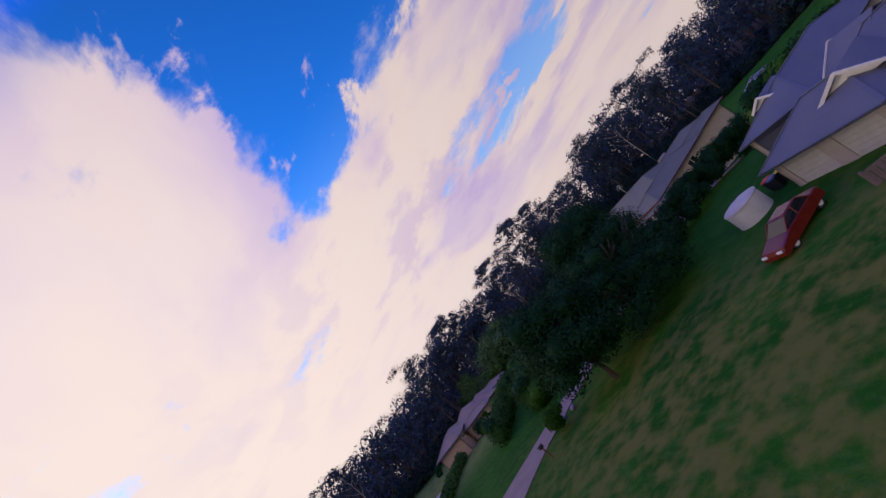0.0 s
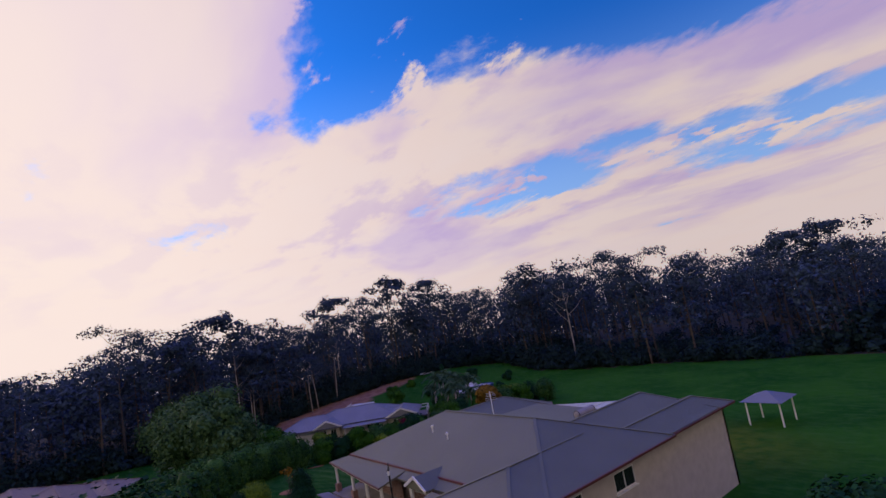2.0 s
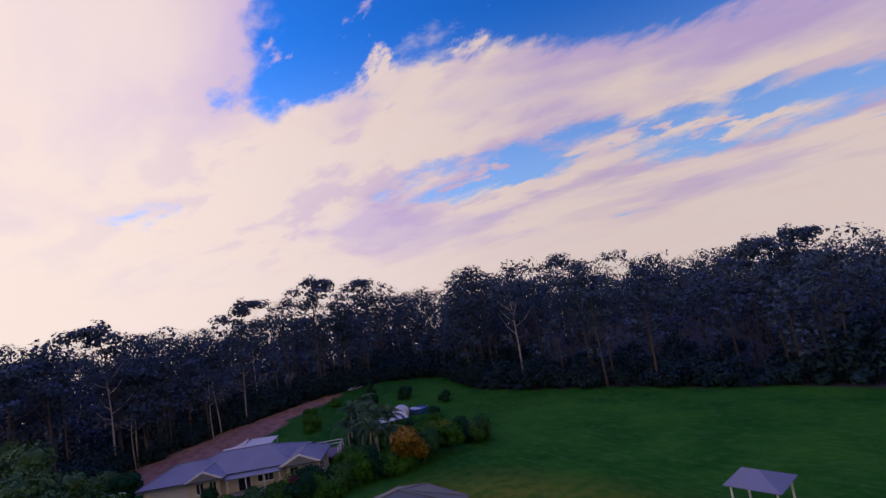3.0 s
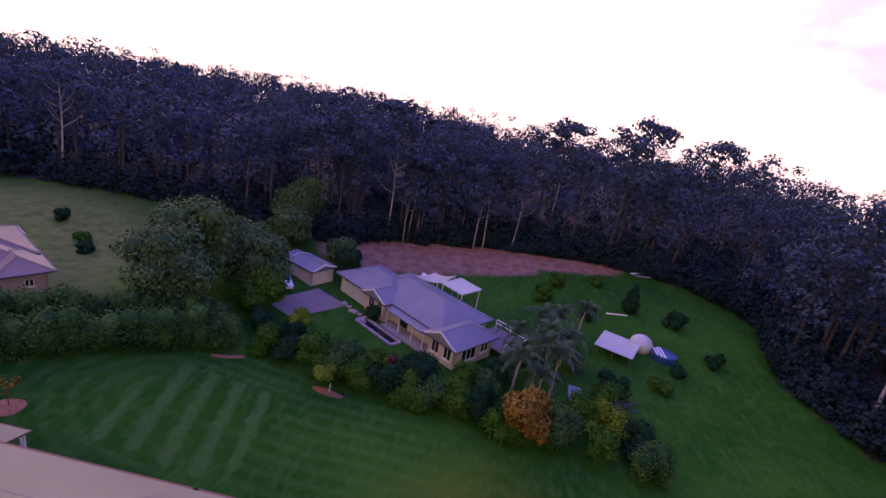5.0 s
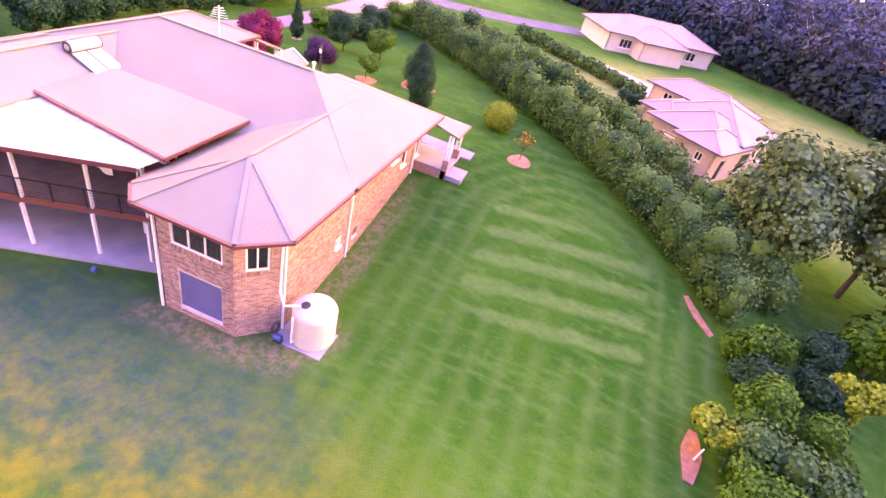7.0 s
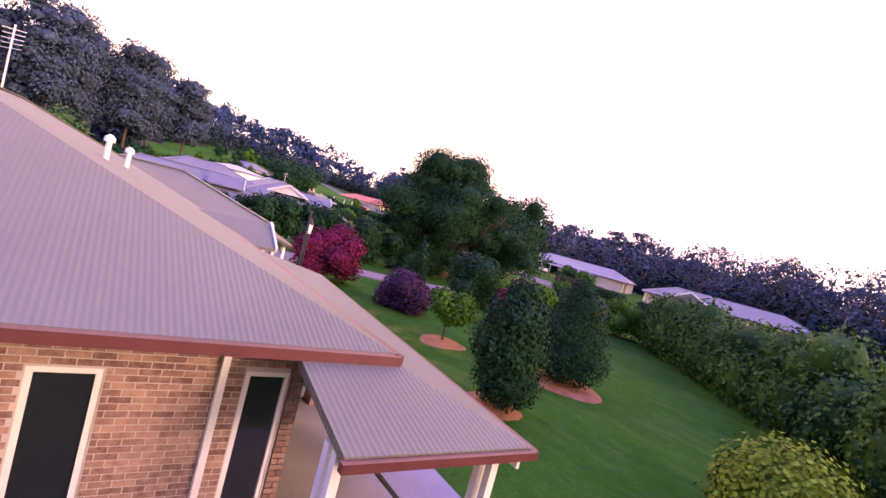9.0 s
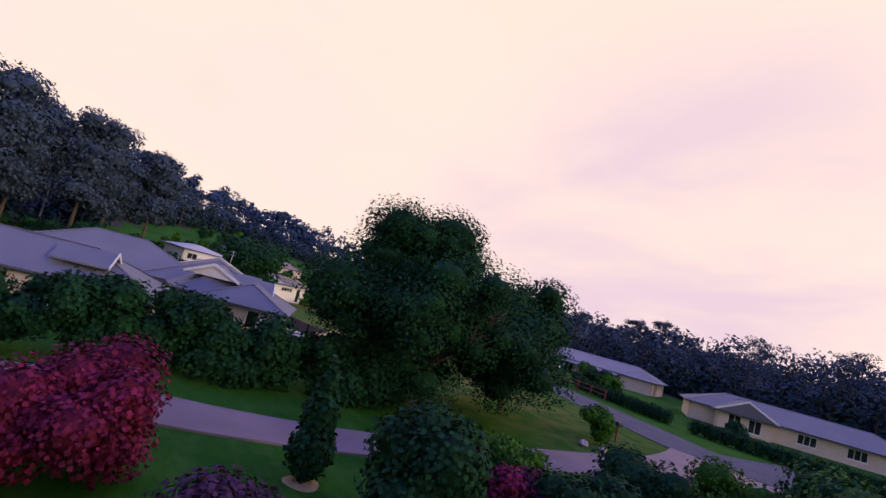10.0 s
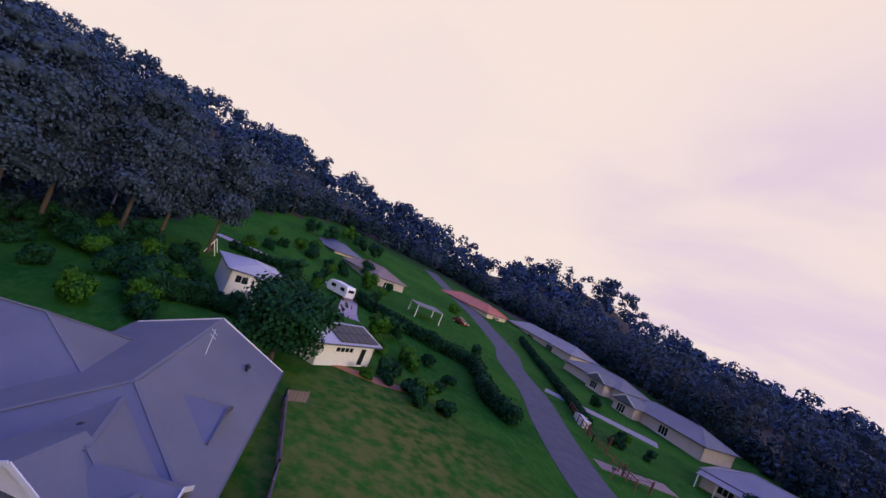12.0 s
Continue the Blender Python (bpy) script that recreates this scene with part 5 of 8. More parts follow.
# garage shed by its drive
FS = Frame(-42.8, -13.5, 60)
SH = block_house("garden_shed", "cream garden shed with grey roof and open bay", FS, -0.8, 1.55, [(-2.6, 2.4, -2.0, 2.0, 0.3, "gg", 0.0)], "roof_blue", "cream", over=0.2, group="", openings=[(0, 0, 0.5, 2.2, 0.05, 2.0, "door_white")])
SH["category"] = "shed"
FC_ = Frame(-44.2, -16.0, 60)
cp = thing("lean_to", FC_(0, 0, -0.7), "open lean-to carport beside the shed", "carport")
q = [FC_(-2.2, -1.5, 1.45), FC_(2.0, -1.5, 1.3), FC_(2.0, 1.6, 1.3), FC_(-2.2, 1.6, 1.45)]
part("roof", Build().hexa(q, [Vector(p) + Vector((0, 0, 0.08)) for p in q]), M["roof_blue"], cp, slope_uv=True)
for u, w in ((-2.0, -1.3), (1.8, -1.3), (1.8, 1.4), (-2.0, 1.4)):
    p = FC_(u, w, 0)
    part("post", Build().beam((p[0], p[1], ground(p[0], p[1]) - 0.1), (p[0], p[1], 1.4), 0.09), M["trim"], cp)

# house with garages across the drive
HC = block_house("rendered_house", "pink-cream rendered house with broad grey steel roof", Frame(0, 0), 2.75, 5.1,
                 [(45.5, 60.0, -35.0, -26.6, 0.46, "hh", 0.0), (0.0, 7.8, 0.0, 14.5, 0.42, "hh", 0.006, Frame(35.7, -24.8, -12)), (0.0, 21.0, -11.2, 0.0, 0.42, "gh", 0.012, Frame(69.6, -38.9, 170.5)), (55.0, 67.0, -31.0, -15.0, 0.40, "hh", 0.009), (0.0, 6.5, 0.0, 9.5, 0.45, "hh", 0.018, Frame(43.6, -27.8, -111))],
                 "roof_grey", "pale", openings=[
                     (4, 0, 0.8, 2.1, 0.9, 2.0, "window"), (4, 0, 3.2, 4.1, 0.05, 2.1, "door"), (1, 0, 0.5, 4.9, 0.1, 2.1, "roller"), (4, 1, 0.6, 3.5, 0.05, 2.1, "door_white"), (4, 1, 4.7, 7.6, 0.05, 2.1, "door_white"), (2, 2, 4.4, 6.6, 0.05, 2.1, "window"), (2, 2, 12, 14, 0.8, 2.0, "window"),
                     (1, 3, 3, 5, 0.8, 2.0, "window"), (1, 3, 9, 11, 0.8, 2.0, "window")])


def gablet(parent, x, y, z, way, half, rise, depth, white=True):
    """A small gable that stands out of a roof slope. way: the direction that it faces."""
    d = Vector((*way, 0)).normalized()
    s = Vector((-d.y, d.x, 0))
    c = Vector((x, y, z))
    L_, R_, T = c - s * half, c + s * half, c + Vector((0, 0, rise))
    back = -d * depth
    b = Build()
    t = Vector((0, 0, 0.09))
    o = d * 0.18
    b.hexa([L_ + o - t, T + o - t, T + back - t, L_ + back - t], [L_ + o, T + o, T + back, L_ + back])
    b.hexa([T + o - t, R_ + o - t, R_ + back - t, T + back - t], [T + o, R_ + o, R_ + back, T + back])
    g = part("gablet_roof", b, M["roof_grey"], parent, slope_uv=True)
    tri = [L_ + Vector((0, 0, 0.0)), R_, T - t]
    part("gablet_face", Build().hexa([tuple(p) for p in tri], [tuple(p - d * 0.1) for p in tri]), M["trim"], g, "white gable face")
    bb = Build().beam(L_ + o * 1.1, T + o * 1.1, 0.05, 0.2).beam(R_ + o * 1.1, T + o * 1.1, 0.05, 0.2)
    part("barge_board", bb, M["gutter_blue" if not white else "trim"], g)


gablet(HC, 47.6, -29.3, 6.25, (-0.922, 0.386), 2.1, 1.0, 3.0)
gablet(HC, 38.8, -22.6, 5.95, (-0.2, -0.98), 1.5, 0.8, 2.6)
gablet(HC, 56.8, -35.1, 5.8, (-0.165, -0.986), 2.4, 0.9, 3.4, False)
gablet(HC, 48.6, -34.2, 5.75, (-0.2, -0.98), 2.2, 1.1, 3.0)
C_AERIAL = thing("tv_aerial", (63, -33.2, 7.3), "thin television aerial on the neighbour's ridge", "aerial")
part("mast", Build().beam((63, -33.2, 7.0), (63, -33.2, 8.7), 0.04), M["blind"], C_AERIAL)
part("element", Build().beam((62.5, -33.4, 8.5), (63.5, -33.0, 8.5), 0.03).beam((62.6, -33.4, 8.2), (63.4, -33.0, 8.2), 0.03), M["blind"], C_AERIAL)
for x, y, z in ((60.5, -31.6, 6.8), (65.0, -36.0, 6.1), (52.0, -30.0, 6.3)):
    vv = thing("roof_vent", (x, y, z - 0.1), "dark whirling vent on the neighbour's roof", "vent", "roof vents")
    part("cowl", Build().lathe((x, y, z - 0.1), [(0.1, 0), (0.12, 0.2), (0.2, 0.28), (0.2, 0.42), (0.06, 0.52)], 12), M["black"], vv)
# tank and bins at its corner
t2 = thing("corrugated_tank", (38.3, -33.4, 2.5), "corrugated rainwater tank with pale domed lid", "water tank")
prof = [(1.35, 0.0)]
for i in range(9):
    prof += [(1.35, 0.05 + 0.2 * i), (1.315, 0.15 + 0.2 * i)]
part("shell", Build().lathe((38.3, -33.4, 2.4), prof + [(1.35, 1.9)], 36), M["blind"], t2, smooth=True)
part("lid", Build().lathe((38.3, -33.4, 4.3), [(1.38, 0.0), (1.36, 0.06), (0.9, 0.2), (0.1, 0.25)], 36), M["tank"], t2, smooth=True)
part("strainer", Build().lathe((37.9, -33.0, 4.44), [(0.2, 0.0), (0.2, 0.08)], 14), M["black"], t2)


def wheelie_bin(x, y, z, lid, label):
    t = thing("wheelie_bin", (x, y, z), label, "bin", "bins by the wall")
    part("body", Build().hexa([(x - 0.22, y - 0.25, z + 0.05), (x + 0.22, y - 0.25, z + 0.05), (x + 0.22, y + 0.22, z + 0.05), (x - 0.22, y + 0.22, z + 0.05)], [(x - 0.29, y - 0.33, z + 1.0), (x + 0.29, y - 0.33, z + 1.0), (x + 0.29, y + 0.33, z + 1.0), (x - 0.29, y + 0.33, z + 1.0)]), M["black"], t)
    part("lid", Build().hexa([(x - 0.31, y - 0.36, z + 1.0), (x + 0.31, y - 0.36, z + 1.0), (x + 0.31, y + 0.36, z + 1.0), (x - 0.31, y + 0.36, z + 1.0)], [(x - 0.24, y - 0.28, z + 1.12), (x + 0.24, y - 0.28, z + 1.12), (x + 0.24, y + 0.3, z + 1.08), (x - 0.24, y + 0.3, z + 1.08)]), lid, t)
    for s in (-0.25, 0.25):
        part("wheel", Build().tube([(x + s - 0.03, y + 0.24, z + 0.12), (x + s + 0.03, y + 0.24, z + 0.12)], [0.12, 0.12], 12), M["tyre"], t)


wheelie_bin(40.4, -31.1, 2.8, M["yellow"], "dark wheelie bin with yellow lid by the wall")
wheelie_bin(39.9, -31.6, 2.8, M["blue_plastic"], "dark wheelie bin with blue lid by the wall")
wheelie_bin(39.3, -31.2, 2.8, M["redplastic"], "dark wheelie bin with red lid by the wall")

aircon = thing("air_conditioner", (41.85, -32.7, 3.8), "white air conditioner unit against the rendered wall", "air conditioner")
part("casing", Build().beam((42.02, -32.3, 4.2), (41.72, -33.1, 4.2), 0.34, 0.68), M["trim"], aircon)
part("bracket", Build().beam((41.85, -32.4, 3.83), (42.4, -32.6, 3.83), 0.06, 0.06), M["black"], aircon)
part("bracket", Build().beam((41.62, -33.0, 3.83), (42.15, -33.2, 3.83), 0.06, 0.06), M["black"], aircon)

# tiled house behind the hedges
FD = Frame(-20.1, -29.1, -33.5)
HD = block_house("tiled_house", "pinkish stepped brick house with tan tiled hips", FD, 2.0, 5.2,
                 [(0.2, 9.2, -12.6, -4.0, 0.42, "hh", 0.25), (0.0, 4.4, -6.0, 0.0, 0.42, "hh", 0.0), (0.4, 8.0, -9.0, -1.33, 0.42, "hh", 0.006), (6.4, 10.2, -9.4, -3.2, 0.42, "hh", 0.009), (3.4, 13.4, -14.4, -8.8, 0.42, "hh", 0.7)],
                 "roof_tan", "tan_wall", openings=[(1, 2, 1.75, 2.45, 1.75, 2.5, "window"), (1, 3, 1.6, 2.6, 0.2, 2.2, "door"), (2, 2, 1.3, 2.6, 2.05, 2.3, "window"), (3, 1, 3.4, 4.6, 1.1, 2.2, "window"), (4, 2, 1.5, 2.5, 2.75, 3.4, "window"), (4, 2, 3.5, 4.4, 2.75, 3.4, "window"), (4, 1, 1.6, 3.0, 1.2, 2.4, "window"), (0, 3, 2.0, 4.0, 0.2, 2.2, "door"), (0, 3, 5.5, 6.8, 1.0, 2.2, "window")])
porch = Build().hexa([FD(-0.6, -15.6, 4.3), FD(2.6, -15.6, 4.3), FD(2.6, -12.5, 4.42), FD(-0.6, -12.5, 4.42)], [FD(-0.6, -15.6, 4.38), FD(2.6, -15.6, 4.38), FD(2.6, -12.5, 4.5), FD(-0.6, -12.5, 4.5)])
porch = part("porch_roof", porch, M["white_sheet"], HD, "white flat porch sheet")
for u_ in (-0.4, 2.4):
    x_, y_, _ = FD(u_, -15.4, 0)
    part("post", Build().box(x_ - 0.06, x_ + 0.06, y_ - 0.06, y_ + 0.06, 1.4, 4.31), M["trim"], porch)
FH = Frame(-8.0, -66.0, -150)
block_house("tiled_house", "low house with tan tiled roof beyond the drive", FH, 3.2, 5.9, [(0, 19, 0, 10, 0.40, "hh", 0.0), (4, 12, -3, 6, 0.4, "hh", 0.006)], "roof_tan", "pale",
            openings=[(0, 0, 2, 4, 0.8, 2.0, "window"), (0, 0, 12, 15, 0.8, 2.0, "window")])
# the street
FE = Frame(42.0, -87.5, -145)
block_house("street_house", "cream house with white gable and slate roof", FE, 3.2, 5.5, [(0, 26, 0, 10, 0.40, "hh", 0.0), (3.0, 10.0, -2.2, 6, 0.5, "gh", 0.006)], "roof_grey", "cream",
            openings=[(1, 0, 1.2, 2.6, 0.5, 2.1, "window"), (1, 0, 3.4, 4.8, 0.5, 2.1, "window"), (0, 0, 12, 14, 0.8, 2.0, "window"), (0, 0, 17, 19, 0.8, 2.0, "window")])
FG = Frame(78.5, -94.5, -155)
HG = block_house("street_house", "long house with blue steel roof and posted verandah", FG, 3.2, 5.6, [(0, 24, 0, 9.5, 0.40, "hh", 0.0), (17, 23.5, -2, 6, 0.4, "hh", 0.006)], "roof_blue", "pale",
                 openings=[(0, 0, 2, 4, 0.5, 2.1, "window"), (0, 0, 6, 8, 0.5, 2.1, "window"), (0, 0, 10, 12, 0.1, 2.1, "door"), (0, 0, 14, 16, 0.5, 2.1, "window")])
q = [FG(0.2, -1.6, 5.0), FG(17, -1.6, 5.0), FG(17, 0.1, 5.45), FG(0.2, 0.1, 5.45)]
part("verandah_roof", Build().hexa(q, [Vector(p) + up6 for p in q]), M["roof_blue"], HG, slope_uv=True)
for i in range(8):
    p = FG(0.5 + 2.3 * i, -1.5, 0)
    part("post", Build().beam((p[0], p[1], 3.0), (p[0], p[1], 5.0), 0.1), M["trim"], HG)
block_house("street_house", "long pale house with grey roof and bay windows", Frame(92, -119, 8), 3.3, 5.9, [(0, 20, 0, 10, 0.4, "hh", 0.0), (13, 19, 6, 12.5, 0.5, "hg", 0.006)], "roof_grey", "pale",
            openings=[(0, 2, 2, 4, 0.5, 2.1, "window"), (0, 2, 10, 12, 0.5, 2.1, "window"), (1, 2, 1, 3, 0.5, 2.1, "window")])
block_house("street_house", "long pale house with grey roof and bay windows", Frame(114, -119, 6), 4.0, 6.6, [(0, 19, 0, 10, 0.4, "hh", 0.0), (2, 8, 6, 12.5, 0.5, "hg", 0.006)], "roof_grey", "pale",
            openings=[(0, 2, 9, 11, 0.5, 2.1, "window"), (0, 2, 14, 16, 0.5, 2.1, "window"), (1, 2, 1, 3, 0.5, 2.1, "window")])
block_house("street_house", "pale long house with blue-grey roof by the woods", Frame(140, -124, 4), 4.8, 7.4, [(0, 34, 0, 10, 0.4, "hh", 0.0)], "roof_blue", "pale", openings=[(0, 2, 4, 6, 0.5, 2.1, "window"), (0, 2, 12, 15, 0.5, 2.1, "window"), (0, 2, 22, 25, 0.5, 2.1, "window")])
block_house("street_house", "house with orange-red tiled roof at the street's end", Frame(166, -108, 25), 5.4, 8.0, [(0, 22, 0, 10, 0.42, "hh", 0.0), (2, 9, -3, 6, 0.42, "hh", 0.006)], "roof_red", "cream",
            openings=[(0, 3, 3, 6, 0.5, 2.1, "window"), (0, 0, 12, 15, 0.5, 2.1, "window")])
block_house("street_house", "pale house with tan roof across the paddock", Frame(150, -70, 20), 5.2, 7.9, [(0, 18, 0, 10, 0.42, "hh", 0.0)], "roof_tan", "pale", openings=[(0, 3, 3, 6, 0.5, 2.1, "window"), (0, 0, 3, 6, 0.5, 2.1, "window"), (0, 0, 10, 13, 0.5, 2.1, "window")])
block_house("street_house", "pale house with grey roof on the slope", Frame(172, -62, 20), 5.8, 8.6, [(0, 18, 0, 10, 0.42, "hh", 0.0)], "roof_grey", "cream", openings=[(0, 3, 3, 6, 0.5, 2.1, "window"), (0, 0, 3, 6, 0.5, 2.1, "window")])
cpt = thing("carport", (131, -70, ground(131, -70)), "open carport with pale flat roof", "carport")
part("roof", Build().box(128, 134, -73, -67, 7.0, 7.15), M["roof_grey"], cpt, slope_uv=True)
for x in (128.2, 133.8):
    for y in (-72.8, -67.2):
        part("post", Build().beam((x, y, ground(x, y) - 0.2), (x, y, 7.0), 0.14), M["trim"], cpt)
# white two-level house and the one with solar panels
block_house("white_house", "white two-level house with pale skillion roofs", Frame(96.5, -39.5, 12), 3.4, 7.2, [(0, 11, 0, 8, 0.22, "hh", 0.0), (-3.5, 5, -2.5, 5, 0.22, "hh", -2.2)], "roof_pale", "trim",
            openings=[(0, 3, 0.7, 2.3, 2.2, 3.2, "window"), (0, 0, 6, 9, 2.1, 3.2, "window"), (1, 3, 0.8, 2.0, 0.2, 1.3, "window"), (1, 3, 3.2, 5.4, 0.2, 1.3, "window"), (1, 0, 1.5, 3.5, 0.2, 1.3, "window")])
FSO = Frame(79.2, -42.6, -52.3)
HS = block_house("solar_house", "white house with dark solar panels on its pale roof", FSO, 3.3, 5.9, [(0, 9.8, 0, 7.4, 0.27, "gg", 0.0)], "roof_pale", "trim",
                 openings=[(0, 0, 2.6, 5.4, 1.5, 2.1, "window"), (0, 0, 6.6, 7.6, 0.1, 2.1, "door"), (0, 3, 2, 4, 0.8, 2.0, "window")])
for i in range(6):
    for j in range(2):
        u0, w0 = 3.2 + 1.06 * i, 0.3 + 1.6 * j
        za, zb = 5.9 + 0.27 * w0 + 0.07, 5.9 + 0.27 * (w0 + 1.52) + 0.07
        low = [FSO(u0, w0, za), FSO(u0 + 1.0, w0, za), FSO(u0 + 1.0, w0 + 1.52, zb), FSO(u0, w0 + 1.52, zb)]
        part("solar_panel", Build().hexa(low, [Vector(p) + Vector((0, 0, 0.05)) for p in low]), M["solar_cell"], HS)


# ---- plants ----
def quads_mesh(name, centre, along, across, material):
    """Many small pointed leaves as one mesh."""
    n = len(centre)
    v = np.empty((n * 4, 3))
    v[0::4], v[1::4], v[2::4], v[3::4] = centre - along, centre - across + along * 0.15, centre + along, centre + across + along * 0.15
    me = bpy.data.meshes.new(name)
    me.vertices.add(n * 4)
    me.vertices.foreach_set("co", v.ravel())
    me.loops.add(n * 4)
    me.loops.foreach_set("vertex_index", np.arange(n * 4))
    me.polygons.add(n)
    me.polygons.foreach_set("loop_start", np.arange(0, n * 4, 4))
    me.materials.append(material)
    me.update(calc_edges=True)
    me.validate()
    return me


def tris_mesh(name, centre, along, across, material):
    """Many small three-cornered leaves of far woods as one mesh."""
    n = len(centre)
    v = np.empty((n * 3, 3))
    v[0::3], v[1::3], v[2::3] = centre - along - across * 0.6, centre + along, centre + across - along * 0.4
    me = bpy.data.meshes.new(name)
    me.vertices.add(n * 3)
    me.vertices.foreach_set("co", v.ravel())
    me.loops.add(n * 3)
    me.loops.foreach_set("vertex_index", np.arange(n * 3))
    me.polygons.add(n)
    me.polygons.foreach_set("loop_start", np.arange(0, n * 3, 3))
    me.materials.append(material)
    me.update(calc_edges=True)
    me.validate()
    return me


def leaf_points(rng, blobs, n, size, shell=0.5, droop=0.0, slim=0.5, spread=0.4):
    """Leaves scattered near the skins of ellipsoids: centres and half axes."""
    b = np.array(blobs, float)
    w = (b[:, 3] * b[:, 4] + b[:, 4] * b[:, 5] + b[:, 3] * b[:, 5])
    pick = rng.choice(len(b), n, p=w / w.sum())
    d = rng.normal(size=(n, 3))
    d /= np.linalg.norm(d, axis=1)[:, None]
    r = shell + (1 - shell) * rng.random(n) ** 0.6 + rng.normal(size=n) * 0.06
    c = b[pick, :3] + d * b[pick, 3:6] * r[:, None]
    out = d + rng.normal(size=(n, 3)) * spread
    out[:, 2] += 0.35
    out /= np.linalg.norm(out, axis=1)[:, None]
    t = rng.normal(size=(n, 3))
    t[:, 2] -= droop
    a = np.cross(out, t)
    a /= np.linalg.norm(a, axis=1)[:, None] + 1e-9
    s = np.cross(a, out)
    k = size * (0.6 + 0.8 * rng.random(n))[:, None]
    return c, a * k * 0.5, s * k * 0.5 * slim * 2


def core_mesh(b, blobs, scale=0.72, sides=7, rings=5):
    """Rough inner masses that close a crown."""
    for cx, cy, cz, rx, ry, rz in blobs:
        k0 = len(b.v)
        for i in range(rings + 1):
            th = math.pi * i / rings
            for j in range(sides):
                ph = 2 * math.pi * (j + 0.5 * (i % 2)) / sides
                q = scale * (0.88 + 0.24 * noise.noise(Vector((cx + 3 * math.cos(ph) * math.sin(th), cy + 3 * math.sin(ph), cz + th))))
                b.v.append((cx + rx * q * math.sin(th) * math.cos(ph), cy + ry * q * math.sin(th) * math.sin(ph), cz + rz * q * math.cos(th)))
        for i in range(rings):
            for j in range(sides):
                a_, c_ = k0 + i * sides + j, k0 + i * sides + (j + 1) % sides
                b.f.append((a_, a_ + sides, c_ + sides, c_))
    return b


def bush(name, at, label, category, blobs, n, size, leaf, group="", trunk=None, seed=1, core=0.72, slim=0.5, droop=0.0, bark="bark", turn=0.0):
    """A shrub or garden tree: stem, inner growth and leaves. blobs in its own frame."""
    rng = np.random.default_rng(seed)
    t = thing(name, at, label, category, group, turn=turn)
    if trunk:
        h, r = trunk
        tb = Build().tube([(0, 0, -0.15), (0.03, 0.02, h * 0.5), (0.0, 0.05, h)], [r, r * 0.8, r * 0.55], 8)
        for k in range(4):
            a = k * 1.6 + seed
            tb.tube([(0, 0, h * 0.6), (0.3 * h * math.cos(a) * 0.6, 0.3 * h * math.sin(a) * 0.6, h * 0.95), (0.5 * h * math.cos(a) * 0.7, 0.5 * h * math.sin(a) * 0.7, h * 1.25)], [r * 0.5, r * 0.35, r * 0.15], 6)
        part("trunk", tb, M[bark], t, local=True)
    if core:
        part("inner_growth", core_mesh(Build(), blobs, core), M[leaf], t, local=True, smooth=True)
    me = quads_mesh("leaves", *leaf_points(rng, blobs, n, size, slim=slim, droop=droop), M[leaf])
    part("leaves", me, None, t, local=True)
    return t


def lumps(rng, n, r, h, z0, squash=1.0, jitter=0.5):
    """Overlapping ellipsoids that make an uneven rounded crown of radius r between z0 and z0 + h."""
    out = []
    for i in range(n):
        a = rng.random() * 6.283
        q = rng.random() ** 0.5 * r * 0.62
        z = z0 + h * (0.22 + 0.56 * rng.random())
        s = r * (0.38 + 0.22 * rng.random())
        out.append((q * math.cos(a), q * math.sin(a), z, s, s, min(s * squash, h * 0.4)))
    return out


def on_ground(x, y, dz=0.0):
    return (x, y, ground(x, y) + dz)


def mulch_ring(x, y, r, material="mulch"):
    b = Build()
    n, k = 18, 0
    rows = [(0.0, 0.12), (0.7, 0.1), (1.0, 0.0)]
    for f, h in rows:
        for j in range(n):
            a = 2 * math.pi * j / n
            q = r * f * (1 + 0.08 * math.sin(3 * a + x))
            px, py = x + q * math.cos(a), y + q * math.sin(a)
            b.v.append((px, py, ground(px, py) + h - 0.01))
    for i in range(2):
        for j in range(n):
            a_, c_ = i * n + j, i * n + (j + 1) % n
            b.f.append((a_, a_ + n, c_ + n, c_))
    return single("mulch_bed", b, M[material], "round bed of orange bark mulch on the lawn", "mulch bed", "mulch beds", smooth=True)


# -- front garden --
R = np.random.default_rng(7)
bush("maple_tree", on_ground(17.3, -22.5), "rounded crimson-leaved maple on the front lawn", "tree", lumps(R, 20, 1.8, 2.9, 0.1, 0.8), 16000, 0.11, "leaf_red", trunk=(1.0, 0.10), seed=3)
bush("purple_bush", on_ground(12.9, -24.9), "low dark purple round bush on the front lawn", "bush", lumps(R, 14, 1.5, 1.7, 0.0, 0.8), 12000, 0.10, "leaf_purple", seed=4)
bush("young_tree", on_ground(8.3, -23.8), "young tree with yellow-green leaves on a thin trunk", "tree", lumps(R, 11, 0.9, 1.55, 0.7, 0.9), 6000, 0.09, "leaf_green", trunk=(1.05, 0.05), seed=5, core=0.4)
mulch_ring(8.3, -23.8, 0.9)
bush("dark_conifer", on_ground(4.7, -26.4), "tall dense dark green conical tree on the lawn", "tree", [(0, 0, 1.0, 1.45, 1.45, 1.0), (0.1, 0.1, 1.8, 1.3, 1.3, 1.0), (-0.1, 0, 2.6, 0.95, 0.95, 0.9), (0, 0.1, 3.2, 0.5, 0.5, 0.6)], 26000, 0.085, "leaf_dark", trunk=(1.5, 0.12), seed=6, slim=0.26)
mulch_ring(4.7, -26.4, 1.5)
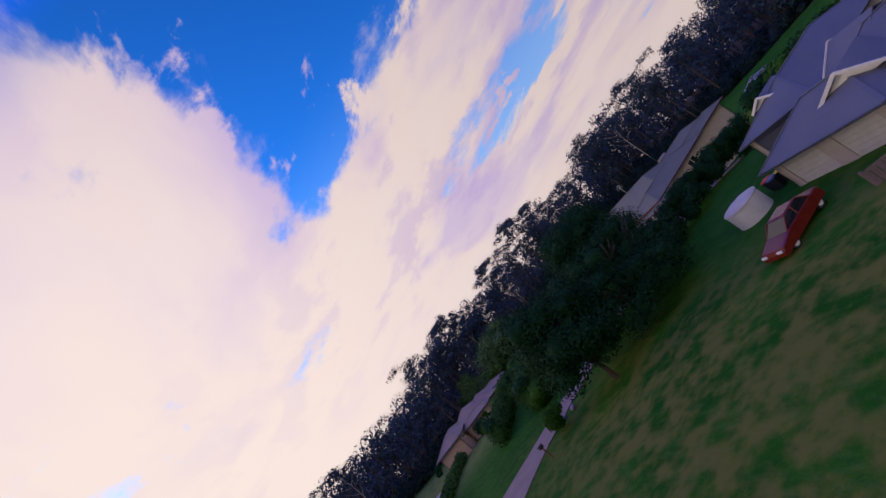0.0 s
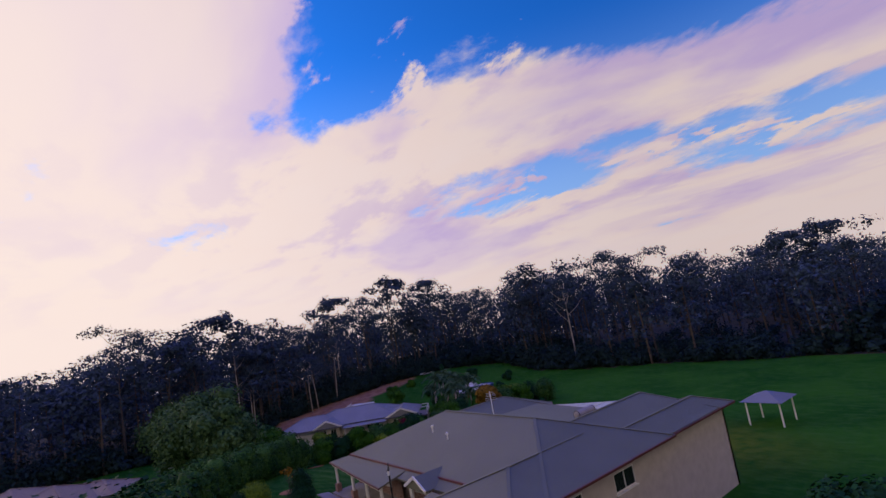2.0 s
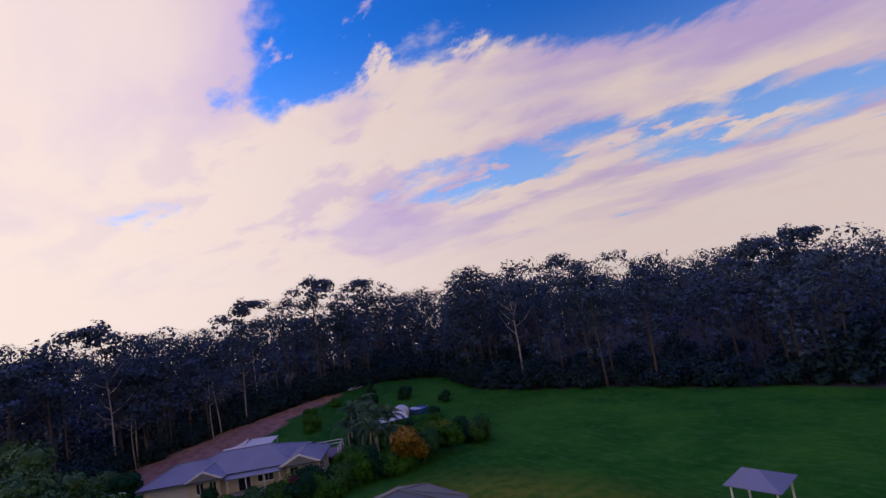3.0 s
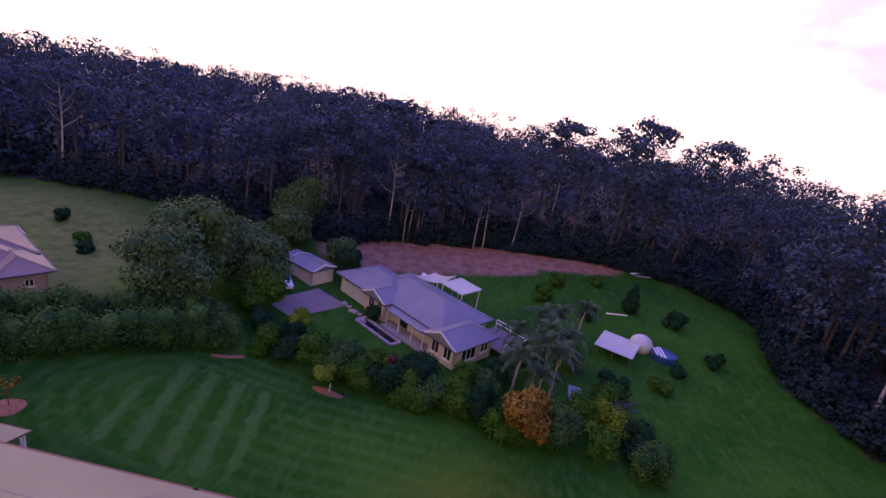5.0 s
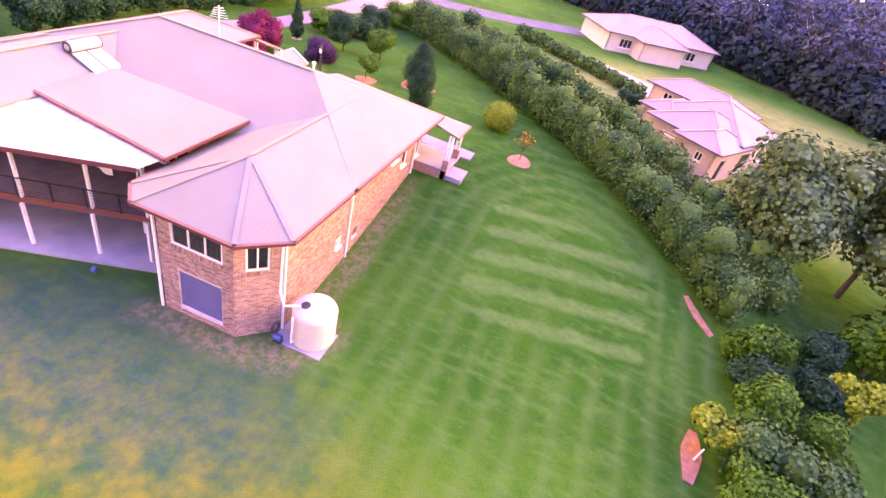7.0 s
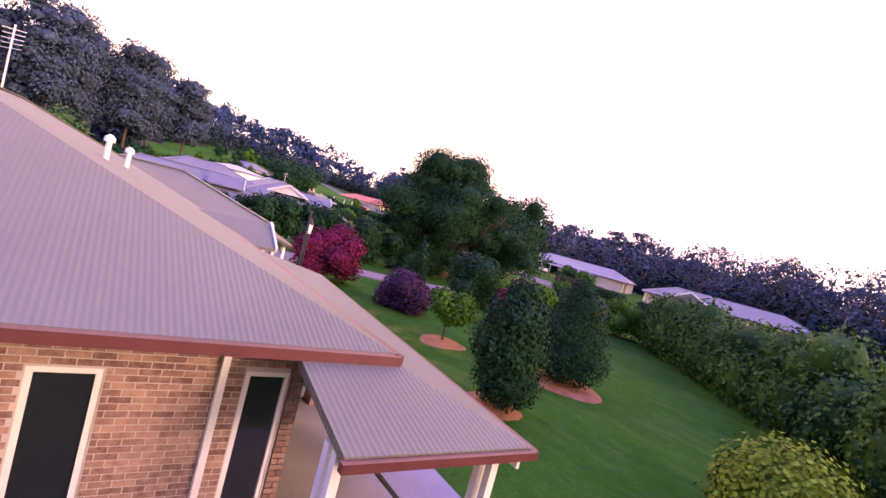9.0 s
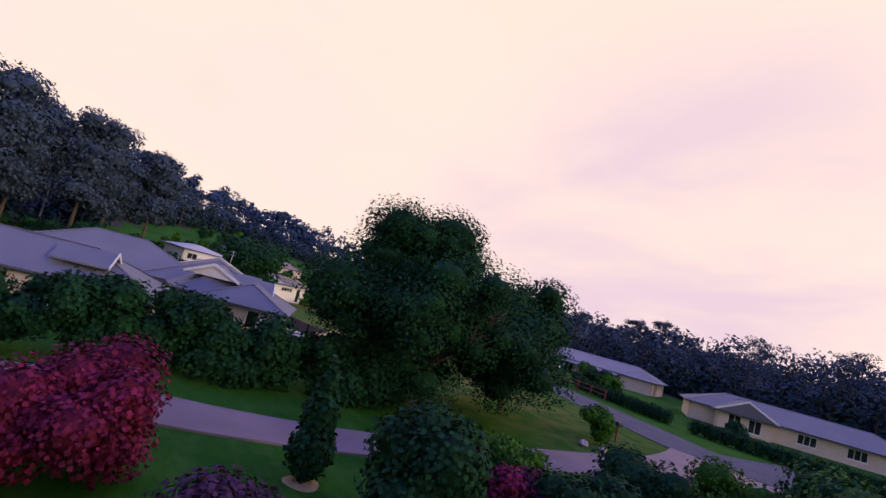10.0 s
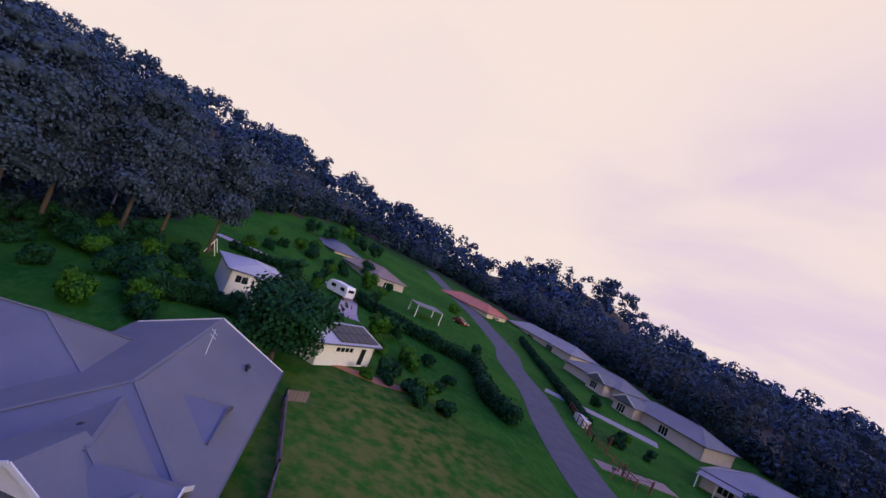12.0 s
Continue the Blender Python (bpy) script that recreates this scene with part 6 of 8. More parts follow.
bush("glossy_tree", on_ground(2.8, -21.9), "upright glossy dark tree with reddish new leaves", "tree", [(0, 0, 0.9, 0.95, 0.95, 0.8), (0.15, 0.1, 1.75, 1.05, 1.05, 0.85), (-0.1, 0.3, 2.5, 0.85, 0.85, 0.7), (0, 0.2, 3.1, 0.5, 0.5, 0.5)], 12000, 0.11, "leaf_dark", trunk=(1.2, 0.06), seed=8, slim=0.3, core=0.6)
mulch_ring(3.1, -21.8, 0.9)
bush("small_cypress", on_ground(17.3, -27.8), "small dark pointed cypress on the lawn", "tree", [(0, 0, 0.9, 0.65, 0.65, 0.8), (0, 0, 1.8, 0.5, 0.5, 0.8), (0, 0, 2.6, 0.28, 0.28, 0.7)], 2400, 0.15, "leaf_dark", trunk=(0.8, 0.05), seed=9)
mulch_ring(17.3, -27.8, 0.5, "straw")
bush("round_tree", on_ground(13.0, -28.6), "rounded blue-green garden tree on the lawn", "tree", lumps(R, 10, 1.7, 2.7, 0.6, 0.9), 9000, 0.12, "leaf_dark", trunk=(1.1, 0.07), seed=10)
bush("round_tree", on_ground(9.8, -29.6), "rounded green garden tree on the lawn", "tree", lumps(R, 10, 1.5, 2.6, 0.5, 0.9), 9000, 0.12, "leaf_green", trunk=(1.0, 0.07), seed=11)
bush("ball_bush", on_ground(-3.2, -23.3), "clipped lime-green ball bush on the lawn", "bush", [(0, 0, 1.05, 1.25, 1.25, 1.1)], 8000, 0.09, "leaf_bright", seed=12, core=0.85)
mulch_ring(-6.0, -19.7, 0.85)
sap = bush("sapling", on_ground(-6.0, -19.7), "bare young sapling with a few orange leaves", "tree", [(0.3, 0, 1.5, 0.5, 0.4, 0.4), (-0.3, 0.2, 1.7, 0.4, 0.4, 0.35), (0.1, -0.4, 1.9, 0.3, 0.3, 0.3)], 70, 0.2, "leaf_orange", trunk=(1.2, 0.04), seed=13, core=0)
for i, (x, y, r, h, leaf) in enumerate([(16.8, -31.8, 1.5, 2.4, "leaf_green"), (16.2, -34.4, 1.3, 1.9, "leaf_green"), (15.0, -33.2, 1.2, 1.6, "leaf_red"), (13.5, -34.5, 1.6, 2.2, "leaf_dark"), (24.6, -48.3, 1.2, 2.4, "leaf_green"), (14.5, -38.5, 2.0, 2.6, "leaf_dark"), (14.0, -43.0, 2.2, 2.8, "leaf_green")]):
    bush("garden_shrub", on_ground(x, y), ["mid-green leafy shrub beside the driveway", "loose green shrub beside the driveway", "russet shrub among green ones", "dark spreading shrub by the drive", "small leafy tree on the road verge", "dark shrub near the street hedge", "spreading green shrub near the street"][i], "shrub", lumps(R, 11, r, h, 0.0, 0.8), 6000, 0.12, leaf, "shrubs by the drive", seed=20 + i)

# -- the great tree between the drives --
def great_tree():
    rng = np.random.default_rng(31)
    t = thing("great_tree", on_ground(28.2, -37.4), "broad dark evergreen tree with a forked trunk", "tree")
    b = Build()
    b.tube([(0, 0, -0.4), (0.1, 0, 0.6), (0.0, 0.2, 1.6)], [0.62, 0.48, 0.42], 12)
    blobs = []
    for k in range(9):
        a = k * 0.72 + 0.3
        out = 1.7 + 1.7 * rng.random()
        top = 4.4 + 2.4 * rng.random()
        p = [(0, 0.2, 1.4), (0.45 * out * math.cos(a), 0.45 * out * math.sin(a), 2.6 + 0.5 * rng.random()), (out * math.cos(a), out * math.sin(a), top * 0.75), (1.35 * out * math.cos(a), 1.35 * out * math.sin(a), top)]
        b.tube(p, [0.3, 0.22, 0.13, 0.05], 8)
        for j in range(4):
            a2 = a + rng.normal() * 0.6
            e = (p[2][0] + 1.5 * math.cos(a2), p[2][1] + 1.5 * math.sin(a2), p[2][2] + 0.8 + 1.0 * rng.random())
            b.tube([p[2], e], [0.1, 0.03], 6)
    for k in range(90):
        a, z = rng.random() * 6.283, rng.random()
        h = 1.2 + 8.2 * z
        reach = 6.5 * (0.66 + 0.34 * math.sin(math.pi * min(1, z * 1.1 + 0.12))) * (1 - 0.55 * max(0, z - 0.55) / 0.45)
        q = reach * (0.35 + 0.62 * rng.random() ** 0.5)
        s = 1.15 + 0.75 * rng.random()
        blobs.append((q * math.cos(a) + 0.6 - 1.7 * z, q * math.sin(a) - 1.2 + 3.2 * z, h, s * 1.15, s * 1.15, s * 0.85))
    for k in range(22):
        a, q = k * 0.29, 3.2 + 1.6 * rng.random()
        blobs.append((q * math.cos(a) + 0.4, q * math.sin(a) - 1.3, 1.8 + 2.8 * rng.random(), 1.5, 1.5, 1.1))
    part("trunk", b, M["bark"], t, local=True, smooth=True)
    part("inner_growth", core_mesh(Build(), blobs, 0.5), M["leaf_dark"], t, local=True, smooth=True)
    part("leaves", quads_mesh("leaves", *leaf_points(rng, blobs, 105000, 0.13, shell=0.45, slim=0.42), M["leaf_dark"]), None, t, local=True)


great_tree()
# shrubs along the neighbour's side of the drive
for i in range(13):
    y = -13.0 - 1.75 * i
    h = 3.9 - 0.1 * (i % 3) - 0.03 * i - 0.35 * max(0, i - 8)
    bush("screen_shrub", on_ground(28.9 - 0.18 * i + 0.4 * math.sin(i * 2.1), y), "dense dark evergreen shrub in a row beside the drive", "shrub", lumps(R, 10, 1.8, h, 0.0, 0.9), 4200, 0.17, "leaf_dark", "screen of shrubs along the drive", seed=60 + i)
for i in range(8):
    bush("screen_shrub", on_ground(31 + 1.4 * i, -9.5 + 2.2 * math.sin(i)), "tall blue-green evergreen shrub behind the house", "shrub", lumps(R, 11, 2.6, 5.4, 0.0, 0.9), 4200, 0.24, ("leaf_dark", "leaf_green")[i % 2], "screen of shrubs behind the drive", seed=80 + i)


# -- hedges --
def hedge(label, line, width, height, leaf, seed, pitch=1.25, lumpy=0.16, size=0.2, per=150):
    rng = np.random.default_rng(seed)
    at = on_ground(*line[0])
    t = thing("hedge", at, label, "hedge", "garden hedges")
    blobs, core = [], Build()
    for (x0, y0), (x1, y1) in zip(line, line[1:]):
        L_ = math.hypot(x1 - x0, y1 - y0)
        n = max(1, round(L_ / pitch))
        for i in range(n):
            s = (i + 0.5) / n
            x, y = x0 + (x1 - x0) * s + rng.normal() * 0.08, y0 + (y1 - y0) * s + rng.normal() * 0.08
            g = ground(x, y)
            k = 1 + rng.normal() * lumpy
            blobs.append((x - at[0], y - at[1], g - at[2] + height * 0.42, pitch * 0.82, pitch * 0.82 * 0 + width * 0.5, height * 0.5))
            blobs.append((x - at[0], y - at[1], g - at[2] + height * 0.70 * k, width * 0.42, width * 0.42, height * 0.34))
    blobs = [(a_, b_, c_, max(d_, 0.3), max(e_, 0.3), f_) for a_, b_, c_, d_, e_, f_ in blobs]
    part("inner_growth", core_mesh(core, blobs, 0.8), M[leaf], t, local=True, smooth=True)
    part("leaves", quads_mesh("leaves", *leaf_points(rng, blobs, per * len(blobs), size, shell=0.82, slim=0.45, spread=0.55), M[leaf]), None, t, local=True)


hedge("tall bushy green hedge bordering the lawn", [(12.0, -43.0), (2.5, -35.6), (-6.5, -27.6), (-13.0, -20.8), (-21.0, -12.6)], 2.9, 3.4, "leaf_hedge", 101, size=0.16, per=560)
hedge("second tall green hedge beyond the first", [(7.5, -47.2), (-3.0, -38.6), (-10.5, -32.4), (-18.5, -21.5), (-24.0, -15.5)], 2.4, 3.0, "leaf_hedge", 102, size=0.2, per=330)
hedge("low clipped dark hedge along the street", [(49.5, -75.3), (41.0, -72.8), (34.0, -71.2)], 1.5, 1.4, "leaf_dark", 103, 0.9, 0.03, 0.16, 160)
hedge("low clipped dark hedge along the street", [(31.5, -71.0), (24.0, -73.0), (14.0, -80.0)], 1.5, 1.4, "leaf_dark", 104, 0.9, 0.03, 0.16, 160)
hedge("long dark hedge round the paddock", [(122, -53.5), (110, -61), (101, -70), (86, -66), (79.5, -66.5)], 2.4, 2.3, "leaf_dark", 105, 1.3, 0.06, 0.35, 120)
hedge("clipped dark hedge before the long houses", [(146, -103), (120, -95), (100, -88.5), (90, -85)], 1.8, 1.5, "leaf_dark", 106, 1.2, 0.04, 0.35, 110)
hedge("dark rough hedge below the white house", [(86.4, -25.5), (87.7, -28.5), (88.9, -32.0), (88.2, -35.6)], 2.6, 2.4, "leaf_dark", 108, 1.3, 0.12, 0.3, 160)
hedge("dark hedge behind the white house", [(130.5, -29.5), (128.4, -34.8), (127.6, -39.5)], 1.8, 1.6, "leaf_dark", 109, 1.2, 0.08, 0.32, 120)
hedge("low green hedge beyond the gravel drive", [(3, -58), (-8, -50.5), (-14, -46)], 1.8, 1.5, "leaf_hedge", 107, 1.2, 0.06, 0.3, 110)

# -- belt of shrubs between the lawn and the cream house --
belt = [(-22.0, -10.5), (-21.6, -8.0), (-20.9, -5.4), (-21.3, -3.2), (-20.4, -1.0), (-20.8, 1.5), (-20.0, 3.6), (-20.4, 5.8), (-19.4, 7.8), (-19.8, 10.2), (-18.6, 12.4), (-18.2, 17.0), (-17.6, 20.0), (-24.6, -9.0), (-24.4, -6.0), (-24.0, -2.6), (-23.4, 0.6), (-23.8, 4.0), (-23.0, 8.0), (-22.4, 11.0), (-21.8, 14.8), (-26.0, -12.0), (-21.6, 18.5), (-17.0, 24.0)]
kinds = ["leaf_green", "leaf_dark", "leaf_green", "leaf_hedge"]
words = {"leaf_green": "leafy mid-green shrub in the boundary belt", "leaf_dark": "dense dark shrub in the boundary belt", "leaf_hedge": "olive-green shrub in the boundary belt"}
for i, (x, y) in enumerate(belt):
    h = 2.5 + 1.6 * R.random()
    leaf = kinds[i % 4]
    bush("boundary_shrub", on_ground(x, y), words[leaf], "shrub", lumps(R, 10, 1.5 + 0.7 * R.random(), h, 0.0, 0.9), 4600, 0.17, leaf, "belt of shrubs beside the lawn", trunk=(0.8, 0.06), seed=200 + i)
bush("lime_bush", on_ground(-26.0, -8.4), "bright yellow-green bush above the others", "bush", lumps(R, 9, 1.4, 3.6, 0.5, 0.9), 3200, 0.2, "leaf_bright", seed=230)
bush("lime_bush", on_ground(-19.2, -3.6), "yellow-green bush over an orange mulch bed", "bush", lumps(R, 8, 1.1, 2.3, 0.2, 0.9), 2400, 0.2, "leaf_bright", seed=231)
bush("pink_bush", on_ground(-22.6, 1.6), "small bush with pink flowers", "bush", lumps(R, 6, 0.7, 2.6, 0.9, 0.9), 900, 0.18, "leaf_red", seed=232)
bush("orange_flowering_tree", on_ground(-18.0, 14.0), "rounded tree thick with orange blossom", "tree", lumps(R, 14, 2.3, 4.4, 0.3, 0.9), 6500, 0.26, "leaf_orange", trunk=(1.4, 0.12), seed=233, core=0.66)
bush("clipped_ball_bush", on_ground(-35.4, -3.2), "clipped dark round bush by the path", "bush", [(0, 0, 0.85, 1.0, 1.0, 0.95)], 2200, 0.14, "leaf_dark", seed=234, core=0.85)
# broad trees by the end of the hedges
for i, (x, y, r, h, leaf) in enumerate([(-23.5, -21.0, 4.2, 9.6, "leaf_olive"), (-29.5, -21.5, 5.2, 12.2, "leaf_olive"), (-34.5, -17.5, 4.0, 8.0, "leaf_olive"), (-40.5, -22.5, 3.5, 6.5, "leaf_olive"), (-29.5, -14.5, 2.6, 4.8, "leaf_green"), (-50.5, -12.2, 2.2, 3.6, "leaf_olive"), (-51.0, -20.0, 3.2, 6.0, "leaf_olive"), (-46.5, -9.8, 1.8, 3.4, "leaf_dark"), (-58.0, -22.0, 4.4, 9.0, "leaf_olive")]):
    bush("broad_tree", on_ground(x, y), ["pale olive rounded tree beyond the hedge", "large grey-green rounded tree beyond the hedge", "grey-green rounded tree near the drive", "grey-green tree beside the drive", "leafy green tree at the hedge's end", "small grey tree by the shed", "grey-green tree behind the carport", "dark shrub against the shed wall", "round grey-green tree before the woods"][i], "tree", lumps(R, 26, r, h, 0.4, 0.75), 10500, 0.3, leaf, "trees round the cream house", trunk=(h * 0.3, 0.22), seed=240 + i, core=0.6)


# -- palms --
def frond_mesh():
    rng = np.random.default_rng(5)
    b = Build()
    spine = [(0.0, 0, 0.0), (0.35, 0, 0.42), (0.85, 0, 0.66), (1.4, 0, 0.58), (1.85, 0, 0.2), (2.1, 0, -0.35), (2.2, 0, -0.8)]
    b.tube(spine, [0.035, 0.03, 0.024, 0.018, 0.012, 0.008, 0.004], 4)
    P = [Vector(p) for p in spine]
    for i in range(34):
        s = 0.8 + (len(P) - 1.05 - 0.8) * i / 33
        k = min(int(s), len(P) - 2)
        p = P[k].lerp(P[k + 1], s - k)
        L_ = 0.62 * math.sin(math.pi * (0.2 + 0.72 * i / 33)) + 0.08
        for side in (-1, 1):
            tip = p + Vector((0.25 * L_, side * L_ * 0.72, -0.62 * L_ + 0.12 * rng.normal() * L_))
            w = Vector((0.032, 0, 0.0))
            b.face(p - w, p.lerp(tip, 0.5) - w + Vector((0, 0, 0.06)), tip, p.lerp(tip, 0.5) + w + Vector((0, 0, 0.06)), p + w)
    return b.mesh("frond", M["leaf_palm"])


FROND = frond_mesh()


def palm(x, y, h, seed):
    rng = random.Random(seed)
    t = thing("palm_tree", on_ground(x, y), "feathery palm with a slim ringed trunk", "palm", "palms in the clump")
    lean = (rng.uniform(-0.4, 0.4), rng.uniform(-0.4, 0.4))
    path = [(lean[0] * q * q, lean[1] * q * q, h * q - 0.1) for q in (0, 0.25, 0.5, 0.75, 1.0)]
    part("trunk", Build().tube(path, [0.15, 0.12, 0.11, 0.1, 0.09], 10), M["bark_gum"], t, local=True)
    for i in range(12):
        ob = new("frond", FROND)
        ob.parent = t
        ob.matrix_basis = Matrix.Translation(path[-1]) @ Matrix.Rotation(i * 2.4 + rng.random() * 0.4, 4, "Z") @ Matrix.Rotation(-1.0 + 1.25 * (i / 12) + rng.uniform(-0.15, 0.15), 4, "Y") @ Matrix.Scale(rng.uniform(0.8, 1.05), 4)


for i, (x, y, h) in enumerate([(-25.5, 13.2, 4.2), (-27.0, 15.2, 5.0), (-28.4, 13.6, 3.6), (-26.2, 17.0, 4.6), (-29.6, 16.6, 5.4), (-32.5, 18.6, 4.0), (-33.8, 15.4, 5.4), (-36.4, 18.6, 4.6), (-39.5, 21.2, 4.8), (-24.4, 15.6, 3.2), (-31.0, 13.4, 4.2)]):
    palm(x, y, h, i)
for i, (x, y, r, h) in enumerate([(-28.6, 12.2, 1.8, 2.6), (-31.6, 15.2, 1.7, 2.4), (-33.2, 17.6, 1.9, 2.8), (-33.6, 20.2, 1.6, 2.2), (-36.6, 18.0, 1.6, 2.4), (-30.6, 17.4, 1.5, 2.2), (-38.6, 20.4, 1.4, 2.0), (-26.6, 11.0, 1.7, 2.8)]):
    bush("palm_shrub", on_ground(x, y), "leafy dark shrub growing beneath the palms", "shrub", lumps(R, 9, r, h, 0.0, 0.9), 3200, 0.2, ("leaf_palm", "leaf_dark", "leaf_green")[i % 3], "shrubs under the palms", seed=410 + i)
bush("yellow_flowering_shrub", on_ground(-21.6, 21.4), "spreading shrub with yellow-green new leaves", "shrub", lumps(R, 13, 2.2, 3.2, 0.1, 0.9), 6000, 0.2, "leaf_bright", seed=430)
bush("boundary_shrub", on_ground(-20.0, 23.4), "dense dark shrub in the boundary belt", "shrub", lumps(R, 10, 2.0, 3.0, 0.0, 0.9), 4600, 0.18, "leaf_dark", "belt of shrubs beside the lawn", seed=431)
bush("dark_conifer", on_ground(-52.0, 30.5), "dark green conical conifer on the far lawn", "tree", [(0, 0, 1.2, 1.3, 1.3, 1.2), (0, 0, 2.4, 1.0, 1.0, 1.2), (0, 0, 3.6, 0.55, 0.55, 1.0)], 2400, 0.26, "leaf_dark", trunk=(1, 0.1), seed=301)
for i, (x, y, r, h) in enumerate([(-49.5, 36.0, 1.8, 2.6), (-57.0, 20.6, 1.4, 2.4), (-40.4, 38.2, 1.3, 1.8), (-51.5, 18.0, 1.7, 3.0), (-48.0, 24.0, 1.5, 2.6), (-60.0, 27.0, 1.2, 1.6), (-37.0, 33.0, 1.1, 1.6), (-33.0, 30.0, 1.3, 1.6), (-30.0, 24.0, 1.8, 2.6), (-26.5, 22.0, 1.9, 3.0), (-33.0, -37.5, 1.2, 1.0), (-35.5, -40.0, 1.1, 0.9), (-38.5, -45.0, 1.0, 1.8), (-15.6, -38.0, 1.4, 2.2), (-12.8, -41.0, 1.6, 2.0)]):
    bush("lawn_shrub", on_ground(x, y), "rounded dark green shrub standing on grass", "shrub", lumps(R, 8, r, h, 0.0, 0.9), 1500, 0.24, ("leaf_dark", "leaf_green")[i % 2], "shrubs on the far lawns", seed=310 + i)
# garden trees of the street
spots = [(86, -46, 2.2, 3.2), (81.0, -48.6, 0.9, 1.1), (81.3, -51.4, 1.1, 1.5), (80.1, -53.9, 1.7, 2.2), (92.6, -56.3, 1.6, 2.6), (84.4, -58.2, 1.0, 1.2), (102.6, -56.2, 2.0, 3.4), (102.3, -53.6, 2.2, 3.6), (184.7, -46.6, 3.0, 5.0), (183.1, -52.4, 3.2, 5.2), (200.0, -60.0, 3.6, 6.2), (183.1, -65.5, 3.6, 5.6), (189.9, -62.2, 3.0, 5.0), (157.9, -36.1, 1.2, 3.0), (142.1, -52.7, 1.2, 2.8), (84, -52, 1.6, 2.2), (80, -55, 1.5, 2.0), (77, -53.5, 1.3, 1.7), (76.5, -56.5, 1.2, 1.6), (90, -56, 1.4, 2.0), (95, -60, 1.3, 1.9), (88, -61, 1.0, 1.4), (93, -52, 1.5, 2.4), (84.5, -86, 1.3, 2.4), (82, -90, 1.0, 1.6), (86.5, -89, 1.1, 1.9), (104, -97, 1.2, 2.2), (72, -97, 1.8, 2.6), (67, -98, 2.0, 2.4), (58, -90, 2.2, 2.6), (55, -84, 1.8, 2.2), (48, -80, 1.6, 2.6), (52, -79, 1.2, 1.6), (30, -76, 1.5, 2.0), (120, -45, 1.4, 2.6), (127, -46, 1.4, 2.6), (134, -48, 1.4, 2.8), (141, -50, 1.4, 2.6), (148, -53, 1.5, 2.8), (128, -58, 1.2, 2.2), (136, -61, 1.2, 2.2), (144, -64, 1.3, 2.4), (112, -75, 1.2, 2.0), (150, -84, 1.6, 2.4), (60, -72, 1.0, 2.2), (118, -40, 3.0, 5.0), (140, -58, 2.6, 4.0), (152, -60, 2.6, 4.4)]
for i, (x, y, r, h) in enumerate(spots):
    bush("street_shrub", on_ground(x, y), "small rounded dark garden tree along the street", "shrub", lumps(R, 8, r, h, 0.0, 0.9), 900, 0.32, ("leaf_dark", "leaf_green", "leaf_dark")[i % 3], "garden trees of the street", trunk=(0.6, 0.06), seed=340 + i)
bush("spreading_tree", on_ground(77.0, -38.4), "wide dark spreading tree over bare limbs", "tree", lumps(R, 22, 5.0, 7.4, 0.8, 0.6), 9000, 0.36, "leaf_dark", trunk=(2.6, 0.3), seed=380, core=0.5)

for x, y, r, h in ((58, -7, 4.5, 8.5), (66, -3, 4.0, 7.5), (49, -4, 3.6, 7.0)):
    bush("pale_tree", on_ground(x, y), "pale olive leafy tree behind the rendered house", "tree", lumps(R, 22, r, h, 0.4, 0.75), 9000, 0.3, "leaf_hedge", "trees behind the rendered house", trunk=(h * 0.3, 0.2), seed=int(x), core=0.6)
for x, y, r, h in ((111, -16, 6.0, 25), (103, -4, 6.5, 30), (99, 10, 6.0, 28), (119, -27, 4.5, 21), (110, -7, 5.5, 27), (106, 5, 5.5, 27), (117, -20, 5.0, 19)):
    bush("forest_tree", on_ground(x, y), "tall full-crowned gum in front of the mountain side", "tree", lumps(R, 60, r * 1.05, h, 1.5, 0.62), 13000, 0.46, "leaf_gum_haze", "tall gums below the mountain", trunk=(h * 0.45, 0.35), seed=int(x), core=0.46, slim=0.4, bark="bark")
bush("evergreen_tree", on_ground(29.2, -44.8), "rounded dark evergreen beside the great tree", "tree", lumps(R, 30, 3.7, 9.6, 0.5, 0.8), 24000, 0.17, "leaf_dark", trunk=(2.4, 0.22), seed=77, core=0.55)


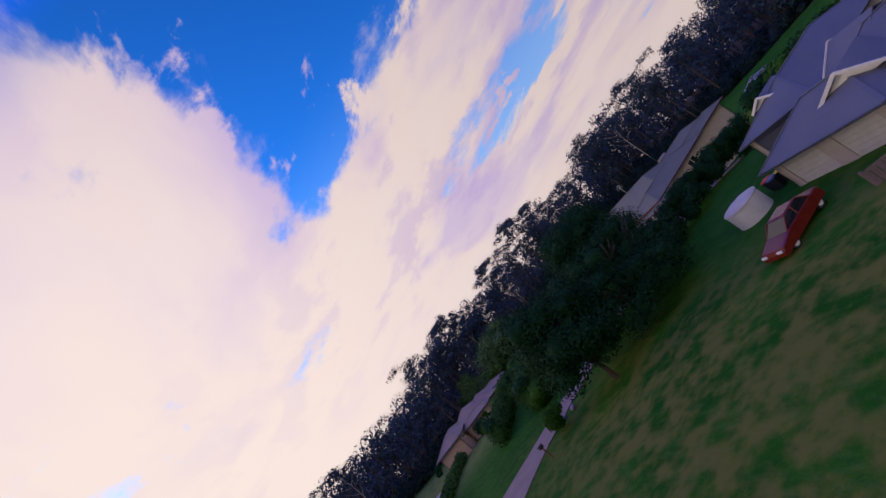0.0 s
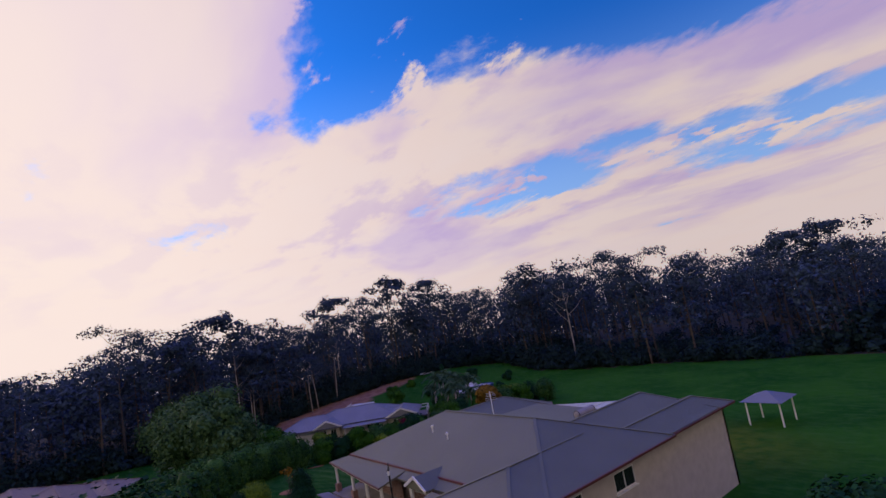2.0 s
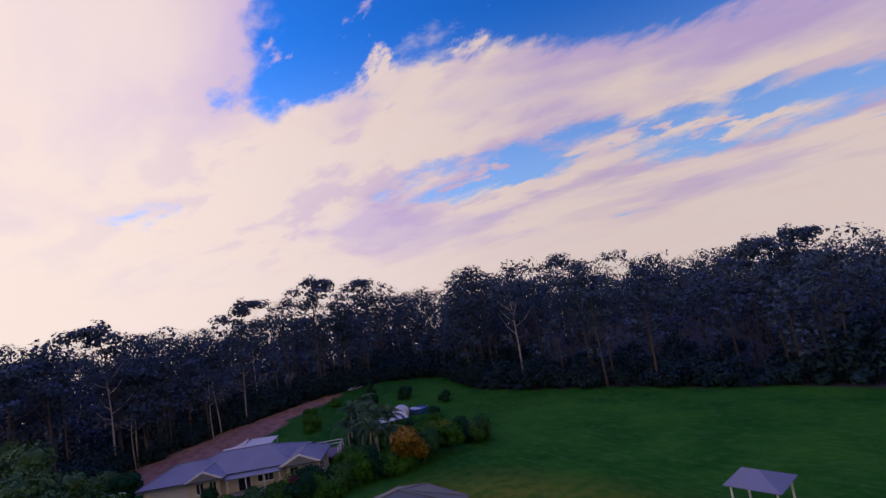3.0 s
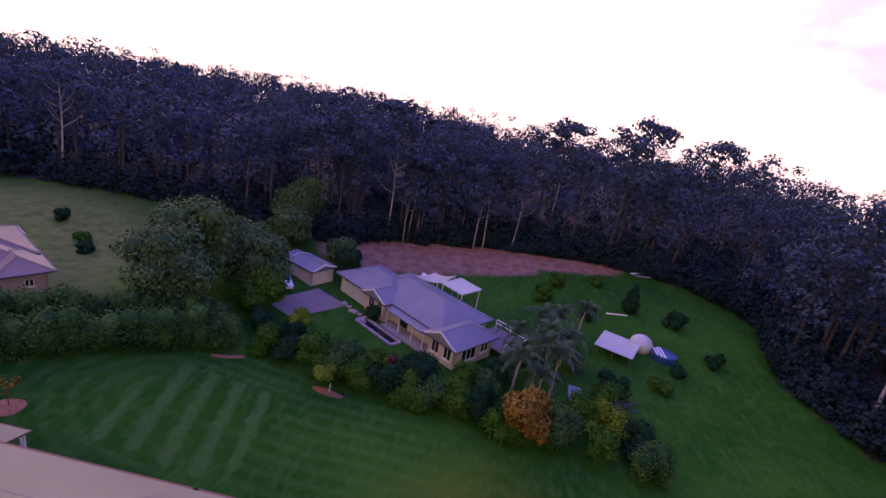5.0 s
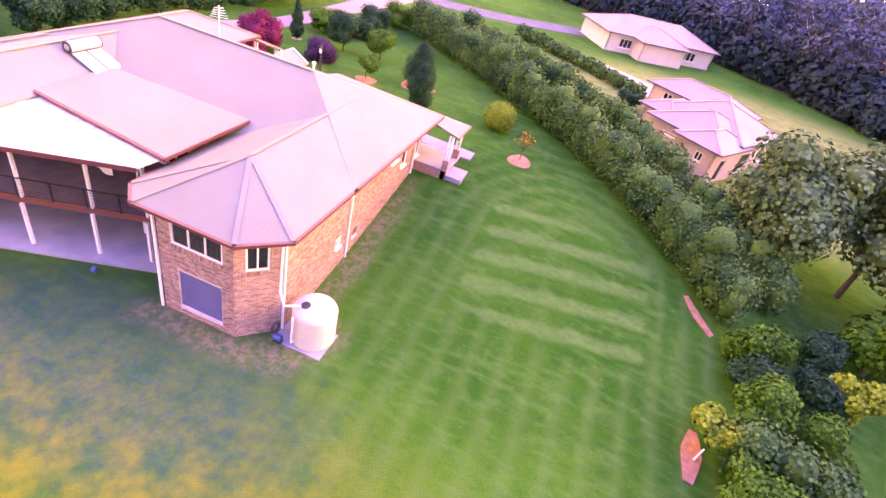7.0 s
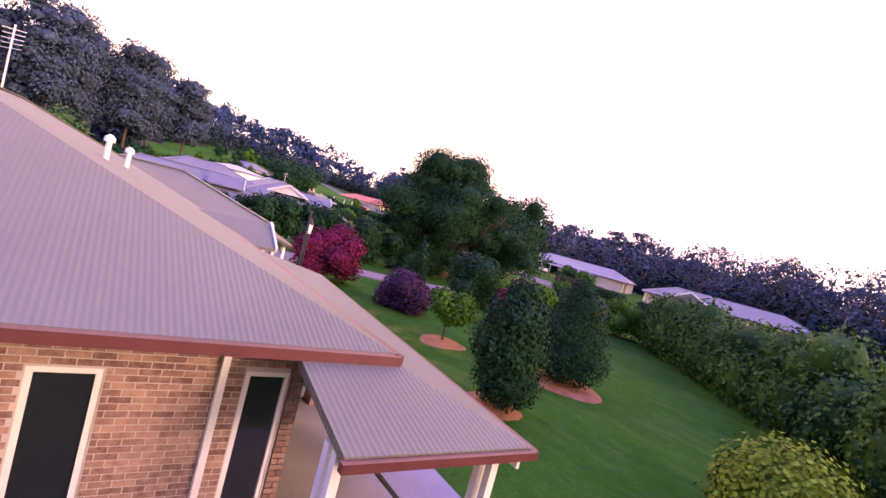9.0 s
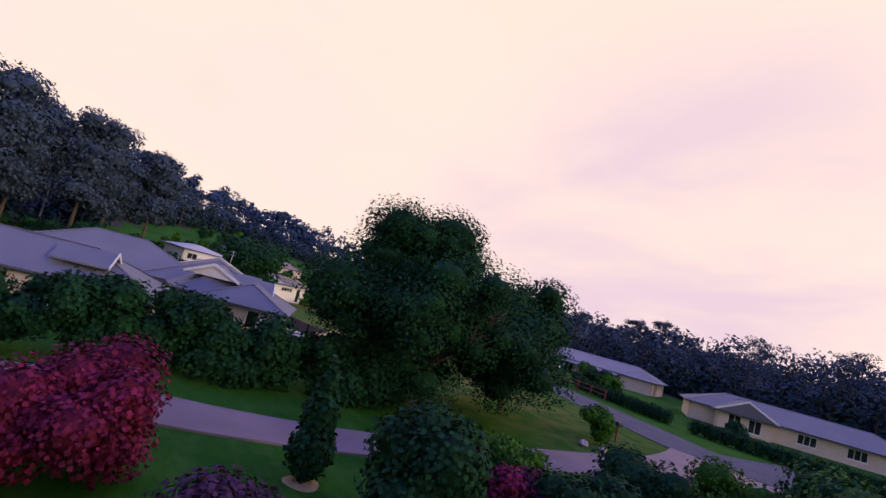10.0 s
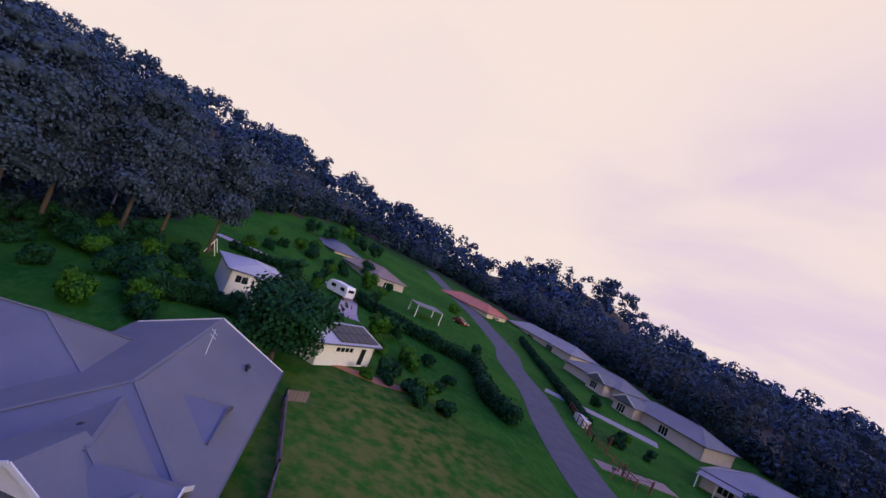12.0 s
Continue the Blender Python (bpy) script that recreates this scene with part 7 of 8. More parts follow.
# ---- woods ----
def gum(seed, h, bark):
    """A tall gum: bare pale trunk, a few limbs, a crown of flat clumps with gaps."""
    rng = np.random.default_rng(seed)
    t = thing("gum_tree", (0, 0, 0), "tall gum tree with pale bare trunk and open crown", "tree", "gum trees at the edge of the woods")
    b = Build()
    bend = rng.normal(size=2) * 0.5
    path = [(bend[0] * q * q * 1.5 + 0.25 * math.sin(4 * q + seed), bend[1] * q * q * 1.5, h * 0.86 * q - 0.5) for q in (0, 0.2, 0.4, 0.6, 0.8, 1.0)]
    r0 = 0.008 * h + 0.05
    b.tube(path, [r0, r0 * 0.85, r0 * 0.7, r0 * 0.55, r0 * 0.36, r0 * 0.15], 7)
    blobs = []
    limbs = rng.integers(7, 11)
    for k in range(limbs):
        q = 0.52 + 0.46 * (k + rng.random() * 0.6) / limbs
        i = min(int(q * 5), 4)
        p = Vector(path[i]).lerp(Vector(path[i + 1]), q * 5 - i)
        a = k * 2.4 + rng.random()
        L_ = h * (0.10 + 0.11 * rng.random()) * (1.25 - 0.6 * max(0, q - 0.5) / 0.5)
        e = p + Vector((L_ * math.cos(a), L_ * math.sin(a), L_ * (0.55 + 0.5 * rng.random())))
        m = p.lerp(e, 0.5) + Vector((0, 0, -0.12 * L_))
        b.tube([p, m, e], [r0 * 0.36, r0 * 0.24, r0 * 0.1], 5)
        s = h * (0.055 + 0.03 * rng.random())
        blobs.append((e.x, e.y, e.z + s * 0.3, s * 1.4, s * 1.4, s * 0.62))
        f = m + Vector((rng.normal() * s * 1.4, rng.normal() * s * 1.4, s * 1.1))
        blobs.append((f.x, f.y, f.z, s * 1.0, s * 1.0, s * 0.45))
    e = Vector(path[-1])
    blobs.append((e.x, e.y, e.z + 0.5, h * 0.075, h * 0.075, h * 0.06))
    part("trunk", b, M[bark], t, local=True, smooth=True)
    part("leaves", quads_mesh("leaves", *leaf_points(rng, blobs, 1700, 0.4, shell=0.35, slim=0.42, droop=0.8), M["leaf_gum_haze"]), None, t, local=True)
    return t


def crown_top(x, y):
    """How high the crowns of the woods stand, side by side of the valley."""
    if y < -60:
        return 20.5
    if x > 85 and y < 45:
        return 27.5
    if x < -35:
        return 20.0 if y < -30 else (23.6 if y < 22 else 26.6)
    return 27.0 if x < -10 else 20.0


def make_woods():
    rng = random.Random(77)
    kinds = [gum(400 + i, 19 + 1.9 * i, "bark_gum" if i in (1, 5) else "bark_wood") for i in range(6)]
    placed, used = [], [False] * 6
    edge = CLEARING + CLEARING[:1]
    for (x0, y0), (x1, y1) in zip(edge, edge[1:]):
        L_ = math.hypot(x1 - x0, y1 - y0)
        nx, ny = (y1 - y0) / L_, -(x1 - x0) / L_
        if inside(x0 + (x1 - x0) / 2 + nx * 3, y0 + (y1 - y0) / 2 + ny * 3):
            nx, ny = -nx, -ny
        west = x0 < 10 and x1 < 10 and y0 > -40
        step = 3.6 if west else 6.5
        for i in range(int(L_ / step)):
            s = (i + rng.random()) * step / L_
            deep = rng.choice((1.0, 5.0, 9.5, 14.0)) + rng.random() * 3
            x, y = x0 + (x1 - x0) * s + nx * deep, y0 + (y1 - y0) * s + ny * deep
            placed.append((x, y, deep))
    # pale trunks that stand forward at the bare earth
    placed += [(-64.9, -8.4, 0.5), (-66.2, -5.6, 0.5), (-67.4, -5.0, 0.5), (-67.9, -3.4, 0.5), (-67.4, 6.7, 0.5), (-68.0, 8.3, 0.5), (-69.2, 13.3, 0.5)]
    for x, y, deep in placed:
        k = 5 if deep == 0.5 else rng.choice((0, 1, 2, 3, 4, 0, 2, 3, 4))
        size = (crown_top(x, y) - ground(x, y) + rng.uniform(-2.6, 0.8) - (3.5 if deep == 0.5 else 0.0)) / (19 + 1.9 * k)
        m = pose(*on_ground(x, y), rng.uniform(-2, 2), rng.uniform(-2, 2), rng.uniform(0, 360)) @ Matrix.Scale(size, 4)
        if not used[k]:
            used[k] = True
            kinds[k].matrix_basis = m
        else:
            copy_thing(kinds[k], m)
    for k in range(6):
        if not used[k]:
            kinds[k].matrix_basis = pose(*on_ground(-85 - 6 * k, 20 + 9 * k), 0, 0, 30 * k)
    # the depth of the woods, and the slopes behind: too many to count
    nr = np.random.default_rng(78)
    C, A, B_ = [], [], []
    trunks = Build()
    count = 0
    while count < 2150:
        r, a = 60 + 200 * nr.random() ** 0.9, nr.random() * 6.283
        x, y = 20 + r * math.cos(a), -25 + r * math.sin(a)
        if inside(x, y) or math.hypot(x, y) > 330:
            continue
        g = ground(x, y)
        west = x < 60 and y > -135
        h = min(13 + 9 * nr.random(), crown_top(x, y) - max(g, -2.0) - 0.5 - 5 * nr.random())
        # near the clearing the stems are bare below their crowns
        away = math.hypot(x - 20, y + 25)
        low = 0.36 if west and inside(x + (20 - x) * 13 / away, y + (-25 - y) * 13 / away) else 0.14
        blobs = [(x + nr.normal() * 1.6, y + nr.normal() * 1.6, g + h * (low + (0.98 - low) * (k + nr.random()) / 9), 2.0 + nr.random(), 2.0 + nr.random(), 1.2 + 0.6 * nr.random()) for k in range(9)]
        c, al, ac = leaf_points(nr, blobs, 400 if west else 170, 0.6 if west else 1.0, shell=0.3, slim=0.55)
        C.append(c), A.append(al), B_.append(ac)
        trunks.tube([(x, y, g - 0.5), (x + nr.normal() * 0.4, y + nr.normal() * 0.4, g + h * 0.8)], [0.24, 0.08], 4)
        count += 1
    ob = new("woodland", tris_mesh("woodland", np.concatenate(C), np.concatenate(A), np.concatenate(B_), M["leaf_gum_haze"]))
    tagged(ob, "dense gum woodland round the open valley", "woods", kind="stuff")
    tagged(single("woodland_trunks", trunks, M["bark"], "many thin dark trunks within the woods", "woods", kind="stuff"), kind="stuff")
    # undergrowth at the foot of the woods
    C, A, B_ = [], [], []
    count = 0
    while count < 2300:
        i = nr.integers(len(CLEARING))
        (x0, y0), (x1, y1) = CLEARING[i], CLEARING[(i + 1) % len(CLEARING)]
        s, w = nr.random(), nr.random() ** 1.3 * 30 + 0.5
        x, y = x0 + (x1 - x0) * s + nr.normal() * w * 0.7, y0 + (y1 - y0) * s + nr.normal() * w * 0.7
        if inside(x, y):
            continue
        west = x < 10 and y > -60
        h = 1.0 + (4.5 if west else 8.0) * nr.random() ** 1.3
        blobs = [(x, y, ground(x, y) + h * 0.5, 1.0 + h * 0.25, 1.0 + h * 0.25, h * 0.55)]
        c, al, ac = leaf_points(nr, blobs, 190 if west else 90, 0.45 if west else 0.9, shell=0.4, slim=0.55)
        C.append(c), A.append(al), B_.append(ac)
        count += 1
    ob = new("undergrowth", tris_mesh("undergrowth", np.concatenate(C), np.concatenate(A), np.concatenate(B_), M["leaf_scrub_shade"]))
    tagged(ob, "scrub at the foot of the woods, shade put into its leaf colour", "scrub", kind="stuff")
    C, A, B_ = [], [], []
    count = 0
    while count < 4300:
        r, a = 230 + 470 * nr.random(), nr.random() * 6.283
        x, y = 20 + r * math.cos(a), -25 + r * math.sin(a)
        if inside(x, y):
            continue
        if x < 60 and nr.random() < 0.7:
            count += 1
            continue
        h = 12 + 6 * nr.random()
        g = ground(x, y)
        blobs = [(x + nr.normal() * 2, y + nr.normal() * 2, g + h * (0.5 + 0.45 * nr.random()), 3.4, 3.4, 2.6) for _ in range(3)]
        blobs.append((x, y, g + h * 0.2, 4.4, 4.4, 3.6))
        c, al, ac = leaf_points(nr, blobs, 170, 1.7, shell=0.3, slim=0.55)
        C.append(c), A.append(al), B_.append(ac)
        count += 1
    ob = new("hill_forest", tris_mesh("hill_forest", np.concatenate(C), np.concatenate(A), np.concatenate(B_), M["leaf_hill_haze"]))
    tagged(ob, "far wooded slopes that close the valley, haze blue in their leaf colour", "forest", kind="stuff")


make_woods()

# ---- vehicles ----
def car(at, turn, label, paint, high=1.45, length=4.4, width=1.75, boxy=0.0, cargo=False):
    """A parked car: body and cabin from one outline, glass, wheels, lamps. Its nose points along +x of its own frame."""
    t = thing("car", at, label, "car", turn=turn)
    L2, W2 = length / 2, width / 2
    side = [(-L2, 0.32), (-L2 + 0.02, 0.72), (-L2 + 0.12, 0.92), (L2 - 1.25, 0.94), (L2 - 0.15, 0.74), (L2, 0.55), (L2 - 0.02, 0.30)]
    b = Build()
    k, n = 0, len(side)
    for y, q in ((-W2, 0.96), (-W2 + 0.12, 1.0), (W2 - 0.12, 1.0), (W2, 0.96)):
        for x, z in side:
            b.v.append((x * q, y, 0.3 + (z - 0.3) * (1 if q == 1.0 else 0.94)))
    for s in range(3):
        for i in range(n):
            j = (i + 1) % n
            b.f.append((s * n + i, s * n + j, (s + 1) * n + j, (s + 1) * n + i))
    b.f.append(tuple(range(n - 1, -1, -1)))
    b.f.append(tuple(range(3 * n, 4 * n)))
    part("body", b, M[paint], t, local=True, smooth=False)
    back = -L2 + (0.35 if boxy else 0.75)
    if cargo:
        back = -0.55
        tray = Build().box(-L2 + 0.05, -0.65, -W2 + 0.03, W2 - 0.03, 0.92, 0.97)
        for y in (-W2 + 0.03, W2 - 0.08):
            tray.box(-L2 + 0.05, -0.65, y, y + 0.05, 0.97, 1.2)
        tray.box(-L2 + 0.05, -L2 + 0.1, -W2 + 0.08, W2 - 0.08, 0.97, 1.2)
        part("tray", tray, M[paint], t, local=True)
    front = L2 - 1.15
    rf, rb = front - 0.75, back + (0.15 if boxy else 0.55)
    wi = W2 - 0.22
    g = Build().hexa([(back, -W2 + 0.1, 0.92), (front, -W2 + 0.1, 0.93), (front, W2 - 0.1, 0.93), (back, W2 - 0.1, 0.92)], [(rb, -wi, high - 0.05), (rf, -wi, high - 0.05), (rf, wi, high - 0.05), (rb, wi, high - 0.05)])
    part("glasshouse", g, M["glass_dark"], t, "dark tinted glass", local=True)
    r = Build().hexa([(rb - 0.05, -wi - 0.02, high - 0.05), (rf + 0.05, -wi - 0.02, high - 0.05), (rf + 0.05, wi + 0.02, high - 0.05), (rb - 0.05, wi + 0.02, high - 0.05)], [(rb + 0.1, -wi + 0.1, high), (rf - 0.1, -wi + 0.1, high), (rf - 0.1, wi - 0.1, high), (rb + 0.1, wi - 0.1, high)])
    part("roof", r, M[paint], t, local=True)
    p = Build()
    for y0, y1 in ((-W2 + 0.1, -wi - 0.02), (W2 - 0.1, wi + 0.02)):
        for x0, x1 in ((back, rb), ((back + front) / 2, (rb + rf) / 2), (front, rf)):
            p.beam((x0, y0 * 1.005, 0.92), (x1, y1, high - 0.03), 0.07, 0.05)
    part("pillars", p, M[paint], t, local=True)
    for x in (-L2 + 0.8, L2 - 0.85):
        for y in (-W2 + 0.02, W2 - 0.22):
            w = Build()
            w.tube([(x, y, 0.32), (x, y + 0.2, 0.32)], [0.32, 0.32], 18)
            wh = part("wheel", w, M["tyre"], t, local=True)
            out = y - 0.012 if y < 0 else y + 0.212
            part("rim", Build().tube([(x, min(out, y + 0.1), 0.32), (x, max(out, y + 0.1), 0.32)], [0.19, 0.19], 14), M["trim"], wh)
    for y in (-W2 + 0.3, W2 - 0.3):
        part("headlight", Build().box(L2 - 0.06, L2 + 0.015, y - 0.18, y + 0.18, 0.56, 0.68), M["trim"], t, local=True)
        part("tail_light", Build().box(-L2 - 0.01, -L2 + 0.06, y - 0.14, y + 0.14, 0.62, 0.8), M["redplastic"], t, local=True)
    return t


car(on_ground(-38.6, -15.8), 36, "white four-wheel drive parked on the grass by a shed", "car_white", 1.8, 4.7, 1.85, boxy=1)
car(on_ground(67.7, -88.6), 20, "white sedan parked on the lawn beside the long house", "car_white")
car(on_ground(43.9, -39.6), 255, "red hatchback parked before the garage", "car_red")
car(on_ground(139.0, -82.0), 200, "small red car on a far drive", "car_red")


def caravan(x, y, turn):
    t = thing("caravan", on_ground(x, y), "white caravan parked beyond the solar-roofed house", "caravan", turn=turn)
    prof = [(-2.6, 0.55), (-2.7, 1.6), (-2.35, 2.5), (2.0, 2.5), (2.6, 1.9), (2.7, 0.9), (2.4, 0.55)]
    b = Build().hexa([(x_, -1.1, z) for x_, z in prof], [(x_, 1.1, z) for x_, z in prof])
    part("body", b, M["car_white"], t, local=True)
    for x0, x1 in ((-2.0, -0.9), (0.4, 1.6)):
        for yy in (-1.125, 1.105):
            part("window", Build().box(x0, x1, yy, yy + 0.02, 1.4, 2.0), M["glass_dark"], t, local=True)
    part("window", Build().box(-2.72, -2.66, -0.7, 0.7, 1.5, 2.05), M["glass_dark"], t, local=True)
    for yy in (-1.0, 0.8):
        part("wheel", Build().tube([(0, yy, 0.33), (0, yy + 0.2, 0.33)], [0.33, 0.33], 16), M["tyre"], t, local=True)
    part("drawbar", Build().beam((2.4, 0.4, 0.55), (3.8, 0, 0.5), 0.1).beam((2.4, -0.4, 0.55), (3.8, 0, 0.5), 0.1).beam((3.75, 0, 0.0), (3.75, 0, 0.5), 0.08), M["black"], t, local=True)


caravan(122.0, -50.0, 35)

# ---- small buildings and garden things ----
def pool_shed():
    g = ground(-39.8, 26.4)
    t = thing("pool_shelter", (-39.8, 26.4, g), "low shelter with a sloping white corrugated roof", "shelter", turn=-26)
    b = Build()
    n = 36
    for i in range(n + 1):
        y = -2.3 + 4.6 * i / n
        dz = 0.04 if i % 2 else 0.0
        b.v += [(-2.1, y, 1.62 + dz), (2.1, y, 1.16 + dz)]
    for i in range(n):
        b.f.append((2 * i, 2 * i + 1, 2 * i + 3, 2 * i + 2))
    part("roof", b, M["white_sheet"], t, "white corrugated sheet", local=True)
    for x, z in ((-1.8, 1.54), (1.85, 1.13)):
        for y in (-2.1, 0, 2.1):
            part("post", Build().box(x - 0.05, x + 0.05, y - 0.05, y + 0.05, -0.3, z), M["timber"], t, local=True)
        part("beam", Build().box(x - 0.04, x + 0.04, -2.25, 2.25, z - 0.06, z + 0.06), M["timber"], t, local=True)
    d = Build()
    R0 = 1.45
    prof = [(R0, -0.2), (R0, 0.5)] + [(R0 * math.cos(a), 0.5 + 1.25 * math.sin(a)) for a in (0.3, 0.6, 0.9, 1.2, 1.45)]
    d.lathe((-42.4, 30.0, ground(-42.4, 30.0)), prof, 24)
    dome = single("plastic_dome", d, M["white_sheet"], "white rounded plastic dome beside the shelter", "dome", smooth=True)
    q = Build()
    c = (-40.6, 32.4, ground(-40.6, 32.4))
    q.lathe(c, [(1.5, -0.1), (1.55, 0.75), (1.45, 0.8), (1.4, 0.62)], 24)
    pool = thing("round_pool", c, "small blue round pool with a slatted cover", "pool")
    part("wall", q, M["blue_plastic"], pool)
    for i in range(3):
        y = c[1] - 1.1 + 0.42 * i
        w = math.sqrt(max(0.1, 1.45 ** 2 - (y - c[1]) ** 2))
        part("slat", Build().box(c[0] - w, c[0] + w, y - 0.13, y + 0.13, c[2] + 0.8, c[2] + 0.84), M["blind"], pool)


pool_shed()


def scrap(name, label, x, y, pieces, material):
    t = thing(name, on_ground(x, y), label, "debris")
    rng = random.Random(int(abs(x * 7 + y)))
    for i in range(pieces):
        a, s = rng.uniform(0, 3.14), rng.uniform(0.5, 1.6)
        px_, py_ = x + rng.uniform(-2.2, 2.2), y + rng.uniform(-1.4, 1.4)
        z = ground(px_, py_) + 0.05 + rng.uniform(0, 0.35)
        dx, dy = s * math.cos(a), s * math.sin(a)
        part("sheet", Build().beam((px_ - dx, py_ - dy, z), (px_ + dx, py_ + dy, z + rng.uniform(0, 0.5)), rng.uniform(0.3, 0.9), 0.05), M[material], t)
    return t


scrap("sheet_pile", "pile of pale sheets and boards at the wood's edge", -67, 36, 9, "white_sheet")
single("garden_pole", Build().tube([on_ground(-50, 27, 0.3), on_ground(-48, 29.2, 1.4)], [0.1, 0.07], 8), M["trim"], "long pale pole leaning over the grass", "pole")
single("garden_ball", Build().lathe(on_ground(-50.0, 5.0, -0.05), [(0.05, 0.0), (0.5, 0.12), (0.72, 0.5), (0.55, 0.9), (0.1, 1.05)], 16), M["trim"], "white rounded drum on the grass", "drum", smooth=True)


def rocks(name, label, spots, size, material="stone", group=""):
    rng = np.random.default_rng(int(size * 1000) + len(spots))
    for x, y in spots:
        b = Build()
        s = size * (0.6 + 0.8 * rng.random())
        core_mesh(b, [(0, 0, s * 0.32, s, s * (0.6 + 0.4 * rng.random()), s * 0.55)], 1.0, 8, 6)
        ob = single(name, b, M[material], label, "rock", group)
        ob.matrix_basis = pose(*on_ground(x, y), 0, 0, rng.random() * 360)


rr = random.Random(5)
rocks("boulder", "pale weathered boulder in the bank by the cream house", [(-37.6 + 0.3 * i + rr.uniform(-0.4, 0.4), -7.4 + 0.36 * i + rr.uniform(-0.4, 0.4)) for i in range(12)], 0.36, "stone", "boulders in the bank")
rocks("white_stone", "white stone lying on the bare earth", [(-52.6 + 0.5 * i, 0.4 + 0.4 * math.sin(2 * i)) for i in range(5)], 0.4, "trim", "white stones")
rocks("boulder", "grey boulder near the driveway shrubs", [(22.8, -47.0), (23.5, -46.2), (17.9, -35.9), (15.9, -36.4)], 0.4, "stone", "boulders by the drive")


def pond():
    t = thing("garden_pond", FB(0.3, -1.6, -0.85), "long dark garden pond with pale stone edging", "pond")
    g = ground(*FB(0.3, -1.6, 0)[:2]) + 0.12
    a = Vector(FB(-3.0, -2.3, g))
    d, s = Vector(FB(3.4, -2.3, g)) - a, Vector(FB(-3.0, -1.0, g)) - a
    part("water", Build().hexa([a - Vector((0, 0, 0.3)), a + s - Vector((0, 0, 0.3)), a + s + d - Vector((0, 0, 0.3)), a + d - Vector((0, 0, 0.3))], [a, a + s, a + s + d, a + d]), M["pond"], t)
    rng = random.Random(3)
    ring = [a, a + s, a + s + d, a + d, a]
    for p, q in zip(ring, ring[1:]):
        n = max(2, round((q - p).length / 0.55))
        for i in range(n):
            u, v = p.lerp(q, i / n + 0.01), p.lerp(q, (i + 1) / n - 0.01)
            part("edging_stone", Build().beam(u + Vector((0, 0, rng.uniform(0.02, 0.06))), v + Vector((0, 0, rng.uniform(0.02, 0.06))), 0.36, 0.2), M["stone"], t)


pond()


def gazebo():
    x, y = 16.3, 20.2
    g = ground(x, y)
    t = thing("garden_shelter", (x, y, g), "small garden shelter with a pale pyramid roof on posts", "shelter")
    w = 1.9
    top = 2.75
    b = Build()
    q = [(x - w, y - w, top - 0.75), (x + w, y - w, top - 0.75), (x + w, y + w, top - 0.75), (x - w, y + w, top - 0.75)]
    for i in range(4):
        b.face(q[i], q[(i + 1) % 4], (x, y, top))
    b.face(*[(a, c, z - 0.02) for a, c, z in reversed(q)])
    part("roof", b, M["roof_blue"], t)
    for dx in (-1, 1):
        for dy in (-1, 1):
            part("post", Build().box(x + dx * 1.5 - 0.06, x + dx * 1.5 + 0.06, y + dy * 1.5 - 0.06, y + dy * 1.5 + 0.06, g - 0.3, top - 0.7), M["trim"], t)


gazebo()


def lamp_post():
    x, y = 9.4, -18.25
    g = ground(x, y)
    t = thing("garden_lamp", (x, y, g), "slim tall black lamp post beside the path", "lamp post")
    part("pole", Build().tube([(x, y, g - 0.2), (x, y, g + 0.3), (x, y, g + 3.3)], [0.07, 0.045, 0.035], 10), M["black"], t)
    ln = part("lantern", Build().hexa([(x - 0.05, y - 0.05, g + 3.3), (x + 0.05, y - 0.05, g + 3.3), (x + 0.05, y + 0.05, g + 3.3), (x - 0.05, y + 0.05, g + 3.3)], [(x - 0.07, y - 0.07, g + 3.6), (x + 0.07, y - 0.07, g + 3.6), (x + 0.07, y + 0.07, g + 3.6), (x - 0.07, y + 0.07, g + 3.6)]), M["blind"], t)
    part("cap", Build().lathe((x, y, g + 3.6), [(0.1, 0.0), (0.09, 0.03), (0.03, 0.16), (0.02, 0.22)], 10), M["black"], ln)


lamp_post()


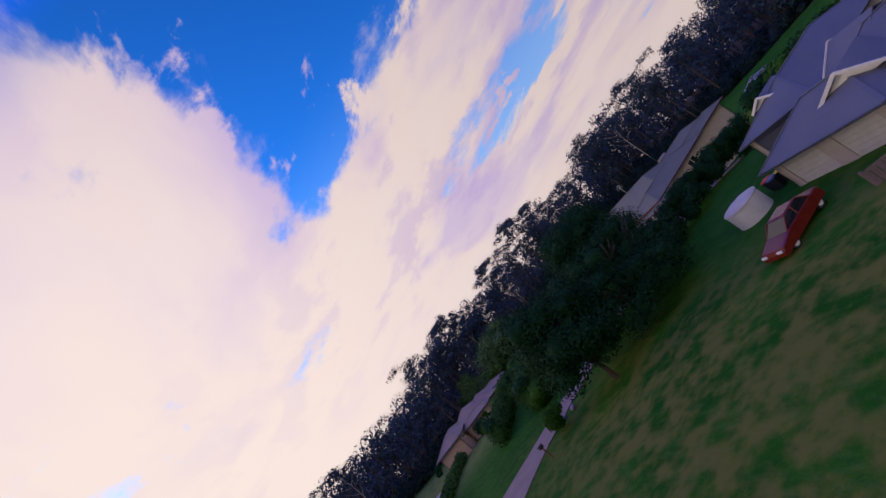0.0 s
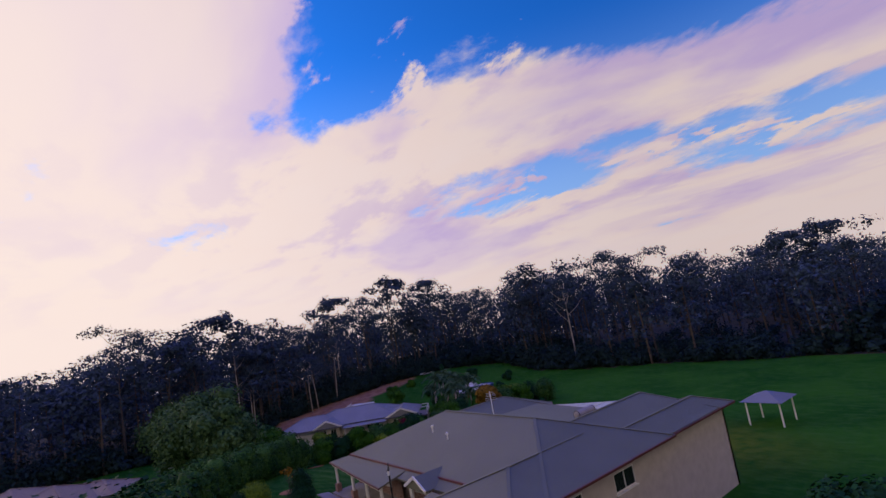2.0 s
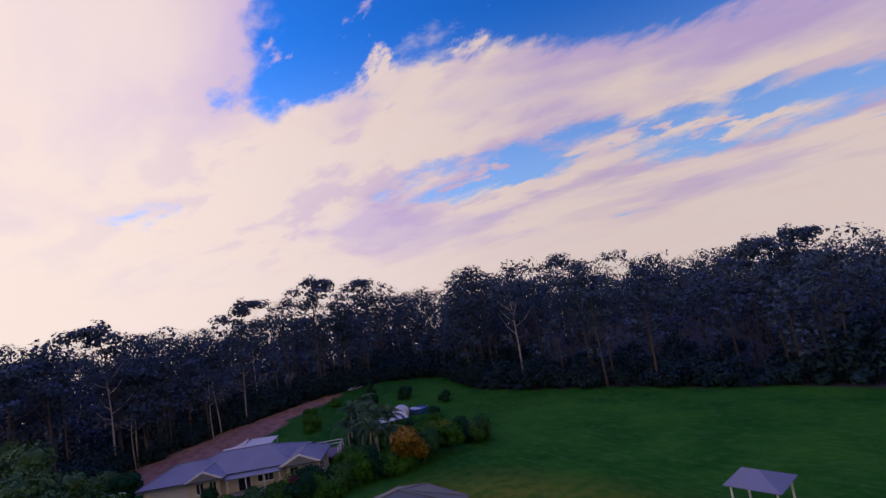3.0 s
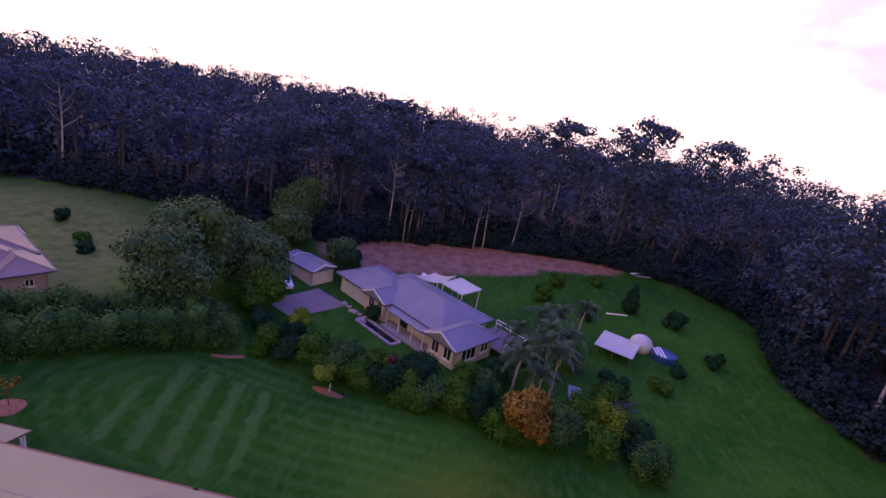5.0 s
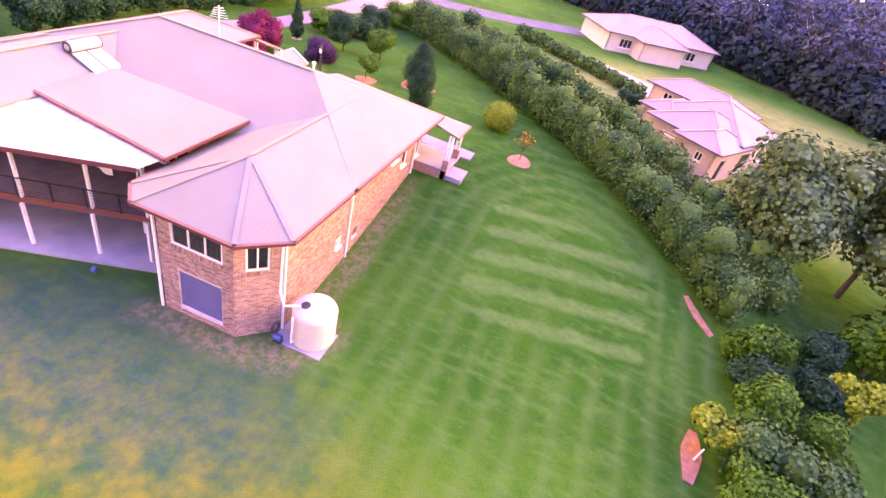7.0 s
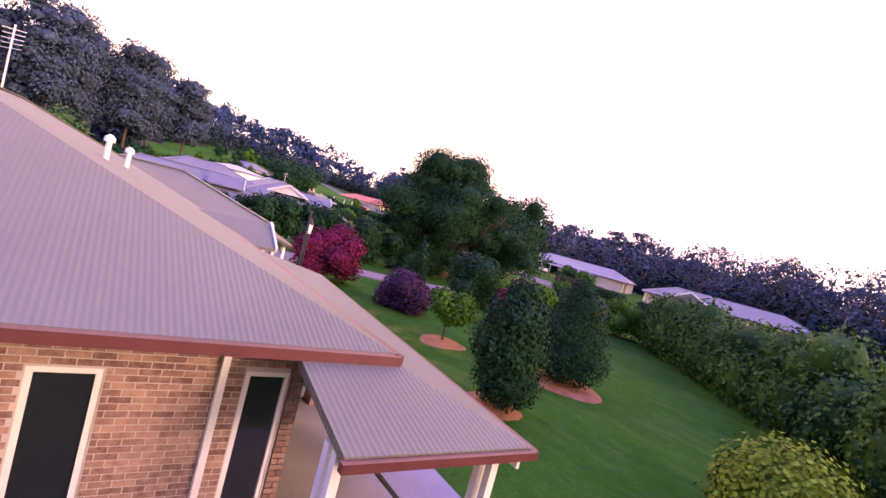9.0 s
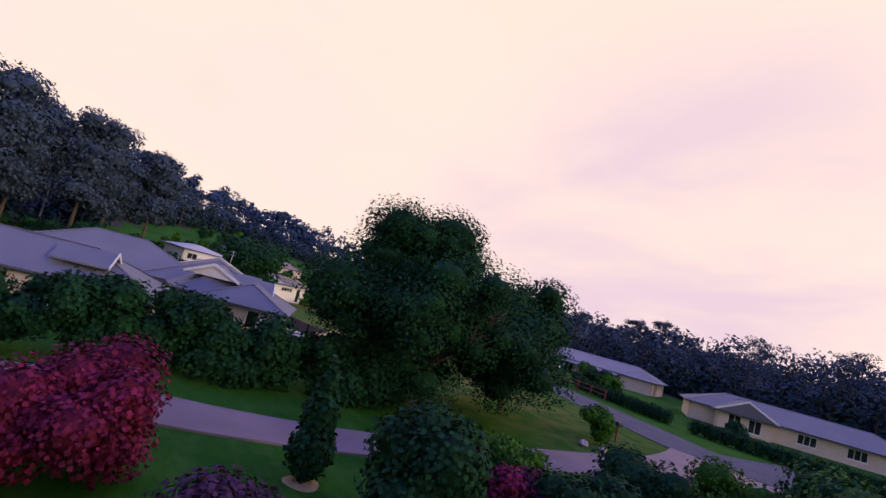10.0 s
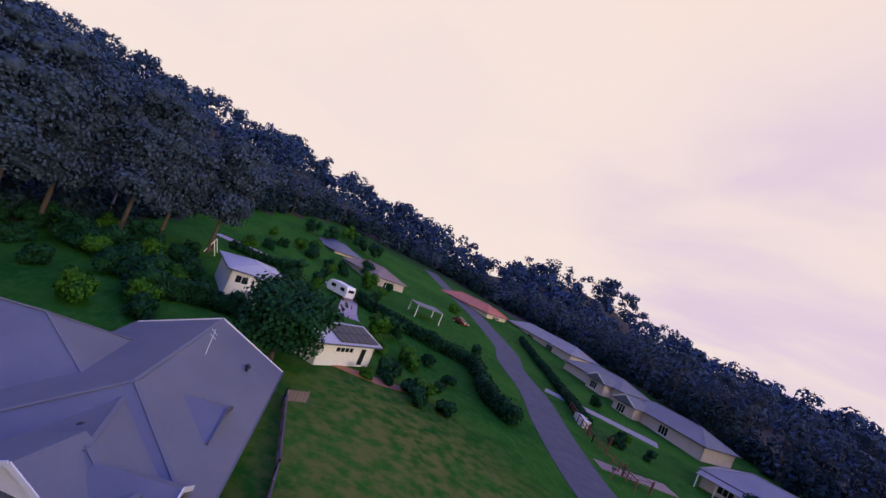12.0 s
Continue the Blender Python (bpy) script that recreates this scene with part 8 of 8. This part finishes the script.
def fence(name, label, line, high, post_step, rails, material, boards=0.0):
    """Posts and rails along a line; with boards, an upright paling every step of that width."""
    t = thing(name, on_ground(*line[0]), label, "fence")
    for (x0, y0), (x1, y1) in zip(line, line[1:]):
        L_ = math.hypot(x1 - x0, y1 - y0)
        n = max(1, round(L_ / post_step))
        P = [(x0 + (x1 - x0) * i / n, y0 + (y1 - y0) * i / n) for i in range(n + 1)]
        for x, y in P:
            part("post", Build().box(x - 0.06, x + 0.06, y - 0.06, y + 0.06, ground(x, y) - 0.3, ground(x, y) + high), M[material], t)
        for p, q in zip(P, P[1:]):
            for h in rails:
                part("rail", Build().beam(on_ground(*p, high * h), on_ground(*q, high * h), 0.05, 0.1), M[material], t)
            if boards:
                k = int(L_ / n / boards)
                d = ((q[0] - p[0]), (q[1] - p[1]))
                l = math.hypot(*d)
                off = (-d[1] / l * 0.05, d[0] / l * 0.05)
                for i in range(k):
                    u, v = (i + 0.06) / k, (i + 0.94) / k
                    a, c = (p[0] + d[0] * u + off[0], p[1] + d[1] * u + off[1]), (p[0] + d[0] * v + off[0], p[1] + d[1] * v + off[1])
                    z = ground(*a)
                    part("paling", Build().hexa([(*a, z), (*c, z), (c[0] + off[0] * 0.4, c[1] + off[1] * 0.4, z), (a[0] + off[0] * 0.4, a[1] + off[1] * 0.4, z)], [(*a, z + high - 0.05), (*c, z + high - 0.05), (c[0] + off[0] * 0.4, c[1] + off[1] * 0.4, z + high - 0.05), (a[0] + off[0] * 0.4, a[1] + off[1] * 0.4, z + high - 0.05)]), M[material], t)
    return t


fence("timber_fence", "dark paling fence beside the neighbour's lawn", [(69.7, -41.5), (69.0, -39.7), (58.0, -39.1), (53.7, -38.5), (50.5, -39.0), (48.2, -39.7)], 0.95, 2.4, (0.25, 0.85), "deck", 0.30)
fence("post_fence", "post and rail fence along the street", [(70.5, -77.2), (83, -80.8), (97, -86.5)], 1.2, 2.2, (0.5, 0.92), "timber")
fence("post_fence", "post and rail fence along the lower street", [(66.5, -76.0), (54.0, -73.6), (42.0, -71.5)], 1.2, 2.4, (0.5, 0.92), "timber")


def gate(x, y, turn):
    t = thing("driveway_gate", on_ground(x, y), "dark metal farm gate beside the drive", "gate", turn=turn)
    part("gate_frame", Build().beam((0, 0, 0.15), (3.2, 0, 0.15), 0.05).beam((0, 0, 1.25), (3.2, 0, 1.25), 0.05).beam((0, 0, 0.12), (0, 0, 1.28), 0.05).beam((3.2, 0, 0.12), (3.2, 0, 1.28), 0.05).beam((0, 0, 0.15), (3.2, 0, 1.25), 0.04), M["black"], t, local=True)
    for h in (0.42, 0.7, 0.98):
        part("bar", Build().beam((0, 0, h), (3.2, 0, h), 0.03), M["black"], t, local=True)
    for xx in (-0.12, 3.32):
        part("gate_post", Build().box(xx - 0.08, xx + 0.08, -0.08, 0.08, -0.3, 1.5), M["timber"], t, local=True)


gate(73.6, -78.2, 200)
gate(86.0, -82.3, 205)


def mailbox(x, y, label):
    t = thing("mailbox", on_ground(x, y), label, "mailbox")
    g = ground(x, y)
    part("post", Build().box(x - 0.05, x + 0.05, y - 0.05, y + 0.05, g - 0.2, g + 1.0), M["timber"], t)
    b = Build()
    prof = [(-0.14, 1.0), (-0.14, 1.2), (-0.08, 1.3), (0.08, 1.3), (0.14, 1.2), (0.14, 1.0)]
    b.hexa([(x + u, y - 0.2, g + h) for u, h in prof], [(x + u, y + 0.2, g + h) for u, h in prof])
    part("box", b, M["black"], t)


mailbox(25.0, -51.0, "small dark mailbox on a post by the driveway")
mailbox(72.0, -75.2, "small dark mailbox on a post by the gate")


def play_set(x, y):
    t = thing("play_set", on_ground(x, y), "timber swing frame on the far lawn", "swing set")
    g = ground(x, y)
    for dx in (-1.8, 1.8):
        for dy in (-0.9, 0.9):
            part("leg", Build().beam((x + dx, y + dy, g - 0.1), (x + dx, y, g + 2.2), 0.12), M["trim"], t)
    part("top_beam", Build().beam((x - 2.0, y, g + 2.2), (x + 2.0, y, g + 2.2), 0.14), M["trim"], t)
    for dx in (-0.8, 0.6):
        sw = part("swing_seat", Build().box(x + dx - 0.25, x + dx + 0.25, y - 0.1, y + 0.1, g + 0.5, g + 0.54), M["redplastic"], t)
        for e in (-0.22, 0.22):
            part("rope", Build().beam((x + dx + e, y, g + 0.54), (x + dx + e, y, g + 2.15), 0.025), M["black"], sw)


play_set(120.6, -27.4)


def crate(x, y, s, material, label):
    g = ground(x, y)
    t = thing("storage_box", (x, y, g), label, "box", "boxes on the lawn")
    part("body", Build().hexa([(x - s, y - s, g), (x + s, y - s, g), (x + s, y + s, g), (x - s, y + s, g)], [(x - s * 1.06, y - s * 1.06, g + s * 1.5), (x + s * 1.06, y - s * 1.06, g + s * 1.5), (x + s * 1.06, y + s * 1.06, g + s * 1.5), (x - s * 1.06, y + s * 1.06, g + s * 1.5)]), M[material], t)
    part("lid", Build().box(x - s * 1.12, x + s * 1.12, y - s * 1.12, y + s * 1.12, g + s * 1.5, g + s * 1.62), M[material], t)


for x, y, s in ((89.4, -84.0, 0.62), (91.0, -84.8, 0.7), (92.6, -85.3, 0.5)):
    crate(x, y, s, "door_white", "white plastic storage box on the lawn")

# ---- things on and round the brick house ----
single("toy_ball", Build().lathe((8.6, 1.4, 0.12), [(0.02, 0.0), (0.11, 0.04), (0.16, 0.16), (0.11, 0.28), (0.02, 0.32)], 14), M["blue_plastic"], "dark blue ball on the patio slab", "ball", smooth=True)


def towel(x, y, z, w, drop, label):
    b = Build()
    n = 8
    for i in range(n + 1):
        u = i / n
        sway = 0.03 * math.sin(u * 9 + x)
        for dy, zz in ((sway + 0.05, z - drop * (0.9 + 0.1 * math.sin(5 * u))), (0.045, z), (-0.045, z), (-sway - 0.05, z - drop * 0.55)):
            b.v.append((x + w * u, y + dy, zz))
    for i in range(n):
        for k in range(3):
            a = i * 4 + k
            b.f.append((a, a + 1, a + 5, a + 4))
    ob = single("towel", b, M["trim"], label, "towel", "towels on the deck rail")
    ob.modifiers.new("thickness", "SOLIDIFY").thickness = 0.012


towel(9.4, -1.0, 4.55, 0.9, 0.85, "white towel hung over a line on the deck")
towel(10.6, -1.0, 4.55, 0.7, 0.7, "pale towel hung over a line on the deck")
line_thing = thing("clothes_line", (8.6, -1.0, 2.6), "thin clothes line strung across the deck", "clothes line")
part("cord", Build().tube([(6.2, -1.0, 4.6), (9.0, -1.0, 4.535), (12.0, -1.0, 4.535), (15.0, -1.0, 4.6)], [0.012, 0.012, 0.012, 0.012], 6), M["trim"], line_thing)
stake = thing("marker_stake", on_ground(-18.9, -2.9), "short pale stake in a patch of mulch", "stake")
part("stake", Build().tube([on_ground(-18.9, -2.9, -0.1), on_ground(-18.9, -2.85, 0.9)], [0.05, 0.04], 8), M["trim"], stake)


def bed(name, label, line, width, material):
    """A flat raised strip of mulch with a ragged edge, along a line."""
    ribbon(name, line, width, M[material], 0.06, 1.0, label, kind="", category="mulch bed")


bed("mulch_strip", "orange bark mulch along the foot of the shrubs", [(-18.9, -4.4), (-18.8, -3.2), (-18.6, -1.6)], [0.4, 1.0, 0.4], "mulch")
bed("mulch_strip", "orange bark mulch at the end of the hedge", [(-18.4, -13.4), (-19.1, -12.2), (-20.0, -11.2)], [0.3, 0.55, 0.35], "mulch")
for x, y, h in ((-56, 97, 19), (-55, 105, 17)):
    t = thing("dead_tree", on_ground(x, y), "bare white dead gum among the living ones", "tree", "dead gums")
    g = ground(x, y)
    b = Build().tube([(x, y, g - 0.4), (x + 0.3, y, g + h * 0.5), (x - 0.4, y + 0.4, g + h)], [0.35, 0.24, 0.06], 8)
    b.tube([(x + 0.25, y, g + h * 0.45), (x + 1.6, y + 0.4, g + h * 0.7), (x + 2.2, y + 0.2, g + h * 0.92)], [0.18, 0.12, 0.04], 6)
    b.tube([(x + 0.1, y, g + h * 0.6), (x - 1.5, y - 0.3, g + h * 0.78)], [0.13, 0.04], 6)
    part("trunk", b, M["trim"], t)

# ---- shrubs on the slope below the mountain, and a far cottage ----
def slope_shrubs():
    rng = random.Random(91)
    kinds = [bush("slope_shrub", on_ground(78.0 + 3 * k, -27.0 + k), "dark rounded shrub on the grassy slope", "shrub", lumps(R, 9, 1.3 + 0.5 * k, 2.2 + 0.7 * k, 0.0, 0.85), 1600, 0.3, leaf, "shrubs on the slope", seed=300 + k) for k, leaf in enumerate(("leaf_dark", "leaf_green", "leaf_dark"))]
    spots = [(135.6, -32.1), (143, -36), (150.8, -38.8), (150.3, -45.7), (146.8, -49.8), (156, -43), (162, -47)]
    for k in range(46):
        spots.append((rng.uniform(74, 116), rng.uniform(-27, 4)))
    for x, y in spots:
        copy_thing(rng.choice(kinds), pose(*on_ground(x, y), 0, 0, rng.uniform(0, 360)))


slope_shrubs()
block_house("forest_cottage", "small pale cottage with steel roof among the trees", Frame(176, -14, 15), ground(180, -10), ground(180, -10) + 2.8, [(0, 10, 0, 7, 0.35, "gg", 0.0)], "roof_grey", "trim", openings=[(0, 3, 1.5, 3, 0.8, 2.0, "window"), (0, 0, 2, 4, 0.8, 2.0, "window")])
bed("garden_bed", "brown mulched garden bed before the solar house", [(82.4, -44.2), (81.6, -47.9), (81.0, -50.6), (80.8, -53.4)], [0.8, 1.9, 2.2, 1.4], "mulch")
ribbon("track", [(139.0, -26.0), (137.1, -31.6), (134.8, -37.4), (132.5, -43.3), (131.4, -49.1), (126.0, -52.5), (112.0, -50.6), (107.0, -50.2)], [2.6, 2.8, 2.8, 2.8, 2.8, 3.0, 3.2, 3.6], M["gravel"], 0.06, 2.0, "pale gravel track along the slope", category="track")
pole = thing("metal_pole", on_ground(9.2, -18.1), "thin dark metal pole beside the verandah path", "pole")
part("shaft", Build().tube([on_ground(9.2, -18.1, -0.1), on_ground(9.2, -18.1, 4.0)], [0.045, 0.035], 10), M["black"], pole)
part("cap", Build().tube([on_ground(9.2, -18.1, 4.0), on_ground(9.2, -18.1, 4.06)], [0.055, 0.02], 10), M["black"], pole)
ribbon("garden_slab", [(-24.4, 19.2), (-27.0, 19.7), (-30.0, 20.2)], [1.2, 1.3, 1.3], M["concrete"], 0.07, 0.8, "pale concrete slab leading into the garden", kind="", category="path")


def plank_pile():
    rng = random.Random(17)
    t = thing("timber_pile", on_ground(-28.0, 23.8), "loose pile of weathered timber on the grass", "timber")
    for k in range(9):
        a = math.radians(118 + rng.uniform(-22, 22))
        x, y = -28.0 + rng.uniform(-1.0, 1.2), 24.0 + rng.uniform(-1.5, 1.5)
        L_ = rng.uniform(0.9, 1.7)
        z = ground(x, y) + 0.06 + 0.05 * (k % 4)
        part("plank", Build().beam((x - L_ * math.cos(a), y - L_ * math.sin(a), z), (x + L_ * math.cos(a), y + L_ * math.sin(a), z + 0.02), 0.16, 0.06), M["bark"], t)


plank_pile()


# ---- the bricks of the walls, last ----
bricks()
